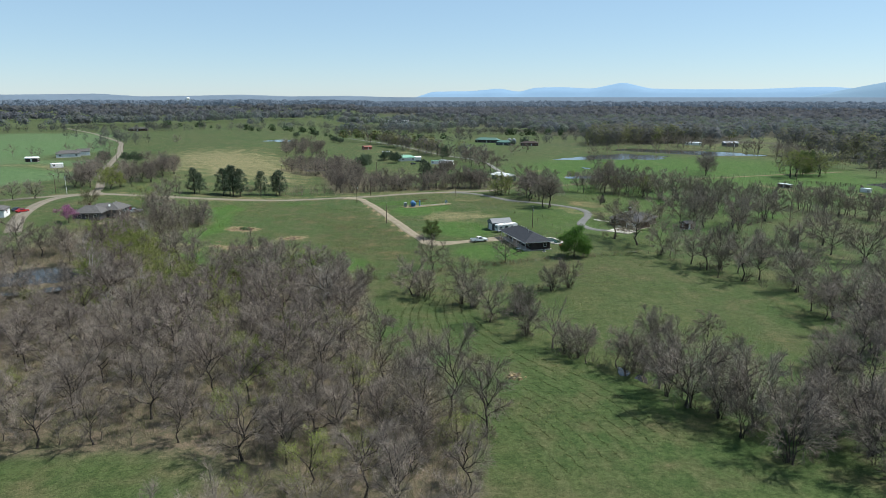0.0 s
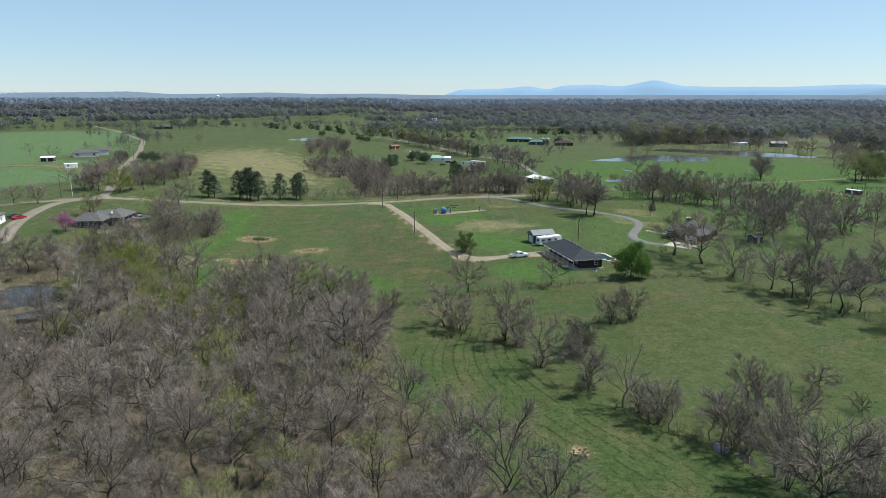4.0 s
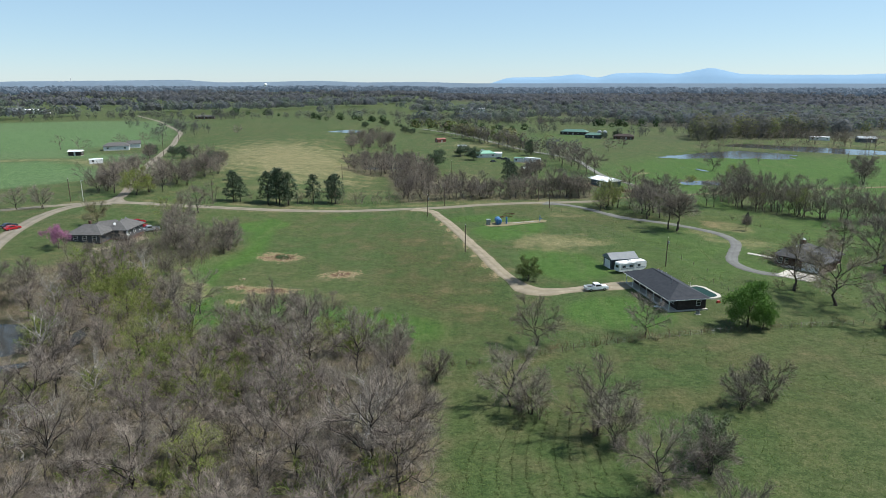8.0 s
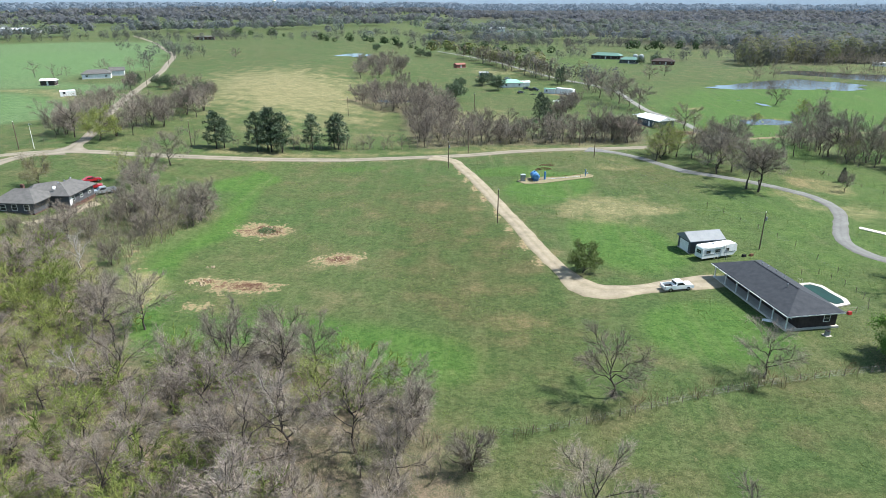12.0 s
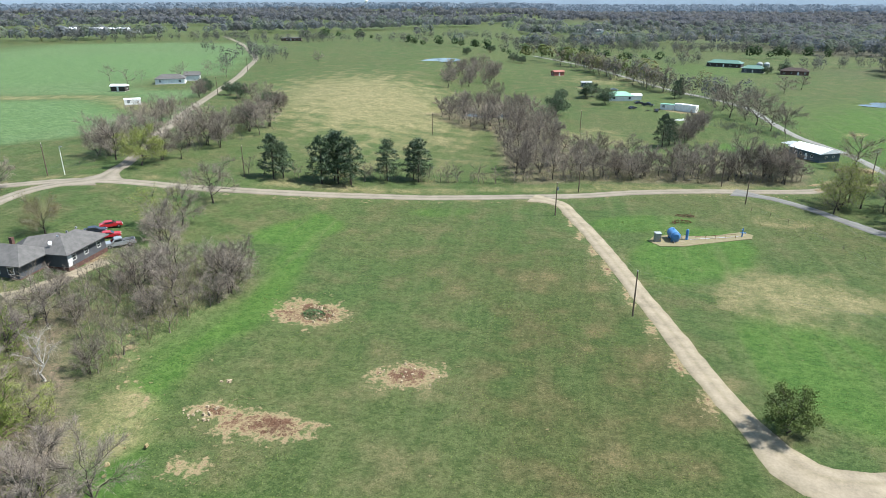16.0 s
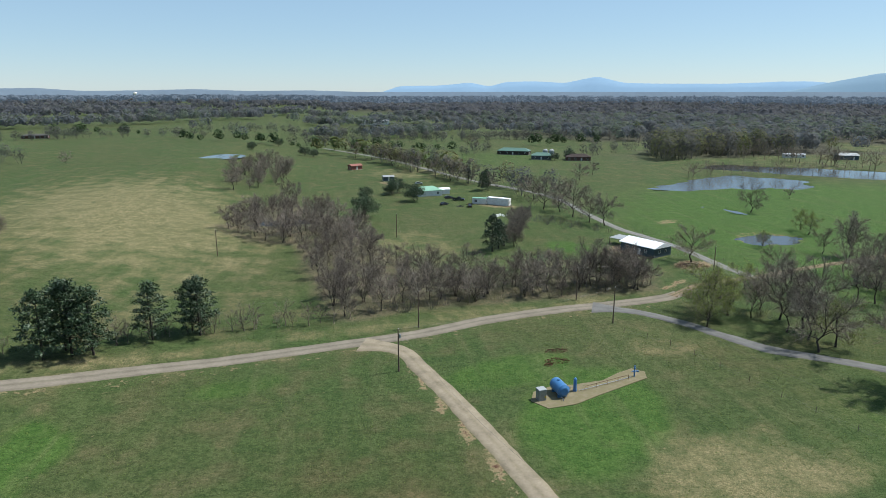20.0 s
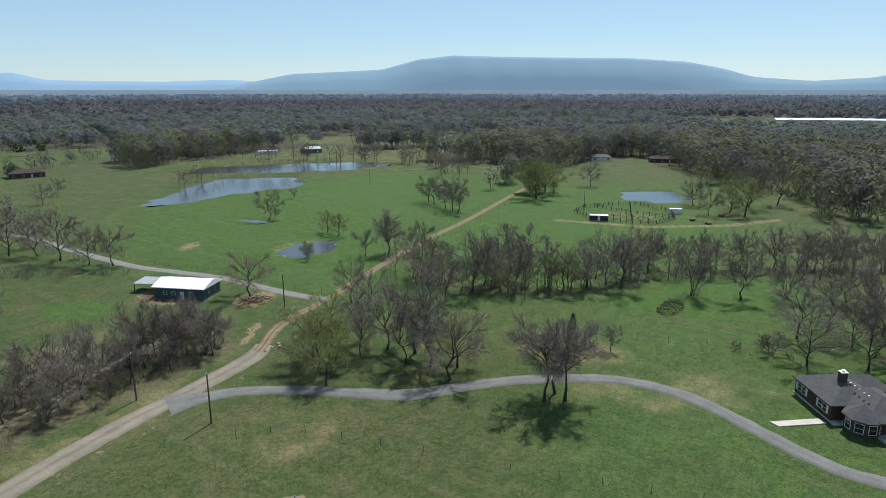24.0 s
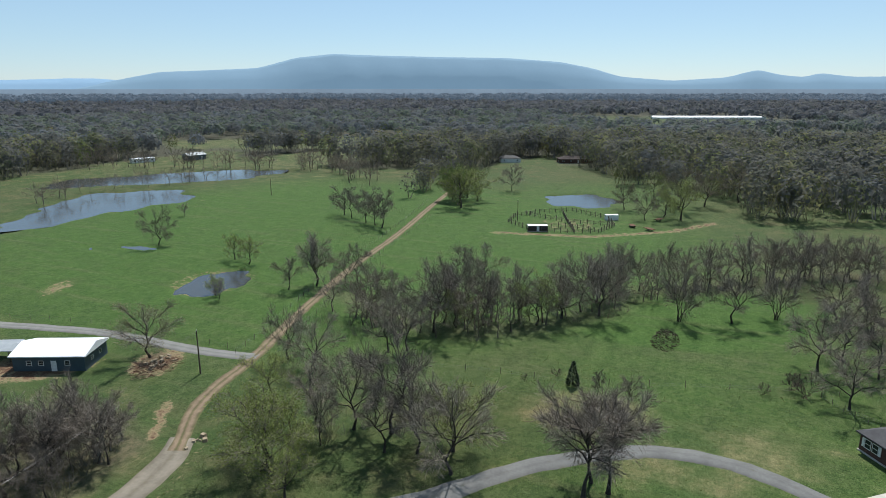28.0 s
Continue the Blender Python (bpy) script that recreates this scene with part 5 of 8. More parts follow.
grove("wood_brush", scatter(WOOD_SW, 2.1, 17, wood_gap) + scatter(THICKET_W, 1.8, 18), BRUSHY, island_mat("red_brush_twigs", [(0.246, 0.193, 0.143), (0.189, 0.152, 0.112), (0.156, 0.164, 0.069), (0.254, 0.213, 0.154), (0.197, 0.172, 0.127)]), "low bare brush under the trees", "brush")
grove("fence_brush", along([(-8, 164), (-1, 165.6), (15, 168.6), (29, 174), (43, 179), (59, 183.4), (77, 187), (95, 190)], 0.6, 0.7, 19), BRUSHY, island_mat("fence_brush_twigs", [(0.180, 0.131, 0.077), (0.123, 0.090, 0.054), (0.082, 0.098, 0.039), (0.205, 0.164, 0.100)]), "brown brush along a fence line", "brush", hlo=0.4, hhi=1.0)
grove("drive_brush", along([(96, 340), (104, 330), (98, 318), (92, 305)], 2.0, 3.0, 20), BRUSHY, TWIG_MIX, "low brush under the drive trees", "brush")
hedge = along([(42, 112), (50, 106), (56, 99), (60, 88), (68, 80), (80, 78), (95, 80), (110, 82)], 2.2, 1.8, 21) + along([(100, 186), (106, 170), (110, 155), (118, 140), (125, 122), (130, 100)], 2.4, 3.0, 22)
grove("hedge_woods", hedge, MID_A + BRUSHY, TWIG_MIX, "straggling hedge of bare trees", hlo=0.6, hhi=1.2)
grove("right_woods", along([(118, 146), (131, 128), (140, 118), (155, 110)], 4, 5, 23) + along([(150, 228), (165, 222), (180, 214), (200, 206)], 4.0, 5.5, 24), MID_A + MID_B, TWIG_MIX, "bare trees round the pasture's east side", hlo=0.6, hhi=1.1)

green_spots = [(x + trng.gauss(0, 4), y + trng.gauss(0, 3.5), trng.uniform(0.7, 1.4)) for x, y in ((-79.8, 211.3), (-78, 204), (-75.5, 191.6), (-70, 196), (-62.1, 191.3), (-66, 200), (-45.7, 173.3), (-50, 178), (-41.8, 156.3), (-48.8, 157.1),
               (-34.6, 153.2), (-28, 174.3), (-27.3, 159.1), (-14.5, 176.2), (-36.8, 175.6), (-56, 184), (-20, 150), (-8, 128), (-60, 150), (-70, 170), (-30, 130), (-12, 110)) for _ in range(9)]
grove("greening_understory", green_spots, [low_tree(s, 4.6, 0.5, 6, 4, 6, 0.035, 2, fork=0.05, base=0.0, thick=0.6, twig_len=0.8) for s in (91, 92, 93)], island_mat("yellow_green_shrub_twigs", [(0.164, 0.205, 0.050), (0.123, 0.160, 0.042), (0.189, 0.217, 0.062), (0.148, 0.148, 0.066)]), "yellow-green budding shrubs among the wood", "brush")

for x, y, h in ((114, 157, 11), (126, 155, 11), (111, 131, 10), (110, 125, 9), (129.3, 243.5, 12), (134, 222.5, 13), (146.8, 212.7, 12), (153.6, 182, 12), (138.6, 183, 10), (161.3, 273, 13),
                (171.8, 252.7, 12), (165, 262, 12), (178, 240, 12), (101.4, 113.6, 10), (64.2, 137.7, 6), (64.7, 115.7, 8), (63.5, 110.6, 9), (54.5, 104.2, 9), (70, 90, 10), (84, 90, 9)):
    plant(*(("oak_tree", SPREADING) if trng.random() < 0.6 else ("multi_stem_tree", CLUMP)), x, y, h, "bare trees east of the pasture")

for x, y, h in ((79.9, 88.6, 11), (76.1, 77.3, 11), (77.9, 72.1, 12), (76.8, 66.3, 12), (81.2, 103.2, 8), (84.1, 100.3, 10), (81.4, 112.1, 6.2), (77.9, 117.3, 5.8), (100.2, 101.7, 11), (111.9, 109.6, 13), (112.5, 125.5, 11), (117, 145.2, 12), (124.9, 174.2, 11),
                (64.5, 104.6, 9), (133.9, 134.4, 13), (156.8, 171.7, 14), (159.9, 194.7, 14), (170.7, 234.4, 13), (87, 95, 10), (92, 98, 9), (106, 106, 11), (118, 116, 12), (126, 128, 12)):
    plant(*(("multi_stem_tree", CLUMP) if trng.random() < 0.7 else ("oak_tree", SPREADING)), x, y, h, "bare trees east of the pasture", wide=1.15)
    plant("scrub_bush", SCRUB, x + trng.gauss(0, 1.3), y + trng.gauss(0, 1.3), trng.uniform(2, 3.4), "brush at the feet of pasture trees", label="low dark leafless brush round a tree's foot")

# cut rows of hay stubble that follow the wood's edge
edge = [(30, 70), (26, 84), (19, 97), (12, 110), (8, 122), (8, 135), (11, 146)]
rows = []
rr = random.Random(31)
for k in range(11):
    for p in smooth_line([(x + k * 2.1 + 1.5, y + k * 0.9) for x, y in edge], 0.55):
        if rr.random() < 0.8:
            rows.append((p.x + rr.gauss(0, 0.12), p.y + rr.gauss(0, 0.12)))


def tuft(seed):
    """A small clump of coarse blades."""
    r, v = random.Random(seed), []
    for _ in range(12):
        a, q, h = r.uniform(0, 6.283), r.uniform(0, 0.3), r.uniform(0.08, 0.19)
        o = Vector((math.cos(a) * q, math.sin(a) * q, -0.03))
        w = Vector((-math.sin(a * 3), math.cos(a * 3), 0)) * 0.05
        v += [tuple(o - w), tuple(o + w), tuple(o + Vector((r.gauss(0, 0.12), r.gauss(0, 0.12), h)))]
    return np.array(v), np.arange(36).reshape(-1, 3)


STUBBLE = [tuft(s) for s in (71, 72)]
grove("hay_stubble", rows, STUBBLE, island_mat("stubble_blades", [(0.035, 0.042, 0.016), (0.05, 0.06, 0.022), (0.03, 0.035, 0.014)]), "curved rows of coarse stubble in the pasture", "grass")

# ---------- far woods, hills and mountains ----------
def puff(seed, h, wide, count, size):
    """A ragged far tree crown: loose flakes lying along a lumpy dome."""
    r = random.Random(seed)
    v, t = [], []
    lump = [r.uniform(0, 6.28) for _ in range(4)]
    for _ in range(count):
        a, z = r.uniform(0, 6.283), r.uniform(-0.75, 1.0)
        rr = math.sqrt(max(0.0, 1 - z * z)) * (1 + 0.2 * math.sin(a * 3 + lump[0]) + 0.15 * math.sin(a * 5 + z * 4 + lump[1])) * r.uniform(0.72, 1.05)
        p = Vector((math.cos(a) * rr * wide, math.sin(a) * rr * wide, h * 0.6 + z * h * 0.4 * r.uniform(0.85, 1.05)))
        nrm = Vector((math.cos(a) * rr, math.sin(a) * rr, z + 0.2 + r.gauss(0, 0.15))).normalized()
        u = nrm.orthogonal().normalized()
        w = nrm.cross(u)
        q = r.uniform(0, 6.283)
        k = len(v)
        for j in range(3):
            g = q + j * 2.094 + r.uniform(-0.5, 0.5)
            v.append(p + (u * math.cos(g) + w * math.sin(g)) * size * r.uniform(0.6, 1.5) + nrm * r.gauss(0, size * 0.2))
        t.append((k, k + 1, k + 2))
    return np.array([tuple(p) for p in v]), np.array(t)


def both(a, b):
    return np.concatenate([a[0], b[0]]), np.concatenate([a[1], b[1] + len(a[0])])


FAR_A = [both(bush(s, 13, 4.6, 30, 0.14), puff(s, 14.5, 5.2, 100, 0.72)) for s in (31, 32, 33, 40)]
FAR_B = [puff(s, 13, 6.0, 56, 1.3) for s in (34, 35, 36)]
FAR_C = [puff(s, 11, 7.0, 24, 2.5) for s in (37, 38, 39)]
def far_spots(seed, r0, r1, count, gap_noise, fov=(-75, 120)):
    r = np.random.RandomState(seed)
    az = np.radians(r.uniform(fov[0], fov[1], count))
    d = np.sqrt(r.uniform(r0 * r0, r1 * r1, count))
    x, y = d * np.sin(az), 200 + d * np.cos(az)
    nz = np.sin(x / 97 + 2) * np.cos(y / 71) + 0.6 * np.sin(x / 41 - y / 53) + 0.5 * np.sin(x / 210 + y / 170)
    east = step((x * 0.8 + y * 0.15 - 260) / 160)
    ok = ~open_field(x, y) & (nz > gap_noise - 1.9 * east) & (np.hypot(x - 0, y - 200) > 200)
    for o in PONDS.values():
        ok &= pond_field(x, y, o) < -3
    return np.stack([x, y], -1)[ok]


def sized(p, s):
    return np.concatenate([p, np.full((len(p), 1), s)], 1)


TWIG_BROWN = island_mat("brown_bare_twigs", [(0.152, 0.151, 0.136), (0.096, 0.097, 0.088), (0.130, 0.131, 0.113), (0.078, 0.080, 0.074), (0.113, 0.122, 0.088)], through_light=0.5)
TWIG_OLIVE = island_mat("olive_budding_twigs", [(0.152, 0.160, 0.088), (0.096, 0.108, 0.064), (0.143, 0.145, 0.099), (0.078, 0.092, 0.054), (0.165, 0.178, 0.078)], through_light=0.5)
# distance haze painted into the outer woods: paler, bluer twig colours
HAZED_OUTER = [island_mat("outer_" + k, c, through_light=0.5) for k, c in (("hazed_grey_twigs", [(0.168, 0.183, 0.193), (0.112, 0.124, 0.136), (0.142, 0.152, 0.151)]), ("hazed_brown_twigs", [(0.158, 0.162, 0.160), (0.112, 0.117, 0.119), (0.142, 0.148, 0.132)]), ("hazed_olive_twigs", [(0.158, 0.183, 0.137), (0.112, 0.139, 0.107), (0.168, 0.183, 0.143)]))]
near_wood, far_wood = far_spots(41, 230, 620, 8500, 0.2), far_spots(43, 600, 1300, 12500, 0.1)
for nm, sl, mt, lab in (("woodland", 0, TWIG_DUSK, "bare grey woodland beyond the pastures"), ("brown_woodland", 1, TWIG_BROWN, "bare brown woodland beyond the pastures"), ("olive_woodland", 2, TWIG_OLIVE, "woodland hazed with olive buds")):
    grove(nm, near_wood[sl::3] if sl < 2 else near_wood[2::6], FAR_A, mt, lab, hlo=0.85, hhi=1.55, seed=sl)
    grove("outer_" + nm, far_wood[sl::3], FAR_B, HAZED_OUTER[sl], lab, hlo=0.8, hhi=1.3, seed=sl + 5)
grove("grey_woodland", near_wood[5::6], FAR_A, TWIG_DUSK, "bare grey woodland beyond the pastures", hlo=0.8, hhi=1.35, seed=9)
grove("greening_woodland", far_spots(42, 230, 900, 500, 0.4), FAR_A, GREEN_MIX, "woodland trees in first spring green", hlo=0.7, hhi=1.2)
# the haze of these two materials is put into their blue-grey twig colours
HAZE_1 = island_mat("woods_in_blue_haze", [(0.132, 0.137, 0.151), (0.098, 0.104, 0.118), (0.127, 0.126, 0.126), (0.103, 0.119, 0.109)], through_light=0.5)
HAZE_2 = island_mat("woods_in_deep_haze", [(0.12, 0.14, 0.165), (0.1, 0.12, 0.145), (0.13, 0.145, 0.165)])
# blue emission added to the farthest woods in place of hazy air
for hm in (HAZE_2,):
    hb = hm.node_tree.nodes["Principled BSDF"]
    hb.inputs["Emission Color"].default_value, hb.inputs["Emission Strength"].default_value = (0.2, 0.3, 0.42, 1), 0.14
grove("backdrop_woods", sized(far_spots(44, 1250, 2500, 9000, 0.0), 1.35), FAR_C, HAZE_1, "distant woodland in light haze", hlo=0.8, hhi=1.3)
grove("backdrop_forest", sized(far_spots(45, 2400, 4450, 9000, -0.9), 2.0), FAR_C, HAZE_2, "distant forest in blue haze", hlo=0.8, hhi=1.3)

tree_rows = along([(-290, 855), (-200, 860), (-140, 850)], 6, 3, 51) + along([(-60, 820), (20, 850), (110, 880), (200, 900)], 5, 4, 52) + along([(-300, 700), (-240, 620)], 14, 8, 53) + along([(-240, 470), (-225, 520), (-250, 560)], 9, 8, 54)
tree_rows += along([(-420, 880), (-330, 830), (-250, 850)], 5, 6, 61) + along([(-60, 900), (40, 920), (140, 900), (260, 880), (330, 850)], 4, 8, 62) + along([(-160, 940), (-60, 960), (60, 1000)], 4, 9, 63) + along([(-520, 780), (-440, 820), (-380, 860)], 6, 8, 64) + along([(60, 690), (90, 720), (120, 745)], 8, 5, 65) + along([(-235, 560), (-215, 600), (-235, 640), (-270, 700), (-300, 760)], 11, 7, 66) + along([(180, 690), (210, 720), (250, 740), (300, 730)], 7, 7, 67) + along([(-152, 340), (-148, 360), (-156, 380), (-146, 350)], 5, 4, 68) + along([(-116, 335), (-118, 368), (-122, 398), (-140, 430)], 7, 3, 69)
grove("near_field_rows", [p for p in tree_rows if p[1] < 560], MID_B, TWIG_MIX, "rows of bare trees beside the fields", hlo=0.6, hhi=1.1)
grove("field_rows", [p for p in tree_rows if p[1] >= 560], FAR_A, TWIG_BROWN, "rows of bare trees between the north fields", hlo=0.45, hhi=0.85)
grove("evergreen_rows", along([(-300, 900), (-265, 915), (-235, 905)], 7, 9, 71) + along([(-160, 800), (-60, 790), (30, 770), (90, 745)], 9, 4, 72) + along([(170, 800), (240, 815)], 9, 4, 73), [puff(s, 8, 3.6, 90, 0.8) for s in (74, 75)], island_mat("far_evergreen_sprays", [(0.045, 0.07, 0.03), (0.03, 0.052, 0.024), (0.06, 0.08, 0.034)]), "rows of dark evergreens between far fields", hlo=0.6, hhi=1.5)
grove("pasture_edge_trees", along([(296, 700), (318, 645), (335, 600), (354, 560), (362, 520), (347, 482), (318, 455)], 3.6, 6, 76) + along([(330, 800), (345, 765), (322, 720)], 6, 7, 77), MID_A + MID_B, TWIG_MIX, "tall bare trees at the far pasture's edge", hlo=1.0, hhi=1.6)
grove("pond_row", along([(196, 560), (215, 567), (240, 575), (262, 560), (300, 545)], 5.5, 2.5, 55), MID_B, TWIG_MIX, "bare trees on the pond dam", hlo=0.7, hhi=1.1)
grove("lane_trees", along([(86, 500), (70, 545), (48, 600), (26, 655), (6, 705)], 6, 4, 56) + along([(300, 410), (320, 420), (345, 425)], 4, 5, 57), FAR_A, TWIG_DUSK, "bare trees along the lane", hlo=0.65, hhi=1.05)
grove("lane_green", along([(60, 580), (30, 650), (0, 720), (-30, 760)], 12, 6, 58), FAR_B, GREEN_MIX, "lane trees in first green", hlo=0.8, hhi=1.2)

# haze over the ranges is painted: blue base colours that also glow
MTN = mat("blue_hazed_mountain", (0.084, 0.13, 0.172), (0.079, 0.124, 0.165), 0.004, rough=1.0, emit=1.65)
MTN_FAR = mat("pale_hazed_far_mountain", (0.115, 0.178, 0.245), (0.105, 0.166, 0.232), 0.003, rough=1.0, emit=1.35)
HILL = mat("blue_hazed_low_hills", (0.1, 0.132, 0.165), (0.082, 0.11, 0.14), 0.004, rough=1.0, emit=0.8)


def range_of_hills(name, dist, profile, material, label, depth=260, rough=0.5, seed=1, low=0.03):
    """A mountain range all round the far distance: bearing and height angle of its crest, in degrees."""
    rng = random.Random(seed)
    az = np.arange(profile[0][0], profile[-1][0] + 0.01, 0.2)
    el = np.interp(az, [p[0] for p in profile], [p[1] for p in profile])
    el = np.convolve(np.pad(el, 2, "edge"), np.ones(5) / 5, "valid") * 0.965 - low
    sh, rows = Shape(), 6
    for i, (a, e) in enumerate(zip(az, el)):
        for j in range(rows):
            f = (0.0, 0.3, 0.6, 0.85, 1.0, 1.3)[j]
            d = dist + depth * (f - 1) * 1.0
            h = 47 + d * math.tan(radians(e)) * (0, 0.42, 0.72, 0.93, 1.0, 0.3)[j] * (1 + 0.02 * math.sin(a * 1.9 + j * 1.3) * (0 < j < 4)) + (d * 0.0003 * rng.uniform(-rough, rough) if j == 4 and e > 0.05 else 0)
            sh.v.append((d * math.sin(radians(a)), 130 + d * math.cos(radians(a)), h if j else -20))
    m = len(az)
    sh.f = [(i * rows + j, i * rows + j + 1, i * rows + rows + j + 1, i * rows + rows + j) for i in range(m - 1) for j in range(rows - 1)]
    return single(name, sh, material, label, "mountain", "structure", smooth=True)


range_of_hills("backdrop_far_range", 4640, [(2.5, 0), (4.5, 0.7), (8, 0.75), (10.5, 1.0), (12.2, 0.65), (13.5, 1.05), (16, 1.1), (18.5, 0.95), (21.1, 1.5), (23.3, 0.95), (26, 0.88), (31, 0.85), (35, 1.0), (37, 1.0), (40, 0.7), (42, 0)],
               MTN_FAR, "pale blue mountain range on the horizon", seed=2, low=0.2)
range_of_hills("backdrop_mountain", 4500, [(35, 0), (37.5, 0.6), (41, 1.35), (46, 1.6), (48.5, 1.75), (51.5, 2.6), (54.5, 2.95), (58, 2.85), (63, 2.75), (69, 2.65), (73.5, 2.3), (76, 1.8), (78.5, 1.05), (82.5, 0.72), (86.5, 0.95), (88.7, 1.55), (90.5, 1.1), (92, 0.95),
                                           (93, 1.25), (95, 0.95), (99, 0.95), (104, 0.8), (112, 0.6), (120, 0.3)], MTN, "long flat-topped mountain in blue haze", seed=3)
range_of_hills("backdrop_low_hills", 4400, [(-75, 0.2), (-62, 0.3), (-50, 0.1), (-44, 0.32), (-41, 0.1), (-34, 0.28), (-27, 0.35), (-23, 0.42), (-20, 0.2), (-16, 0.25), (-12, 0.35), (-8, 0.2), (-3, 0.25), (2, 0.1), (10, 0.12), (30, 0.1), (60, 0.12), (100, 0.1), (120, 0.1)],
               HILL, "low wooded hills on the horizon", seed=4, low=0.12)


# ---------- buildings ----------
def hip_roof(sh, L, W, z, rise, over, ridge):
    """Hip or gable roof with a soffit and fascia; ridge: its length."""
    a, b = L / 2 + over, W / 2 + over
    t = 0.18
    v = [(-a, -b, z), (a, -b, z), (a, b, z), (-a, b, z), (-a, -b, z + t), (a, -b, z + t), (a, b, z + t), (-a, b, z + t), (-ridge / 2, 0, z + rise), (ridge / 2, 0, z + rise)]
    return sh.add(v, [(3, 2, 1, 0), (0, 1, 5, 4), (1, 2, 6, 5), (2, 3, 7, 6), (3, 0, 4, 7), (4, 5, 9, 8), (6, 7, 8, 9), (5, 6, 9), (7, 4, 8)])


def window(parent, x, y, z, w, h, side, trim=None):
    """A framed window on a wall: side is the wall's outward direction, 'x', '-x', 'y' or '-y'."""
    turn = {"y": 0, "-y": math.pi, "x": -math.pi / 2, "-x": math.pi / 2}[side]
    m = Matrix.Translation((x, y, z)) @ Matrix.Rotation(turn, 4, "Z")
    ob = part("window", Shape().box(0, 0.02, 0, w, 0.06, 0.08).box(0, 0.02, h - 0.08, w, 0.06, 0.08).box(-w / 2 + 0.04, 0.02, 0.08, 0.08, 0.06, h - 0.16).box(w / 2 - 0.04, 0.02, 0.08, 0.08, 0.06, h - 0.16).box(0, 0.02, h / 2 - 0.025, w - 0.16, 0.05, 0.05), trim or TRIM, parent)
    ob.matrix_local = m
    part("pane", Shape().box(0, 0.012, 0.08, w - 0.16, 0.02, h - 0.16), GLASS, ob)
    return ob


def door(parent, x, y, z, w, h, side, material):
    turn = {"y": 0, "-y": math.pi, "x": -math.pi / 2, "-x": math.pi / 2}[side]
    ob = part("door", Shape().box(0, 0.03, 0, w, 0.06, h), material, parent)
    ob.matrix_local = Matrix.Translation((x, y, z)) @ Matrix.Rotation(turn, 4, "Z")
    part("handle", Shape().tube((w * 0.38, 0.06, h * 0.48), (w * 0.38, 0.12, h * 0.48), 0.03, 0.03, 6), CHROME, ob)
    return ob


def at(x, y, turn=0.0, z=None):
    return Matrix.Translation((x, y, zat(x, y) if z is None else z)) @ Matrix.Rotation(radians(turn), 4, "Z")


def simple_house(name, x, y, turn, L, W, wall_h, rise, wall, roof, label, category="house", ridge=None, wins=3, over=0.4, chimney=False, trim=None):
    ob = thing(name, at(x, y, turn), label, category)
    part("foundation", Shape().box(0, 0, -0.6, L + 0.1, W + 0.1, 0.75), CONCRETE, ob)
    part("wall", Shape().box(0, 0, 0.15, L, W, wall_h - 0.15), wall, ob)
    r = L if ridge is None else ridge
    part("roof", hip_roof(Shape(), L, W, wall_h, rise, over, r + (2 * over if ridge is None else 0)), roof, ob)
    if ridge is None:
        for s in (-1, 1):
            part("gable", Shape().add([(s * L / 2, -W / 2, wall_h + 0.02), (s * L / 2, W / 2, wall_h + 0.02), (s * L / 2, 0, wall_h + rise * 0.94), (s * (L / 2 - 0.1), 0, wall_h)], [(0, 1, 2), (0, 2, 3), (1, 3, 2), (0, 3, 1)]), wall, ob)
    for k in range(wins):
        u = -L / 2 + L * (k + 0.5) / wins
        if k == wins // 2:
            door(ob, u, -W / 2, 0.2, 0.95, 2.05, "-y", trim or TRIM)
        else:
            window(ob, u, -W / 2, 1.0, 1.3, 1.2, "-y")
        window(ob, u, W / 2, 1.0, 1.2, 1.2, "y")
    window(ob, L / 2, 0, 1.0, 1.1, 1.2, "x")
    window(ob, -L / 2, 0, 1.0, 1.1, 1.2, "-x")
    if chimney:
        part("chimney", Shape().box(L * 0.12, 0.4, wall_h, 0.8, 0.7, rise + 0.7).box(L * 0.12, 0.4, wall_h + rise + 0.7, 0.95, 0.85, 0.12), BRICK_RED, ob)
    return ob


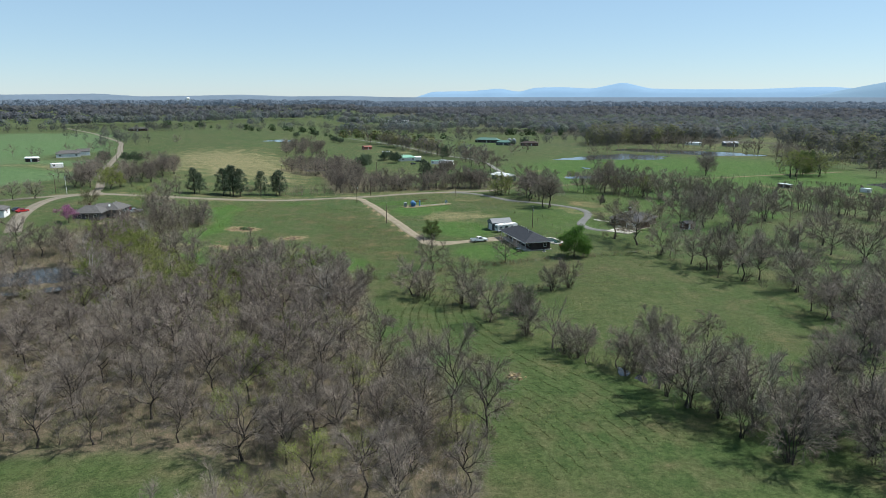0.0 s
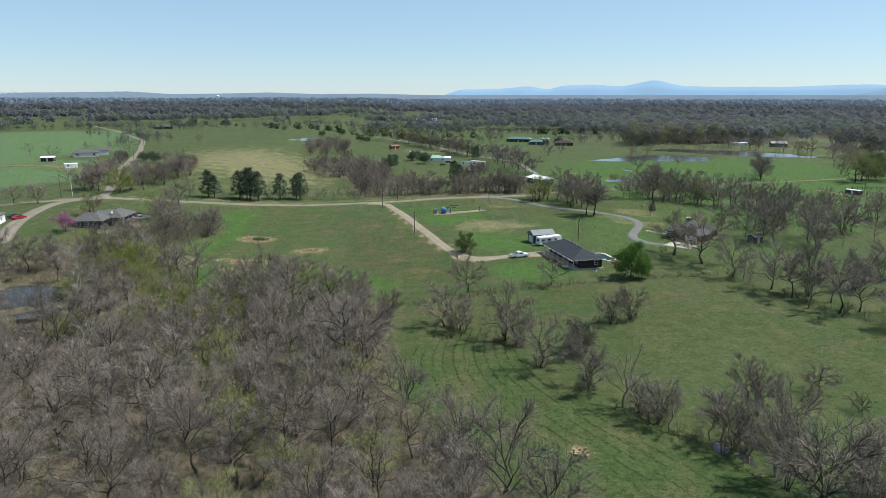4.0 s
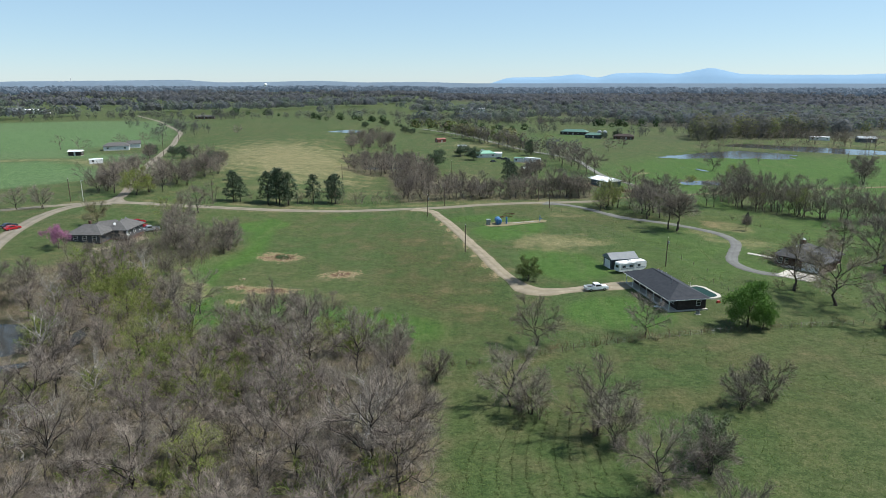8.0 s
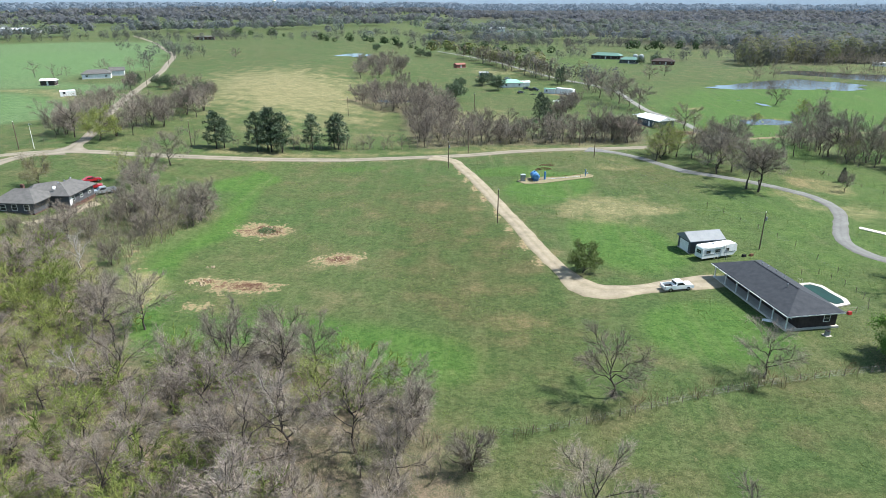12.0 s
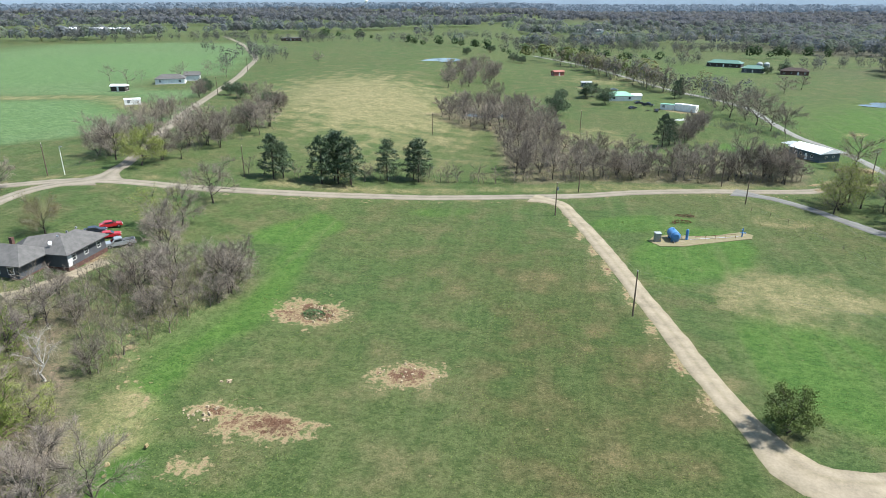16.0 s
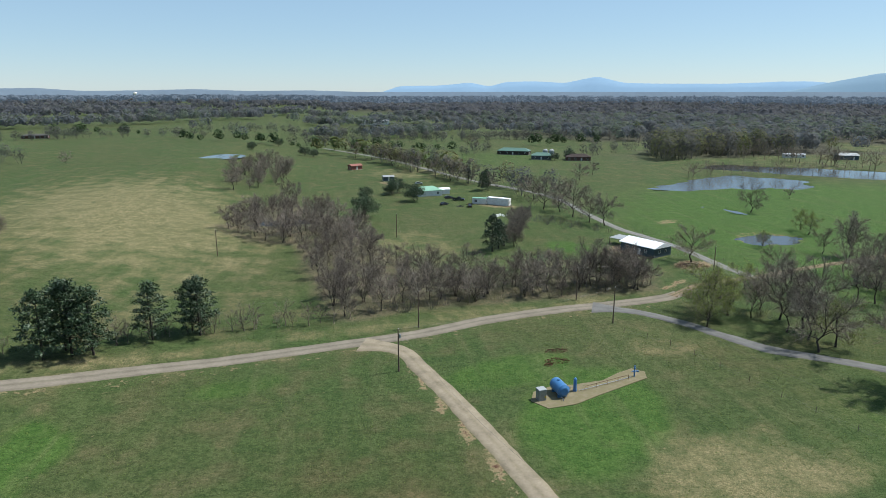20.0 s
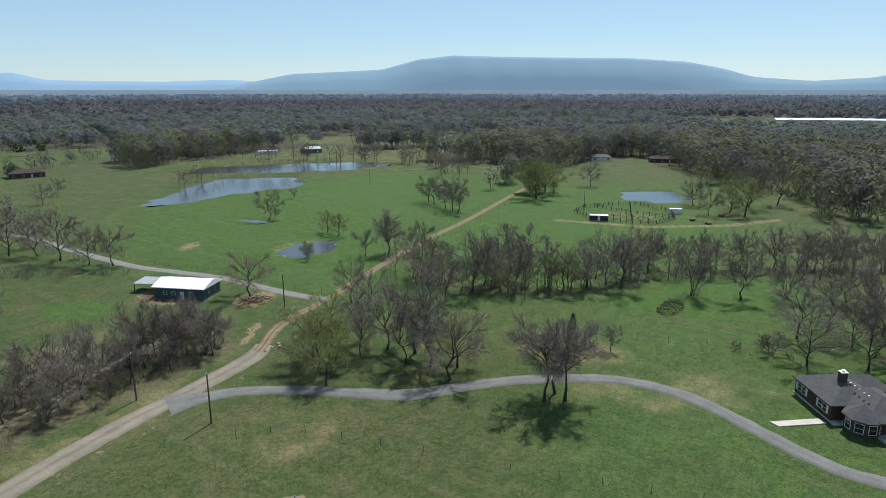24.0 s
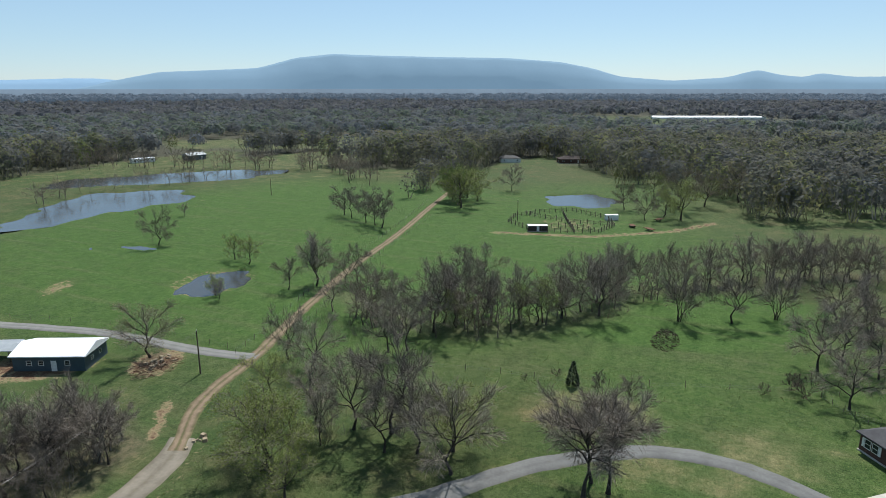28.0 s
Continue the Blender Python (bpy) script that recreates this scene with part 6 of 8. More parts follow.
def main_house():
    """Dark hip-roofed house with a full-length porch on its west side."""
    ob = thing("house", at(59.75, 207.9, 101.2, 0.1), "long dark-shingled hip-roofed house with a white-posted porch", "house")
    L, W = 22.2, 9.6
    part("foundation", Shape().box(0, 0, -0.5, L + 0.1, W + 0.1, 0.66), CONCRETE, ob)
    part("porch_floor", Shape().box(0, 4.0, 0.16, L - 0.3, 1.7, 0.06), CONCRETE, ob)
    part("wall", Shape().box(0, -0.95, 0.16, L - 0.6, W - 2.6, 2.5), BRICK_DARK, ob)
    part("roof", hip_roof(Shape(), L, W, 2.65, 2.5, 0.45, 12.6), SHINGLE, ob)
    part("ridge_cap", Shape().box(0, 0, 5.12, 12.6, 0.3, 0.06), SHINGLE, ob)
    part("gutter", Shape().box(0, W / 2 + 0.5, 2.66, L + 0.9, 0.1, 0.12), TRIM, ob, "white gutter")
    for s in (-1, 1):
        part("fascia", Shape().box(s * (L / 2 + 0.47), 0, 2.66, 0.03, W + 0.9, 0.15), TRIM, ob, "white fascia board")
    for k in range(7):
        part("porch_post", Shape().box(-L / 2 + 0.3 + k * (L - 0.6) / 6, W / 2 - 0.15, 0.2, 0.16, 0.16, 2.46), TRIM, ob, "white porch post")
    for u in (-8.5, -5.0, 3.5, 8.0):
        window(ob, u, 2.55, 1.0, 1.5, 1.3, "y")
    for u in (-1.4, 5.8):
        door(ob, u, 2.55, 0.22, 1.0, 2.05, "y", BRICK_DARK)
    window(ob, -L / 2 + 0.3, -2.6, 1.0, 1.2, 1.3, "-x")
    for u in (-7, 0, 7):
        window(ob, u, -4.6, 1.0, 1.4, 1.3, "-y")
    window(ob, L / 2 - 0.3, -1, 1.0, 1.2, 1.2, "x")
    for u, w, h in ((3.4, -0.9, 0.35), (1.0, -0.8, 0.5), (-1.5, -0.7, 0.35), (-4.6, 0.9, 0.45), (5.0, -0.8, 0.3)):
        part("roof_vent", Shape().tube((u, w, 4.4), (u, w, 4.85 + h), 0.07, 0.07, 8).tube((u, w, 4.85 + h), (u, w, 4.95 + h), 0.14, 0.1, 8), STEEL, ob, "metal roof vent")
    return ob


main_house()
ac = thing("air_conditioner", at(63.2, 195.2, 11), "round grey air-conditioning unit beside the house", "air conditioner")
part("casing", Shape().tube((0, 0, 0.08), (0, 0, 0.85), 0.42, 0.42, 14), STEEL, ac)
part("fan_guard", Shape().tube((0, 0, 0.85), (0, 0, 0.92), 0.4, 0.34, 14), RUBBER, ac)
part("pad", Shape().box(0, 0, -0.05, 1.1, 1.1, 0.13), CONCRETE, ac)

POOL_RING = [(-5.4, 1.3), (-4.9, -1.6), (-3.0, -2.4), (0, -2.3), (3.4, -2.5), (5.2, -1.2), (5.3, 1.0), (3.6, 2.2), (0.4, 1.9), (-3.4, 2.3)]
pool = thing("swimming_pool", at(70.4, 210.6, 104, 0.12), "in-ground pool with pale concrete surround behind the house", "pool")
part("deck", Shape().prism([(x * 0.95, y * 1.1) for x, y in POOL_RING], -0.3, 0.1), CONCRETE, pool)
part("water", Shape().prism([(x * 0.8, y * 0.72) for x, y in POOL_RING], -0.2, 0.115), POOL, pool)
part("ladder", Shape().tube((5.0, 0.4, 0.1), (5.0, 0.4, 0.9), 0.03, 0.03, 6).tube((5.0, 0.9, 0.1), (5.0, 0.9, 0.9), 0.03, 0.03, 6).tube((5.0, 0.4, 0.9), (5.5, 0.4, 0.9), 0.03, 0.03, 6).tube((5.0, 0.9, 0.9), (5.5, 0.9, 0.9), 0.03, 0.03, 6), CHROME, pool)

shed = simple_house("garage", 55.6, 233.2, 14, 7.6, 4.8, 2.8, 1.5, SIDING_GREY, ROOF_STEEL, "small garage with galvanised roof and white door", "garage", wins=1)
part("garage_door", Shape().box(-3.84, 0, 0.16, 0.06, 3.2, 2.2), SIDING_WHITE, shed, "white sectional garage door")


def wheel(parent, x, y, r, w=0.24, side=1):
    ob = part("wheel", Shape().tube((x, y - w / 2, r), (x, y + w / 2, r), r, r, 16), RUBBER, parent, smooth=False)
    part("rim", Shape().tube((x, y + side * w * 0.42, r), (x, y + side * w * 0.56, r), r * 0.62, r * 0.55, 12), CHROME, ob)
    return ob


def travel_trailer(x, y, turn):
    ob = thing("travel_trailer", at(x, y, turn), "white fifth-wheel camper with dark windows parked on grass", "trailer")
    part("body", Shape().profile([(-4.4, 0.55), (3.6, 0.55), (3.9, 0.9), (4.4, 1.3), (4.4, 2.7), (4.1, 3.0), (-4.1, 3.0), (-4.4, 2.75)], -1.2, 1.2, 0.08), SIDING_WHITE, ob)
    part("stripe", Shape().box(0, -1.21, 1.25, 8.0, 0.02, 0.16), STEEL, ob, "grey stripe")
    for u, w in ((-3.0, 1.1), (-0.6, 1.3), (1.9, 0.9)):
        window(ob, u, -1.17, 1.55, w, 0.7, "-y", STEEL)
        window(ob, u, 1.17, 1.55, w, 0.7, "y", STEEL)
    window(ob, -4.4, 0, 1.5, 1.4, 0.8, "-x", STEEL)
    door(ob, 0.6, -1.18, 0.7, 0.7, 1.9, "-y", SIDING_WHITE)
    part("roof_unit", Shape().box(-0.5, 0, 2.98, 1.0, 0.8, 0.3, taper=0.8).box(2.4, 0, 2.98, 0.4, 0.4, 0.15), TRIM, ob)
    part("awning", Shape().tube((-3.6, -1.25, 2.8), (1.5, -1.25, 2.8), 0.08, 0.08, 8), TRIM, ob)
    part("ladder", Shape().tube((0.9, -1.9, 0), (0.9, -1.28, 3.1), 0.03, 0.03, 5).tube((1.3, -1.9, 0), (1.3, -1.28, 3.1), 0.03, 0.03, 5), STEEL, ob)
    for u in (-1.2, -0.3):
        for s in (-1, 1):
            wheel(ob, u, s * 1.05, 0.36, 0.22, s)
    part("hitch", Shape().box(4.6, 0, 0.5, 1.0, 0.3, 0.15).tube((4.0, 0, 0), (4.0, 0, 0.7), 0.05, 0.05, 6), STEEL, ob)
    return ob


travel_trailer(57.3, 228.6, 22)


def pickup(x, y, turn, paint, label):
    ob = thing("pickup_truck", at(x, y, turn), label, "truck")
    part("body", Shape().profile([(-2.9, 0.5), (2.85, 0.45), (2.95, 0.75), (2.85, 1.1), (1.5, 1.2), (-0.7, 1.2), (-0.75, 0.8), (-2.75, 0.8), (-2.8, 1.2), (-2.95, 1.15)], -0.98, 0.98, 0.05), paint, ob)
    for s in (-1, 1):
        part("bed_side", Shape().box(-1.8, s * 0.93, 0.7, 2.2, 0.1, 0.55), paint, ob)
        part("side_window", Shape().profile([(-0.5, 1.24), (1.15, 1.24), (0.6, 1.68), (-0.45, 1.7)], s * 0.9 - 0.02, s * 0.9 + 0.02), GLASS, ob)
        part("headlight", Shape().box(2.88, s * 0.72, 0.82, 0.12, 0.35, 0.2), LAMP_CLEAR, ob)
        part("tail_light", Shape().box(-2.93, s * 0.88, 0.8, 0.06, 0.16, 0.35), LAMP_RED, ob)
        part("mirror", Shape().box(1.0, s * 1.08, 1.25, 0.12, 0.2, 0.22), paint, ob)
    part("bed_floor", Shape().box(-1.8, 0, 0.72, 2.1, 1.75, 0.1), RUBBER, ob, "dark truck bed")
    part("cab", Shape().profile([(-0.68, 1.15), (1.45, 1.15), (0.75, 1.82), (0.5, 1.88), (-0.4, 1.88), (-0.62, 1.8)], -0.9, 0.9, 0.12), paint, ob)
    part("windscreen", Shape().add([(1.44, -0.78, 1.2), (1.44, 0.78, 1.2), (0.82, 0.7, 1.79), (0.82, -0.7, 1.79)], [(0, 1, 2, 3)]), GLASS, ob)
    part("rear_window", Shape().box(-0.68, 0, 1.3, 0.03, 1.4, 0.42), GLASS, ob)
    part("bumper", Shape().box(2.95, 0, 0.45, 0.15, 1.9, 0.25).box(-2.98, 0, 0.48, 0.14, 1.9, 0.2), CHROME, ob)
    for u in (-1.75, 1.85):
        for s in (-1, 1):
            wheel(ob, u, s * 0.86, 0.4, 0.26, s)
    return ob


def car(x, y, turn, paint, label, tall=1.45, length=4.4):
    ob = thing("car", at(x, y, turn), label, "car")
    h = length / 2
    part("body", Shape().profile([(-h, 0.4), (h - 0.1, 0.35), (h, 0.6), (h - 0.15, 0.85), (h * 0.45, 0.98), (-h * 0.85, 1.0), (-h, 0.85)], -0.88, 0.88, 0.06), paint, ob)
    part("cabin", Shape().profile([(-h * 0.8, 0.96), (h * 0.45, 0.95), (h * 0.12, tall - 0.05), (-h * 0.1, tall), (-h * 0.5, tall - 0.03)], -0.8, 0.8, 0.14), paint, ob)
    for s in (-1, 1):
        part("side_window", Shape().profile([(-h * 0.66, 1.02), (h * 0.32, 1.02), (h * 0.08, tall - 0.12), (-h * 0.46, tall - 0.12)], s * 0.79 - 0.03, s * 0.79 + 0.03), GLASS, ob)
        part("headlight", Shape().box(h - 0.05, s * 0.62, 0.62, 0.1, 0.32, 0.16), LAMP_CLEAR, ob)
        part("tail_light", Shape().box(-h + 0.02, s * 0.66, 0.7, 0.08, 0.26, 0.18), LAMP_RED, ob)
    part("windscreen", Shape().add([(h * 0.44, -0.7, 1.0), (h * 0.44, 0.7, 1.0), (h * 0.15, 0.62, tall - 0.06), (h * 0.15, -0.62, tall - 0.06)], [(0, 1, 2, 3)]), GLASS, ob)
    for u in (-h * 0.6, h * 0.62):
        for s in (-1, 1):
            wheel(ob, u, s * 0.78, 0.32, 0.2, s)
    return ob


pickup(44.2, 211.9, 14, CAR_WHITE, "white crew-cab pickup truck on the gravel drive")


# ---------- the brick house inside the paved drive ----------
def brick_house():
    ob = thing("house", at(107.3, 238.5, -54.1, 0.05), "low brick ranch house with slate-grey hip roofs and a bay", "house")
    part("foundation", Shape().box(4.8, 4.2, -0.4, 9.2, 11.8, 0.5).box(10, -2.4, -0.4, 10.8, 9.2, 0.5).box(9, 7.4, -0.4, 8, 6, 0.5), CONCRETE, ob)
    part("wall", Shape().box(4.8, 4.9, 0.1, 8.8, 10.2, 2.5).box(9.2, 7.4, 0.1, 7.4, 5.4, 2.5).box(7.6, -0.6, 0.1, 8.2, 8.2, 2.5).box(12.5, -2.2, 0.1, 5.4, 9.0, 2.5), BRICK_RED, ob)
    for cx, cy, L, W, turn, ridge, rise in ((4.8, 4.9, 10.4, 9.0, 90, 2.6, 2.45), (9.4, 7.4, 7.6, 5.8, 0, 3.0, 1.75), (7.0, -0.2, 10.0, 8.4, 90, 3.0, 2.45), (9.8, -2.2, 10.8, 7.4, 0, 5.4, 2.2), (12.5, -2.2, 9.4, 5.8, 90, 3.8, 2.0)):
        r = part("roof", hip_roof(Shape(), L, W, 2.6, rise, 0.35, ridge), SHINGLE_WARM, ob)
        r.matrix_local = Matrix.Translation((cx, cy, 0)) @ Matrix.Rotation(radians(turn), 4, "Z")
    ring = [(3.5 + 2.5 * math.cos(k * 0.7854 + 0.3927), -3.3 + 2.5 * math.sin(k * 0.7854 + 0.3927)) for k in range(8)]
    wide = [(3.5 + (x - 3.5) * 1.22, -3.3 + (y + 3.3) * 1.22) for x, y in ring]
    part("bay_wall", Shape().prism(ring, 0.0, 2.5), BRICK_RED, ob)
    bay = Shape().prism(wide, 2.45, 2.62)
    k = len(bay.v)
    bay.add([(x, y, 2.62) for x, y in wide] + [(3.5, -3.0, 4.35)], [(i, (i + 1) % 8, 8) for i in range(8)])
    part("bay_roof", bay, SHINGLE_WARM, ob)
    for i in range(8):
        a, b = Vector((*ring[i], 0)), Vector((*ring[(i + 1) % 8], 0))
        mid, d = (a + b) / 2, (b - a).normalized()
        if mid.y < -3.2:
            w = part("window", Shape().box(0, 0, 0.55, 1.25, 0.08, 0.09).box(0, 0, 2.05, 1.25, 0.08, 0.09).box(-0.6, 0, 0.6, 0.09, 0.08, 1.5).box(0.6, 0, 0.6, 0.09, 0.08, 1.5).box(0, 0, 1.3, 1.2, 0.06, 0.05), TRIM, ob)
            w.matrix_local = Matrix.Translation((mid.x + d.y * 0.03, mid.y - d.x * 0.03, 0)) @ Matrix.Rotation(math.atan2(d.y, d.x), 4, "Z")
            part("pane", Shape().box(0, 0.01, 0.62, 1.15, 0.03, 1.46), GLASS, w)
    for y in (1.4, 2.7, 7.3, 8.6):
        window(ob, 0.4, y, 0.8, 1.1, 1.4, "-x")
    for y in (0.65, 3.5, 6.5, 9.4):
        part("shutter", Shape().box(0.37, y, 0.8, 0.05, 0.35, 1.4), SIDING_WHITE, ob, "pale window shutter")
    window(ob, 9.8, -5.4, 0.9, 1.0, 1.3, "-x")
    part("garage_door", Shape().box(12.5, -6.73, 0.1, 4.6, 0.07, 2.2).box(12.5, -6.77, 0.62, 4.6, 0.03, 0.04).box(12.5, -6.77, 1.18, 4.6, 0.03, 0.04).box(12.5, -6.77, 1.74, 4.6, 0.03, 0.04), SIDING_WHITE, ob, "white garage door")
    door(ob, 1.6, -0.2, 0.15, 1.0, 2.05, "-y", BRICK_RED)
    part("chimney", Shape().box(4.5, 4.3, 3.6, 1.0, 1.0, 2.6), BRICK_RED, ob)
    part("chimney_cap", Shape().box(4.5, 4.3, 6.2, 1.15, 1.15, 0.12).tube((4.5, 4.3, 6.3), (4.5, 4.3, 6.6), 0.25, 0.3, 8), TRIM, ob, "white chimney cap")
    for u in range(5):
        part("roof_vent", Shape().box(5.0, 3.0 - u * 1.15, 4.85, 0.3, 0.3, 0.18, taper=0.7), TRIM, ob, "small white roof vent")
    return ob


brick_house()
single("footpath", Shape().prism([(100.7, 244.4), (101.6, 245.8), (107.2, 239.6), (106.2, 238.3)], -0.1, 0.1), CONCRETE, "pale concrete path to the brick house", "path", "structure")
single("driveway", Shape().prism([(104.5, 226.8), (110.2, 219.4), (104.6, 215.2), (98.6, 221.4)], -0.1, 0.16), CONCRETE, "pale concrete drive before the garage door", "driveway", "structure")
single("patio", Shape().prism([(115.4, 229.6), (118.4, 227.6), (117.2, 225.8), (114.2, 227.8)], -0.1, 0.12), CONCRETE, "small concrete patio behind the brick house", "patio", "structure")


# ---------- the grey house in the west ----------
def west_house():
    ob = thing("house", at(-93.6, 238.6, 0, zat(-92, 239)), "grey-sided house with weathered shingle hip roofs", "house")
    part("foundation", Shape().box(3.3, 4.4, -1.2, 6.6, 10.4, 1.4).box(-2.6, -2.9, -1.2, 9.2, 7.6, 1.4), BRICK_RED, ob, "red brick footing")
    part("wall", Shape().box(3.3, 4.4, 0.2, 6.4, 10.2, 2.4).box(-2.6, -2.9, 0.2, 9.0, 7.4, 2.4), SIDING_GREY, ob)
    r = part("roof", hip_roof(Shape(), 10.6, 7.0, 2.6, 2.3, 0.4, 3.9), SHINGLE_GREY, ob)
    r.matrix_local = Matrix.Translation((3.3, 4.4, 0)) @ Matrix.Rotation(radians(90), 4, "Z")
    r = part("roof", hip_roof(Shape(), 9.8, 8.0, 2.6, 2.4, 0.4, 3.4), SHINGLE_GREY, ob)
    r.matrix_local = Matrix.Translation((-2.4, -2.9, 0))
    r = part("roof", hip_roof(Shape(), 9.0, 6.4, 2.6, 2.3, 0.3, 4.6), SHINGLE_GREY, ob)
    r.matrix_local = Matrix.Translation((-0.4, 2.6, 0)) @ Matrix.Rotation(radians(40), 4, "Z")
    part("gutter", Shape().box(7.15, 4.4, 2.62, 0.1, 11.4, 0.14), TRIM, ob, "white gutter")
    for y in (1.0, 4.2, 7.6):
        window(ob, 6.5, y, 1.0, 1.1, 1.1, "x")
    door(ob, 6.5, -0.1, 0.25, 0.9, 2.0, "x", TRIM)
    for x in (-5.0, -2.4, 0.4):
        window(ob, x, -6.6, 0.9, 1.3, 1.4, "-y")
    part("chimney", Shape().box(-3.4, -1.2, 3.6, 0.6, 0.6, 1.9), BRICK_RED, ob)
    part("satellite_dish", Shape().tube((3.0, 0.4, 3.6), (3.0, 0.4, 4.3), 0.03, 0.03, 6).tube((3.0, 0.3, 4.3), (3.05, 0.1, 4.4), 0.1, 0.4, 12), TRIM, ob, "white satellite dish")
    for u in (0.6, 3.0, 5.4):
        part("roof_vent", Shape().box(2.6, u + 2, 4.6, 0.3, 0.3, 0.3), STEEL, ob)
    part("patio", Shape().box(-2.6, -7.8, -0.4, 7.0, 2.4, 0.5), GRAVEL, ob)
    return ob


west_house()
car(-93.4, 258.8, 40, CAR_RED, "bright red hatchback parked by the grey house")
car(-90.4, 254.0, 35, CAR_RED, "dark red sedan parked by the grey house", 1.42)
car(-94.2, 254.8, 30, CAR_DARK, "dark blue car beside red cars")
pickup(-86.3, 251.2, 222, CAR_SILVER, "silver pickup truck parked on grass by the grey house")
car(-123.4, 241.5, 60, CAR_RED, "red car on the side road's verge")
car(-126.5, 244.5, 60, CAR_DARK, "dark car parked on the verge")
road("road_8", [(-84, 244), (-86, 238), (-87, 232), (-90, 226)], 2.4, GRAVEL, "tan gravel strip by the grey house", 0.1, ragged=0.5, seed=8)
simple_house("house", -131, 232, 15, 13, 8, 2.7, 1.8, SIDING_WHITE, SHINGLE_GREY, "white house with pale grey roof beside the side road", ridge=6)

# ---------- the barn and the farms ----------
def barn():
    ob = thing("barn", at(86.6, 380.6, -64), "blue-sided metal barn with a bright white roof", "barn")
    part("wall", Shape().box(0, 0, -0.3, 13.2, 8.4, 3.2), SIDING_BLUE, ob)
    part("roof", hip_roof(Shape(), 13.2, 8.4, 2.9, 1.5, 0.45, 14.1), METAL_WHITE, ob)
    for s in (-1, 1):
        part("gable", Shape().add([(s * 6.6, -4.2, 2.9), (s * 6.6, 4.2, 2.9), (s * 6.6, 0, 4.3), (s * 6.45, 0, 2.9)], [(0, 1, 2), (0, 2, 3), (1, 3, 2), (0, 3, 1)]), SIDING_BLUE, ob)
        part("rib", Shape().box(s * 3.3, 0, 4.41, 0.06, 0.4, 0.05), METAL_WHITE, ob)
    for u in (-1.5, 1.5):
        window(ob, 6.6, u, 1.2, 0.9, 0.9, "x")
    for u in (-3.6, -1.4, 3.4):
        window(ob, u, -4.2, 1.1, 1.0, 1.0, "-y")
    door(ob, 0.9, -4.2, 0, 1.0, 2.05, "-y", TRIM)
    part("shed_wall", Shape().box(-8.2, 2.2, -0.2, 2.6, 4.4, 2.5), SIDING_WHITE, ob)
    part("shed_roof", hip_roof(Shape(), 3.2, 5.0, 2.3, 0.7, 0.2, 3.6), METAL_GREY, ob).matrix_local = Matrix.Translation((-8.2, 2.2, 0))
    part("lean_to_roof", Shape().add([(-15, -0.4, 2.2), (-9.6, -0.4, 2.35), (-9.6, 4.8, 2.7), (-15, 4.8, 2.6), (-15, -0.4, 2.3), (-9.6, -0.4, 2.45), (-9.6, 4.8, 2.8), (-15, 4.8, 2.7)], [(3, 2, 1, 0), (4, 5, 6, 7), (0, 1, 5, 4), (1, 2, 6, 5), (2, 3, 7, 6), (3, 0, 4, 7)]), METAL_GREY, ob)
    for x, y in ((-14.8, -0.2), (-9.8, -0.2), (-14.8, 4.6)):
        part("post", Shape().box(x, y, -0.2, 0.15, 0.15, 2.5), POST, ob)
    return ob


barn()
simple_house("house", 32, 516, 12, 12.5, 8.5, 2.7, 1.9, SIDING_WHITE, METAL_GREEN, "white farmhouse with a pale green metal roof", ridge=6)
simple_house("outbuilding", 41, 519, 12, 5, 4, 2.4, 0.9, SIDING_WHITE, METAL_WHITE, "small white outbuilding by the farmhouse", "shed", wins=1)
simple_house("mobile_home", 53.4, 486, -25, 6.5, 3, 2.6, 0.4, SIDING_WHITE, METAL_GREEN, "short white trailer with a green-blue roof", "trailer", wins=2, over=0.1)
simple_house("box_trailer", 61.6, 481.5, -38, 11, 2.7, 3.2, 0.15, SIDING_WHITE, METAL_WHITE, "long white storage trailer with rounded top", "trailer", wins=1, over=0.02)
simple_house("shed", 15.5, 573, 10, 6, 4, 2.4, 0.9, SIDING_BLUE, METAL_GREY, "small blue-grey shed by the lane", "shed", wins=1)
simple_house("shed", -3.5, 632, 30, 8, 5, 2.6, 1.2, ROOF_RED, ROOF_RED, "rust-red shed beyond the cedars", "shed", wins=1)
simple_house("house", 130, 722, -25, 26, 11, 3, 2.4, BRICK_DARK, METAL_DKGREEN, "long farmhouse with dark green roof", ridge=18, wins=5)
simple_house("house", 141, 679, -20, 15, 9, 3, 2.2, SIDING_GREY, METAL_DKGREEN, "farm building with dark green metal roof", ridge=8)
simple_house("house", 167, 668, -15, 18, 9, 2.8, 2.2, BRICK_RED, BRICK_DARK, "dark brown-roofed farmhouse among trees", ridge=9, wins=4)
for x, y in ((152, 704), (157, 703)):
    silo = thing("grain_bin", at(x, y), "small galvanised grain bin beside the farm", "silo", "grain bins")
    part("wall", Shape().tube((0, 0, -0.3), (0, 0, 4.5), 2.2, 2.2, 16), METAL_GREY, silo)
    part("roof", Shape().tube((0, 0, 4.5), (0, 0, 5.6), 2.3, 0.3, 16), METAL_GREY, silo)
for x, y, t, c, lab in ((36, 485, 40, CAR_DARK, "dark car in the farmyard grass"), (41, 503, 20, CAR_DARK, "dark truck-like car by the farmhouse"), (47, 478, 80, CAR_DARK, "derelict dark car in the farmyard"), (32, 556, 0, CAR_SILVER, "silver car by the lane")):
    car(x, y, t, c, lab)
simple_house("house", -219, 481, 25, 15, 9, 2.7, 2.2, SIDING_WHITE, SHINGLE_GREY, "grey-roofed house beside the climbing road", ridge=9)
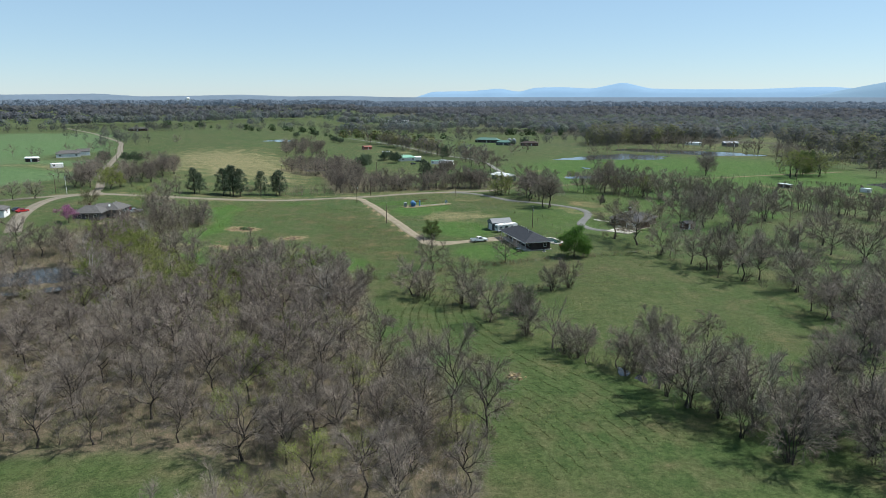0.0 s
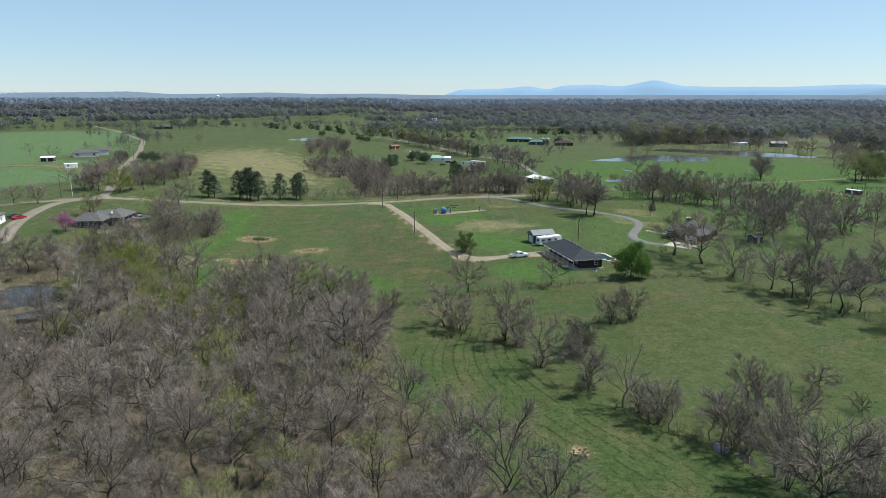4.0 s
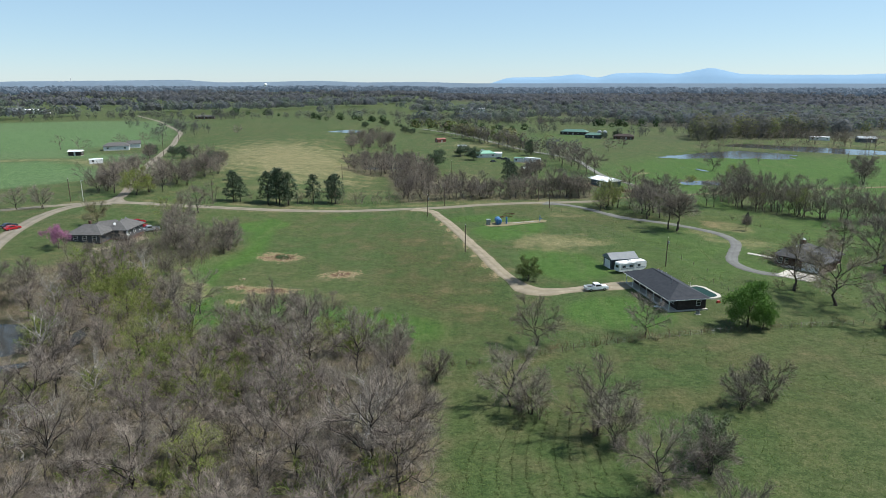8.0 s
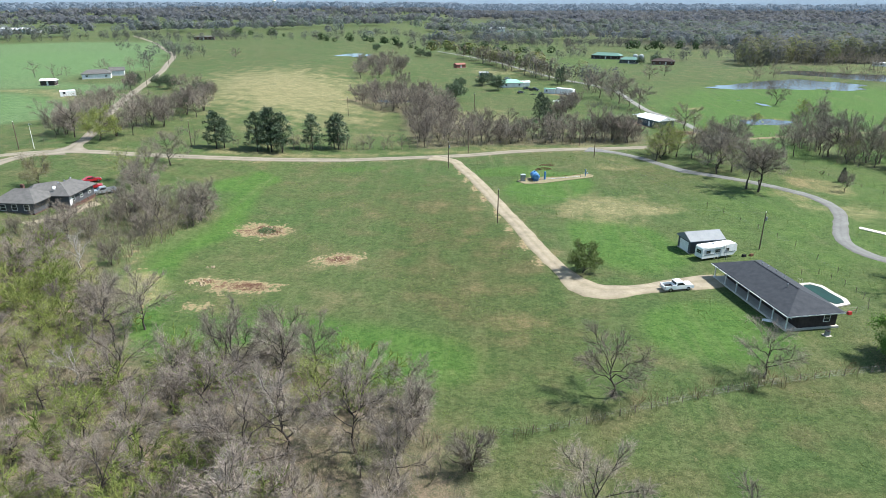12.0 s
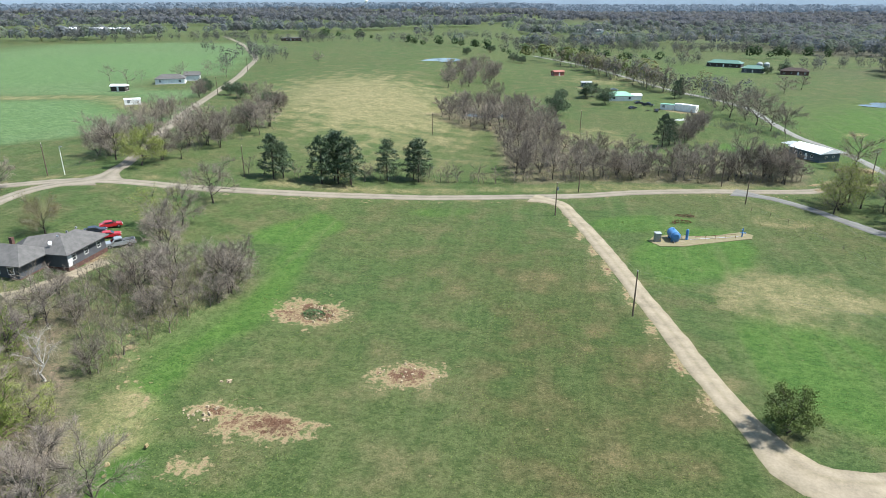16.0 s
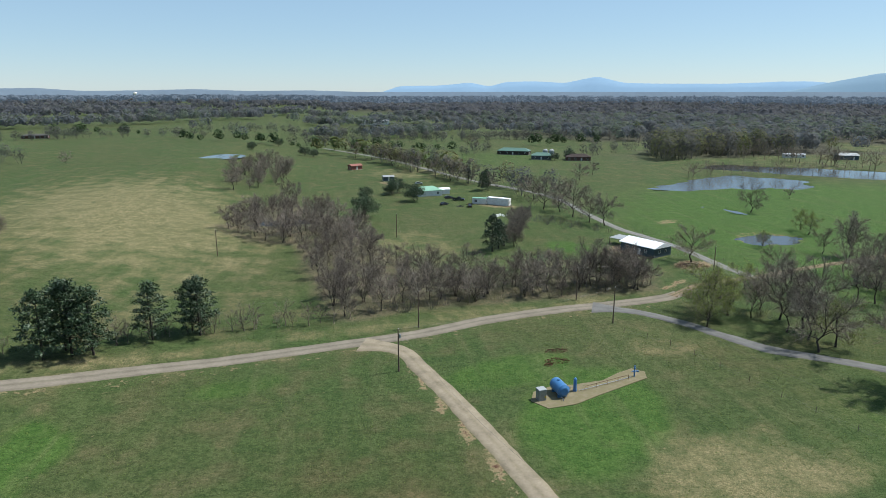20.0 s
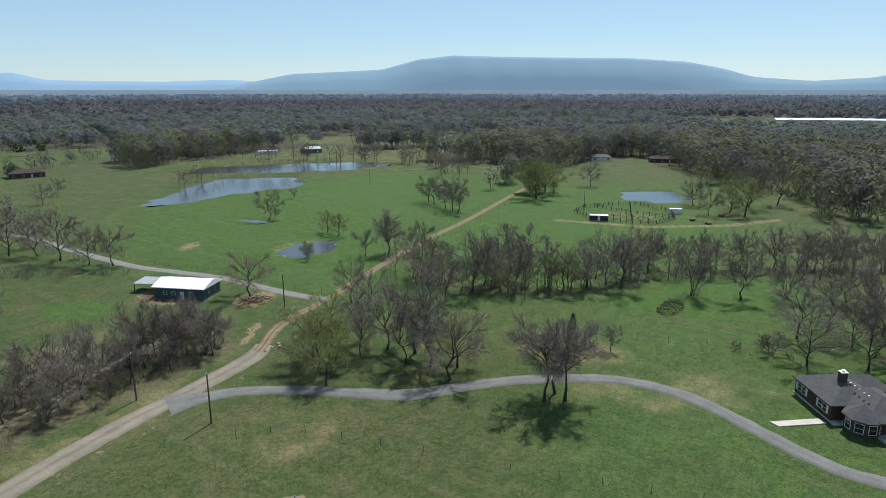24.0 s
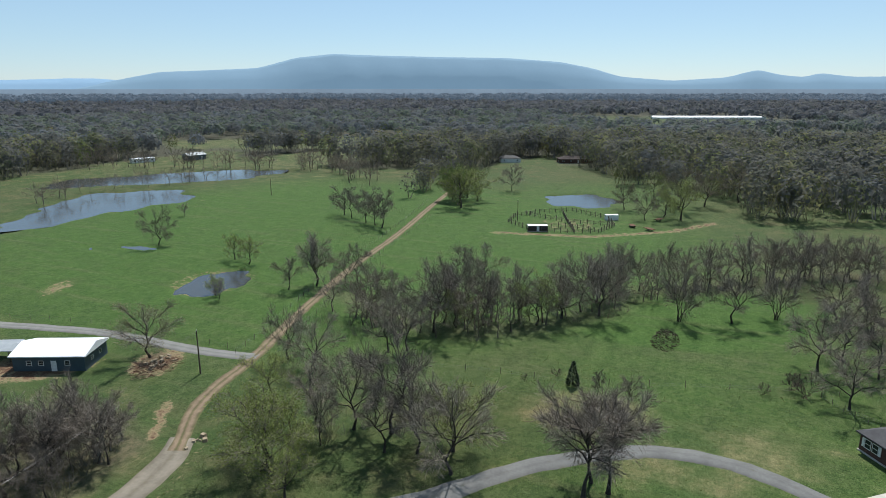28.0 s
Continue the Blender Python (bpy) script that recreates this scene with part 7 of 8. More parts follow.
simple_house("garage", -215, 497, 25, 8, 7, 2.9, 2.0, SIDING_WHITE, SHINGLE_GREY, "grey-roofed garage behind a house", "garage", wins=1)
simple_house("hut", -190, 405, 35, 6.5, 3.2, 2.3, 0.5, SIDING_WHITE, METAL_WHITE, "small white hut in rough grass", "hut", wins=2, over=0.1)
simple_house("shed", -226, 446, 10, 7, 4.5, 2.5, 1.0, BRICK_DARK, SIDING_WHITE, "tumbledown dark shed with a white end", "shed", wins=1)
simple_house("poultry_house", -660, 1010, 12, 95, 12, 3, 2.2, SIDING_WHITE, METAL_WHITE, "long white poultry shed across the green field", "poultry house", wins=8)
simple_house("shed", -578, 974, 12, 20, 8, 3, 1.2, SIDING_WHITE, METAL_GREY, "low pale shed across the green field", "shed", wins=3)
simple_house("poultry_house", 1295, 330, -66, 203, 15, 3.5, 2.6, SIDING_WHITE, METAL_WHITE, "very long white-roofed poultry shed", "poultry house", wins=12)
simple_house("poultry_house", 1670, 1056, -35, 90, 15, 4, 2.6, SIDING_WHITE, METAL_WHITE, "distant white-roofed poultry shed", "poultry house", wins=6)
simple_house("house", 456, 418, -60, 14, 9, 2.8, 2.0, SIDING_WHITE, SHINGLE_GREY, "pale house among the woods", ridge=7)
simple_house("house", 472, 372, -62, 26, 10, 2.8, 2.2, BRICK_RED, BRICK_DARK, "long brown house before the woods", ridge=16, wins=5)
simple_house("mobile_home", 344, 660, -20, 16, 4.5, 2.8, 0.6, SIDING_WHITE, METAL_WHITE, "white mobile home among trees", "trailer", wins=4, over=0.1)
simple_house("shed", 374, 641, -15, 14, 9, 3.4, 1.8, SIDING_BLUE, METAL_GREY, "grey metal shed beyond the pond", "shed", wins=2)
simple_house("mobile_home", 322, 803, -10, 15, 4, 2.8, 0.5, SIDING_WHITE, METAL_WHITE, "white mobile home beyond the pasture", "trailer", wins=4, over=0.1)
simple_house("mobile_home", 341, 764, -20, 14, 4, 2.8, 0.5, SIDING_WHITE, METAL_WHITE, "white mobile home behind dark trees", "trailer", wins=4, over=0.1)
simple_house("warehouse", 36, 1262, 5, 46, 22, 6, 2.4, SIDING_WHITE, METAL_GREY, "pale warehouse among far fields", "warehouse", wins=5)
simple_house("house", -300, 856, 8, 22, 7, 2.8, 1.6, BRICK_RED, SHINGLE_GREY, "low brick house at the far field's edge", ridge=14, wins=5)
simple_house("garden_shed", 131, 222.3, 20, 3.6, 3.0, 2.3, 1.0, BRICK_RED, SHINGLE_WARM, "small red-brown garden shed under trees", "shed", wins=1)
mill = thing("feed_mill", at(-2240, 3770), "white silos of a distant mill", "mill")
for k in range(6):
    part("silo", Shape().tube((k * 16 - 40, (k % 2) * 10, -5), (k * 16 - 40, (k % 2) * 10, 38 if k not in (2, 3) else 52), 7.5, 7.5, 12), SIDING_WHITE, mill)
part("stack", Shape().tube((62, 0, -5), (62, 0, 75), 2.0, 1.6, 8), SIDING_WHITE, mill)
part("hall", Shape().box(85, 10, -5, 60, 30, 22), SIDING_WHITE, mill)
wt = thing("water_tower", at(-1010, 3560), "pale water tower on the horizon", "water tower")
part("column", Shape().tube((0, 0, -5), (0, 0, 34), 3.0, 2.4, 10), SIDING_WHITE, wt)
part("bowl", Shape().tube((0, 0, 32), (0, 0, 37), 3, 10, 14).tube((0, 0, 37), (0, 0, 42), 10, 8, 14).tube((0, 0, 42), (0, 0, 45), 8, 2, 14), SIDING_WHITE, wt)


# ---------- gas well pad ----------
pad_line = [(20.8, 287.6), (22.2, 290.8), (26, 292.6), (30, 292.6), (36, 293.6), (40, 296.2), (43.4, 297.8), (45.2, 296), (44.4, 293.4), (40.5, 291.6), (33, 288.0), (28, 285.4), (23, 284.6)]
single("well_pad", Shape().prism(pad_line, -0.3, 0.12), GRAVEL, "pale gravel pad in the grass", "pad", "structure")
tank = thing("gas_tank", at(26.4, 289.4, 98, 0.09), "blue horizontal steel tank on a gravel pad", "tank")
part("shell", Shape().tube((-1.6, 0, 1.35), (1.6, 0, 1.35), 1.1, 1.1, 24).tube((1.6, 0, 1.35), (1.95, 0, 1.35), 1.1, 0.65, 24).tube((-1.6, 0, 1.35), (-1.95, 0, 1.35), 1.1, 0.65, 24), TANK_BLUE, tank, smooth=False)
for s in (-1, 1):
    part("saddle", Shape().box(s * 1.1, 0, 0, 0.25, 1.7, 0.7), TANK_BLUE, tank)
part("hatch", Shape().tube((0.4, 0, 2.4), (0.4, 0, 2.65), 0.25, 0.25, 10), TANK_BLUE, tank)
part("pipe", Shape().tube((-1.7, 0.5, 0.4), (-2.6, 0.5, 0.4), 0.06, 0.06, 6).tube((-2.6, 0.5, 0.4), (-2.6, 0.5, 0.0), 0.06, 0.06, 6), STEEL, tank)
meter = thing("meter_box", at(22.7, 288.0, 10, 0.09), "grey metal meter cabinet on the well pad", "cabinet")
part("casing", Shape().box(0, 0, 0, 1.3, 1.3, 1.9), STEEL, meter)
part("lid", Shape().box(0, 0, 1.9, 1.45, 1.45, 0.1), METAL_GREY, meter)
part("door", Shape().box(0.2, -0.67, 0.15, 0.8, 0.03, 1.6), STEEL, meter)
part("warning_plate", Shape().box(0.45, -0.69, 0.5, 0.25, 0.02, 0.35), mat("yellow_plate", (0.6, 0.45, 0.05)), meter, "yellow warning plate")
sep = thing("separator", at(29.5, 290.2, 0, 0.09), "slim upright blue gas separator", "separator")
part("vessel", Shape().tube((0, 0, 0.35), (0, 0, 2.3), 0.3, 0.3, 14).tube((0, 0, 2.3), (0, 0, 2.5), 0.3, 0.12, 14), TANK_BLUE, sep)
part("skirt", Shape().tube((0, 0, 0), (0, 0, 0.35), 0.36, 0.36, 14), TANK_BLUE, sep)
part("pipe", Shape().tube((0, 0, 1.2), (-1.1, 0.2, 0.5), 0.05, 0.05, 6).tube((-1.1, 0.2, 0.5), (-1.1, 0.2, 0.0), 0.05, 0.05, 6), STEEL, sep)
wh = thing("wellhead", at(42.4, 294.4, 0, 0.09), "blue gas wellhead with valves", "wellhead")
part("stem", Shape().tube((0, 0, 0), (0, 0, 2.2), 0.14, 0.1, 10).tube((0, 0, 0.9), (0, 0, 1.1), 0.26, 0.26, 10).tube((0, 0, 1.6), (0, 0, 1.75), 0.22, 0.22, 10), TANK_BLUE, wh)
part("valve", Shape().tube((-0.6, 0, 1.0), (0.6, 0, 1.0), 0.07, 0.07, 8).tube((0.6, -0.2, 1.0), (0.6, 0.2, 1.0), 0.16, 0.16, 10), TANK_BLUE, wh)
rail = thing("pipe_rail", at(36, 291.6, 19, 0.09), "low rusty pipe rail across the pad", "rail")
for k in range(5):
    part("post", Shape().tube((-5 + k * 2.5, 0, 0), (-5 + k * 2.5, 0, 0.95), 0.04, 0.04, 6), RUST, rail)
part("top_pipe", Shape().tube((-5, 0, 0.9), (5, 0, 0.9), 0.035, 0.035, 6), RUST, rail)
part("flow_line", Shape().tube((-6, 0.4, 0.15), (6, 0.4, 0.15), 0.05, 0.05, 6), STEEL, rail)


# ---------- poles and wires ----------
def pole(x, y, h=8.5, arms=1, turn=0.0, lamp=False):
    ob = thing("utility_pole", at(x, y, turn), "weathered wooden utility pole", "pole", "utility poles")
    part("shaft", Shape().tube((0, 0, -0.5), (0, 0, h), 0.16, 0.1, 8), POLE_WOOD, ob)
    if arms:
        part("insulator", Shape().tube((0, 0, h), (0, 0, h + 0.25), 0.06, 0.05, 6), SIDING_WHITE, ob)
        part("bracket", Shape().box(0, 0.12, h - 0.9, 0.08, 0.2, 0.3), STEEL, ob)
    if lamp:
        part("transformer", Shape().tube((0.3, 0, h - 1.8), (0.3, 0, h - 1.0), 0.2, 0.2, 10), STEEL, ob)
    return ob


LINE_A = [(12.5, 249), (-0.4, 302.8), (5.9, 325.5)]
LINE_B = [(-86.5, 305.5), (5.9, 325.5), (47.5, 339), (94, 352)]
for x, y in (LINE_A[0], LINE_A[1], LINE_A[2], LINE_B[0], LINE_B[2], LINE_B[3], (50, 322), (-50.5, 395), (8.3, 418), (-133.4, 288), (266.6, 478), (68.6, 233.6), (-168, 440), (-205, 545), (257, 343.5)):
    pole(x, y, 8.4, lamp=(x, y) in (LINE_A[1], (68.6, 233.6)))
light_pole = thing("yard_light", at(-129.5, 289.5), "pale slender yard light pole", "lamp post")
part("shaft", Shape().tube((0, 0, -0.3), (0, 0, 7.5), 0.09, 0.06, 8), TRIM, light_pole)
part("lamp_head", Shape().box(0.4, 0, 7.4, 0.9, 0.2, 0.15), STEEL, light_pole)


def wire(a, b, drop=1.0):
    n_ = 12
    sh = Shape()
    pts = []
    for i in range(n_ + 1):
        t = i / n_
        p = Vector(a).lerp(Vector(b), t)
        p.z -= drop * 4 * t * (1 - t)
        pts.append(p)
    sh.rope(pts, 0.009)
    single("power_line", sh, WIRE, "thin sagging overhead power line", "cable", group="power lines")


for ln in (LINE_A, LINE_B, [(-0.4, 302.8), (50, 322), (68.6, 233.6)], [(5.9, 325.5), (8.3, 418)], [(12.5, 249), (68.6, 233.6)]):
    for (x0, y0), (x1, y1) in zip(ln, ln[1:]):
        wire((x0, y0, zat(x0, y0) + 8.45), (x1, y1, zat(x1, y1) + 8.45))


# ---------- fences ----------
POST_MESH = Shape().tube((0, 0, -0.3), (0, 0, 1.2), 0.05, 0.045, 6).mesh("post", POST)


def fence(pts, gap, label, wires=3, seed=1):
    r = random.Random(seed)
    line = smooth_line(pts, gap)
    x0, y0 = line[0].x, line[0].y
    z0 = zat(x0, y0)
    ob = thing("wire_fence", Matrix.Translation((x0, y0, z0)), label, "fence", "wire fences")
    for p in line:
        c = new("post", POST_MESH)
        c.parent = ob
        c.matrix_local = Matrix.LocRotScale((p.x - x0, p.y - y0, zat(p.x, p.y) - z0), Euler((r.gauss(0, 0.05), r.gauss(0, 0.05), 0)), (1, 1, r.uniform(0.9, 1.15)))
    for k in range(wires):
        h = 0.35 + 0.38 * k
        part("wire", Shape().rope([(a.x - x0, a.y - y0, zat(a.x, a.y) - z0 + h) for a in line], 0.008), WIRE, ob)
    return ob


fence([(-8, 164), (-1, 165.6), (15, 168.6), (29, 174), (43, 179), (59, 183.4), (77, 187), (96, 190)], 2.2, "old wire fence along the pasture's brushy edge")
fence([(50, 316), (56.5, 307.8), (60.3, 296), (64, 283.3), (68, 271), (74, 254), (79, 236), (81, 222)], 5.5, "thin wire fence across the grass", 2, 2)
fence([(108, 330), (116.4, 308), (118.9, 289), (125.6, 270), (130.2, 257), (133, 246)], 6, "thin wire fence along the back pasture", 2, 3)
fence([(131.6, 247.4), (126.2, 243.2), (124.5, 240)], 2.2, "short wooden fence behind the brick house", 3, 4)
fence([(104, 352.5), (116, 355.5), (136, 361.5), (171, 371), (215, 380), (280, 396)], 4, "wire fence along the dirt lane", 3, 5)
fence([(106, 344), (118, 348), (136, 353.5), (171, 363), (215, 372), (245, 378)], 4, "wire fence along the dirt lane", 3, 6)
fence([(105.4, 356), (105.6, 375), (104.6, 389), (101, 404), (97, 420), (96, 450), (95.7, 491)], 4.5, "wire fence beside the barn lane", 3, 7)
fence([(-82, 315), (-60, 322), (-30, 331)], 3.5, "wire fence behind the pines", 2, 8)
fence([(-137, 292), (-131, 308), (-140, 330)], 3.5, "wire fence beside the road junction", 3, 9)
fence([(69, 203), (75, 204.5), (77, 212), (74, 220), (67, 219)], 2.4, "low fence round the pool", 3, 10)

corral = thing("cattle_pen", at(262, 322, 0), "dark timber cattle pen with bare posts", "corral")
RAIL_POST = Shape().box(0, 0, -0.3, 0.22, 0.22, 2.1).mesh("post", POST)
pens = [[(241, 331), (244, 317), (248, 309), (262, 306), (276, 312), (286, 328), (278, 338), (266, 346), (252, 345), (241, 331)], [(244, 317), (262, 324), (270, 344)], [(262, 306), (262, 324), (281, 331)], [(250, 311), (253, 320), (247, 334)]]
for pen in pens:
    for (x0, y0), (x1, y1) in zip(pen, pen[1:]):
        d = math.hypot(x1 - x0, y1 - y0)
        k = max(1, round(d / 2.6))
        for i in range(k):
            c = new("post", RAIL_POST)
            c.parent = corral
            c.matrix_local = Matrix.LocRotScale((x0 + (x1 - x0) * i / k - 262, y0 + (y1 - y0) * i / k - 322, 0), Euler((0, 0, i)), (1, 1, 0.8 + 0.5 * ((i * 7) % 5) / 5))
        for h in (0.55, 1.1, 1.5):
            part("rail", Shape().tube((x0 - 262, y0 - 322, h), (x1 - 262, y1 - 322, h), 0.06, 0.06, 4), POST, corral)
simple_house("stock_shed", 241.5, 330.5, -65, 7, 2.6, 2.1, 0.3, BRICK_DARK, METAL_WHITE, "dark low shed with a white end at the pens", "shed", wins=1, over=0.1)
simple_house("stock_trailer", 275, 309, -62, 5, 2.2, 2.0, 0.2, SIDING_WHITE, METAL_WHITE, "white stock trailer beside the pens", "trailer", wins=1, over=0.05)
for x, y, t in ((264, 299, 20), (260, 292, 50), (281, 291, -30)):
    hb = thing("farm_trailer", at(x, y, t), "low rusty flat farm trailer in grass", "trailer", "farm trailers")
    part("bed", Shape().box(0, 0, 0.7, 4.0, 1.9, 0.15), RUST, hb)
    part("drawbar", Shape().tube((2, 0, 0.75), (3.4, 0, 0.5), 0.06, 0.06, 6), RUST, hb)
    for s in (-1, 1):
        wheel(hb, -0.3, s * 0.9, 0.36, 0.2, s)


# ---------- heaps, rubble and small things ----------
def heap(name, x, y, rx, ry, h, count, material, label, seed, length=1.2, width=0.05, category="brush pile"):
    r = random.Random(seed)
    v, t = [], []
    for _ in range(count):
        a, q = r.uniform(0, 6.283), math.sqrt(r.random())
        top = h * (1 - q * q)
        p = Vector((math.cos(a) * q * rx, math.sin(a) * q * ry, r.uniform(0, top)))
        g = Vector((r.gauss(0, 1), r.gauss(0, 1), r.gauss(0.15, 0.4))).normalized() * r.uniform(0.4, 1) * length
        w = g.cross(Vector((r.gauss(0, 1), r.gauss(0, 1), r.gauss(0, 1)))).normalized() * width
        k = len(v)
        v += [p - w - g * 0.5, p + w - g * 0.5, p + g * 0.5]
        t.append((k, k + 1, k + 2))
    return single(name, big_mesh(name, v, t, material), None, label, category, m=at(x, y))


def rubble(name, x, y, rx, ry, count, material, label, seed, size=0.5):
    ob = thing(name, at(x, y), label, "rubble")
    r = random.Random(seed)
    for _ in range(count):
        a, q = r.uniform(0, 6.283), math.sqrt(r.random())
        s = size * r.uniform(0.4, 1.3)
        k = len(ob.children)
        part("stone", Shape().box(math.cos(a) * q * rx, math.sin(a) * q * ry, -0.08, s, s * r.uniform(0.5, 0.9), s * r.uniform(0.3, 0.6) + 0.08, r.uniform(0, 3), r.uniform(0.5, 0.85)), material, ob)
    return ob


heap("deadfall", 147.5, 274.5, 6.0, 2.8, 2.4, 700, BRUSH_DARK, "heap of dead reddish-brown branches in pasture", 1)
heap("deadfall", 92.5, 361.5, 5.5, 3.6, 0.9, 420, BRUSH, "scattered dead wood under the barn tree", 2)
heap("weed_clump", -42, 239.2, 2.2, 1.8, 1.0, 500, WEED, "green weeds growing from bare earth", 3, 0.7, 0.06, "weeds")
heap("dead_weeds", -42.5, 240.2, 4.2, 3.0, 0.5, 400, BRUSH, "brown stalks and rubble on bare earth", 4, 0.8)
heap("dead_weeds", -31, 176.5, 4.0, 2.2, 0.9, 500, BRUSH, "low brown thorny clump in the field", 5, 0.9)
heap("dead_weed", 30.6, 303.2, 2.6, 1.5, 0.6, 300, RUST, "rust-red dead stalks in the grass", 6, 0.6)
heap("dead_weed", 28.3, 301.6, 0.9, 0.7, 0.5, 120, RUST, "rust-red dead stalks in the grass", 7, 0.5)
heap("dead_weeds", -37.5, 209, 5.0, 1.8, 0.3, 260, BRUSH, "dark brown debris on a bare earth strip", 8, 0.7)
rubble("rubble", -42.8, 239.6, 4.5, 3.4, 60, ROCK, "broken stones scattered on bare earth", 9, 0.38)
rubble("rubble", -46.5, 209.5, 3.5, 2.0, 26, ROCK, "pale stones at the edge of bare earth", 10, 0.4)
rubble("rubble", -22, 224, 5, 3, 24, ROCK, "pale stones on a bare patch", 11, 0.35)
rubble("rubble", 33, 101.5, 1.8, 1.3, 14, STRAW, "pale split wood chips on grass", 12, 0.9)
rubble("rubble", 76, 336.5, 2.5, 0.8, 10, ROCK, "flat stones by the culvert", 13, 0.8)
rubble("rubble", -47, 217, 1.2, 0.6, 8, ROCK, "pale stones in the grass", 14, 0.4)
rubble("rubble", 94.5, 363, 3.6, 2.2, 26, ROCK, "grey stones under the barn tree", 15, 0.8)
rubble("rubble", -53, 200, 5, 5, 16, STRAW, "scattered pale wood bits in rough grass", 16, 0.5)
canoe = thing("tarpaulin", at(56.0, 199.8, 20), "white tarpaulin on the lawn beside the porch", "tarpaulin")
part("sheet", Shape().box(0, 0, 0.0, 2.2, 0.8, 0.22, 2.4, 0.6), SIDING_WHITE, canoe)
for x, y, lab, mt in ((65.2, 229.5, "rusty yard tool on grass", RUST), (63.5, 229.0, "dark yard cart near the camper", RUBBER), (71, 203, "red float by the pool", LAMP_RED)):
    jn = thing("yard_item", at(x, y), lab, "yard item")
    part("body", Shape().box(0, 0, 0, 0.9, 0.6, 0.5, 0.4, 0.7), mt, jn)
    part("handle", Shape().tube((0.3, 0, 0.4), (0.9, 0, 0.9), 0.03, 0.03, 5), mt, jn)

# grass tufts over the near fields
tr = np.random.RandomState(77)
N = 90000
tx, ty = tr.uniform(-75, 130, N), tr.uniform(85, 335, N)
ok = ~inside(tx, ty, WOOD_SW)
for ln, wd in ((MAIN_ROAD, 4.2), (GRAVEL_DRIVE, 3.6), (PAVED_DRIVE, 3.0)):
    ok &= near_line(tx, ty, ln, wd) < 0.02
clumpy = np.sin(tx / 3.1) * np.cos(ty / 2.7) + np.sin(tx / 7.7 + ty / 5.3) + tr.normal(0, 0.7, N)
ok &= clumpy > 0.1
tx, ty = tx[ok], ty[ok]
tz = land(tx, ty)
ang, hh = tr.uniform(0, 6.283, len(tx)), tr.uniform(0.05, 0.15, len(tx))
tv = np.empty((len(tx), 6, 3))
for j in range(2):
    a = ang + j * 1.7
    w = hh * 0.9
    tv[:, j * 3, :] = np.stack([tx - np.cos(a) * w, ty - np.sin(a) * w, tz - 0.02], -1)
    tv[:, j * 3 + 1, :] = np.stack([tx + np.cos(a) * w, ty + np.sin(a) * w, tz - 0.02], -1)
    tv[:, j * 3 + 2, :] = np.stack([tx + tr.normal(0, 0.1, len(tx)), ty + tr.normal(0, 0.1, len(tx)), tz + hh], -1)
tt = np.arange(len(tx) * 6).reshape(-1, 3)
single("grass_tufts", big_mesh("grass_tufts", tv.reshape(-1, 3), tt, island_mat("tuft_blades", [(0.098, 0.131, 0.039), (0.131, 0.156, 0.054), (0.082, 0.115, 0.031), (0.164, 0.164, 0.069)])), None, "uneven tufts of pasture grass", "grass", "stuff")

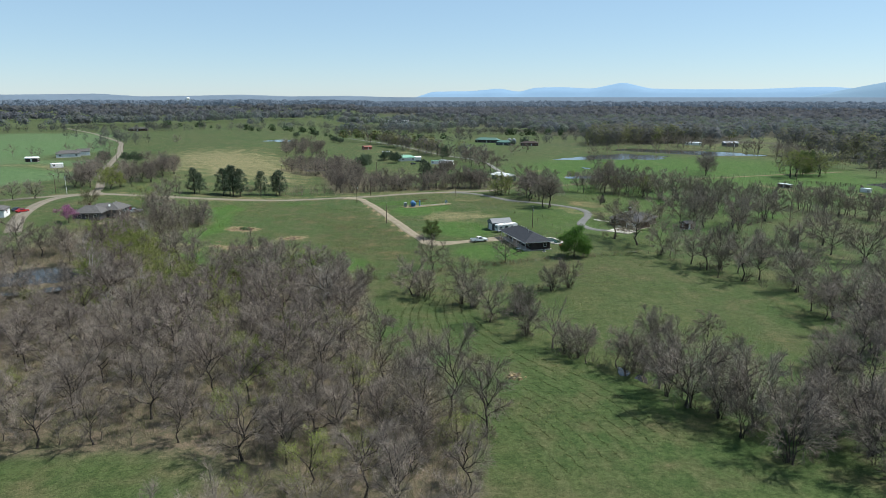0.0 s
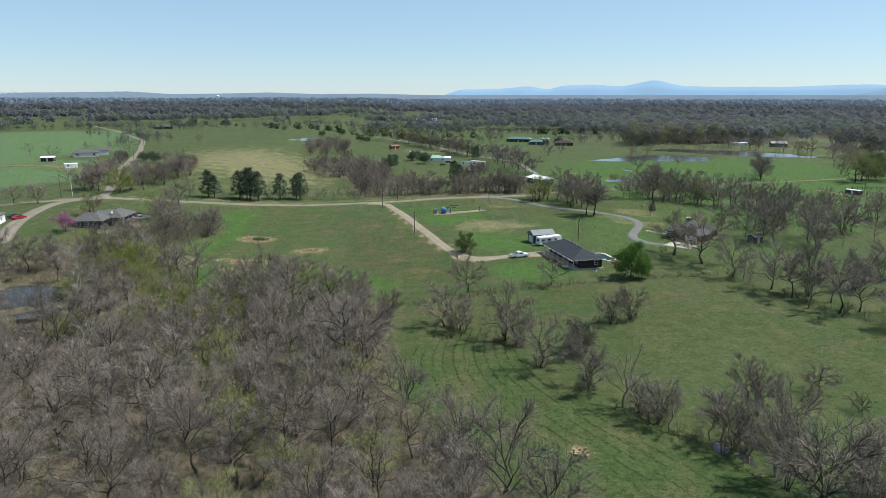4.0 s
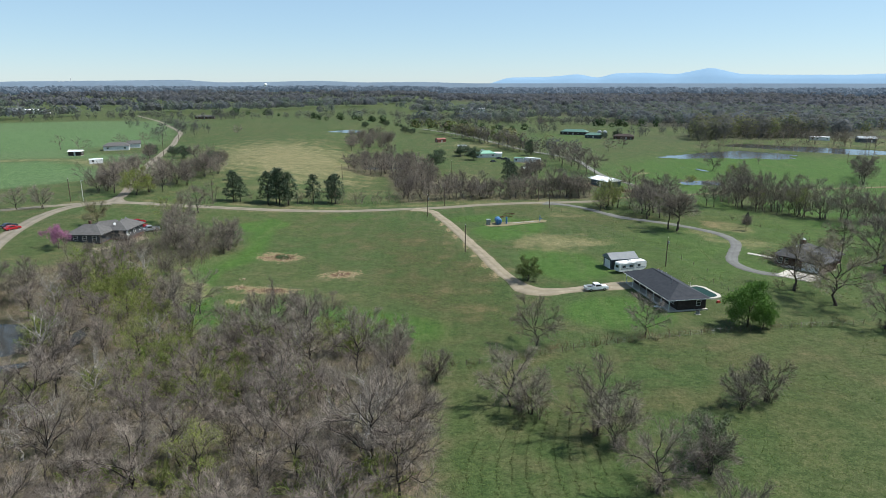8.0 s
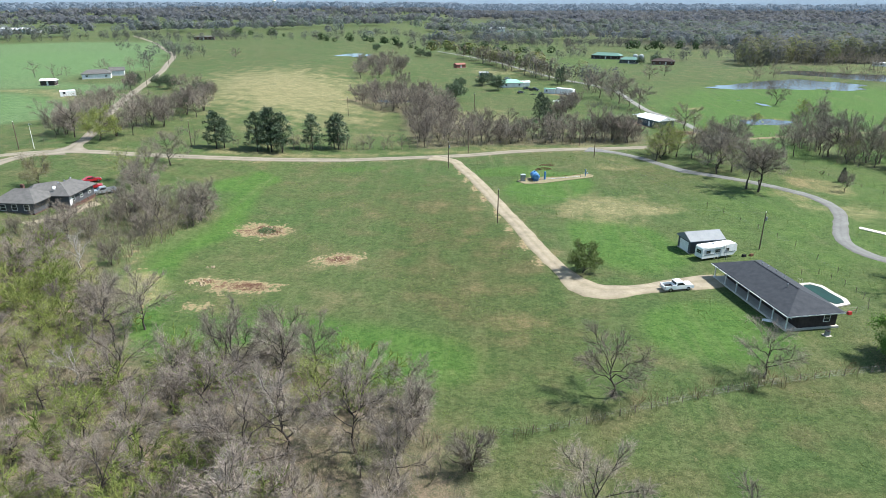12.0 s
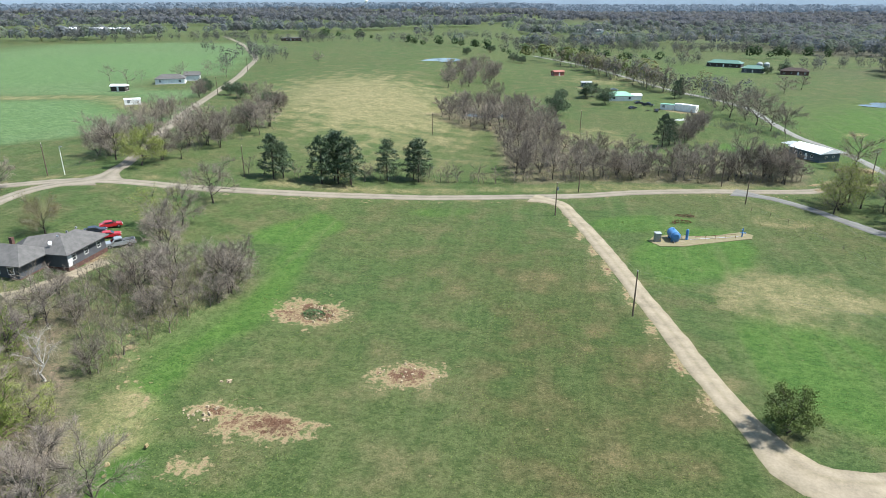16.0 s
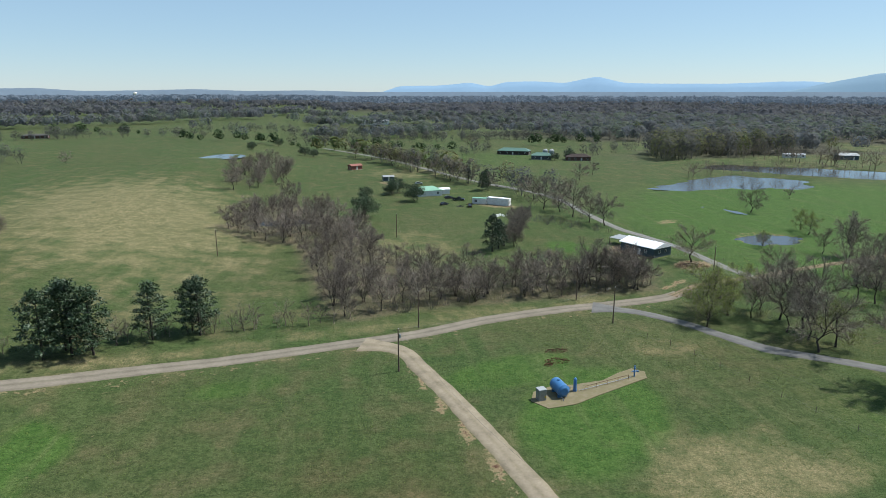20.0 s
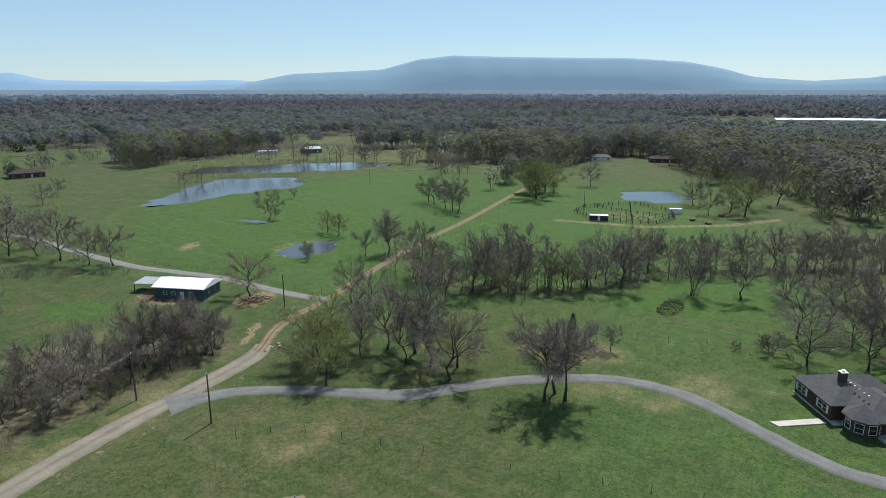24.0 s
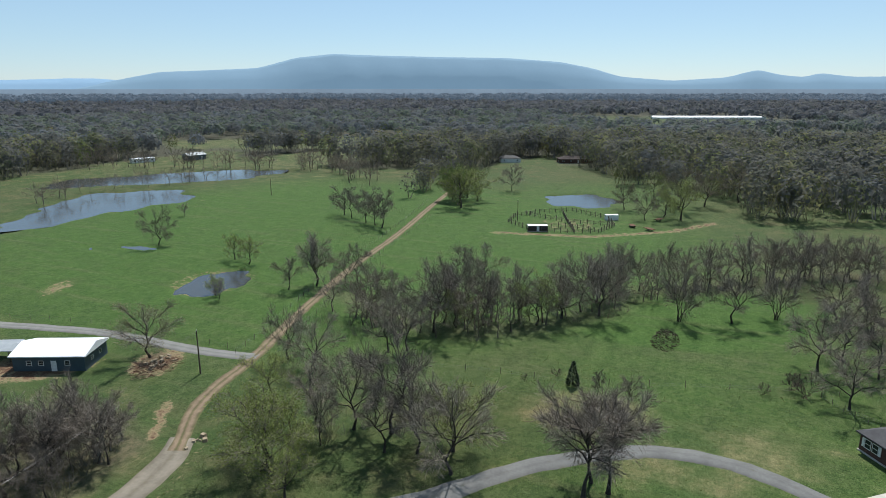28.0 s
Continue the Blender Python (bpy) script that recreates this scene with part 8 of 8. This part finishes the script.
# clutter in the farmhouse lot and by the well
pickup(44.9, 496.4, -20, CAR_DARK, "dark blue pickup truck in the farmhouse lot")
heap("scrap_heap", 48.3, 484.1, 1.8, 1.4, 1.2, 60, RUST, "rusty heap of scrap iron in the farm lot", 41, 1.4, 0.12, "scrap heap")
rubble("rubble", 55.1, 454.1, 4.0, 2.2, 30, SIDING_WHITE, "white broken sheeting scattered on the grass", 42, 0.9)
heap("scrap_heap", 42.7, 479, 1.6, 0.9, 0.8, 40, CAR_DARK, "low dark heap of farm scrap on grass", 43, 1.2, 0.12, "scrap heap")
heap("deadfall", 32.2, 308, 2.6, 1.1, 0.7, 160, BRUSH, "low heap of dead red-brown weeds near the tank", 44)

# ---------- the plan's last shift, fitted to the camera's view ---
# each district of the plan moves by a gentle field in x and y to line up in the camera's view: the south and the
# houses, the road and the north fields, the east
VIEW_FIT = (((-0.03, -0.01, -1.57, 0.47, 0.24, 0.06), (-0.06, 0.19, -0.01, 0.23, 0.1, -0.9)),
          ((-1.03, -0.55, -0.13, 0.39, -1.04, 0.02), (0.22, -0.79, -0.17, -0.36, 0.35, -0.82)),
          ((-1.61, -0.17, 0.91, -0.58, -0.36, -0.08), (3.45, 0.51, -0.58, 0.03, -0.67, -0.45)))


def view_shift(x, y):
    """By how much a place of the plan moves to fit the camera's view."""
    x, y = np.asarray(x, float), np.asarray(y, float)
    a, b = np.clip((x) / 100, -2.4, 3.0), np.clip((y - 250) / 100, -2.0, 3.6)
    terms = np.stack([a * 0 + 1, a, b, a * a, a * b, b * b])
    south, north, east = (np.stack([np.tensordot(cx, terms, 1), np.tensordot(cy, terms, 1)]) for cx, cy in VIEW_FIT)
    k_east = step((x - 70) / 14) * step((y - 198) / 16)
    k_north = step((y - 250) / 24)
    d = (south * (1 - k_north) + north * k_north) * (1 - k_east) + east * k_east
    return np.clip(d, -7, 7) * (1 - step((np.hypot(x - 40, y - 250) - 420) / 260))


for ob in list(scene.objects):
    if ob.parent or ob.type not in ("MESH", "EMPTY") or ob.name.startswith(("backdrop", "outer")):
        continue
    if ob.type == "MESH" and ob.location.length < 1e-6:
        co = np.empty(len(ob.data.vertices) * 3, np.float32)
        ob.data.vertices.foreach_get("co", co)
        co = co.reshape(-1, 3)
        co[:, :2] += view_shift(co[:, 0], co[:, 1]).T
        ob.data.vertices.foreach_set("co", co.ravel())
        ob.data.update()
    else:
        dx, dy = view_shift(ob.location.x, ob.location.y)
        ob.location.x, ob.location.y = ob.location.x + float(dx), ob.location.y + float(dy)
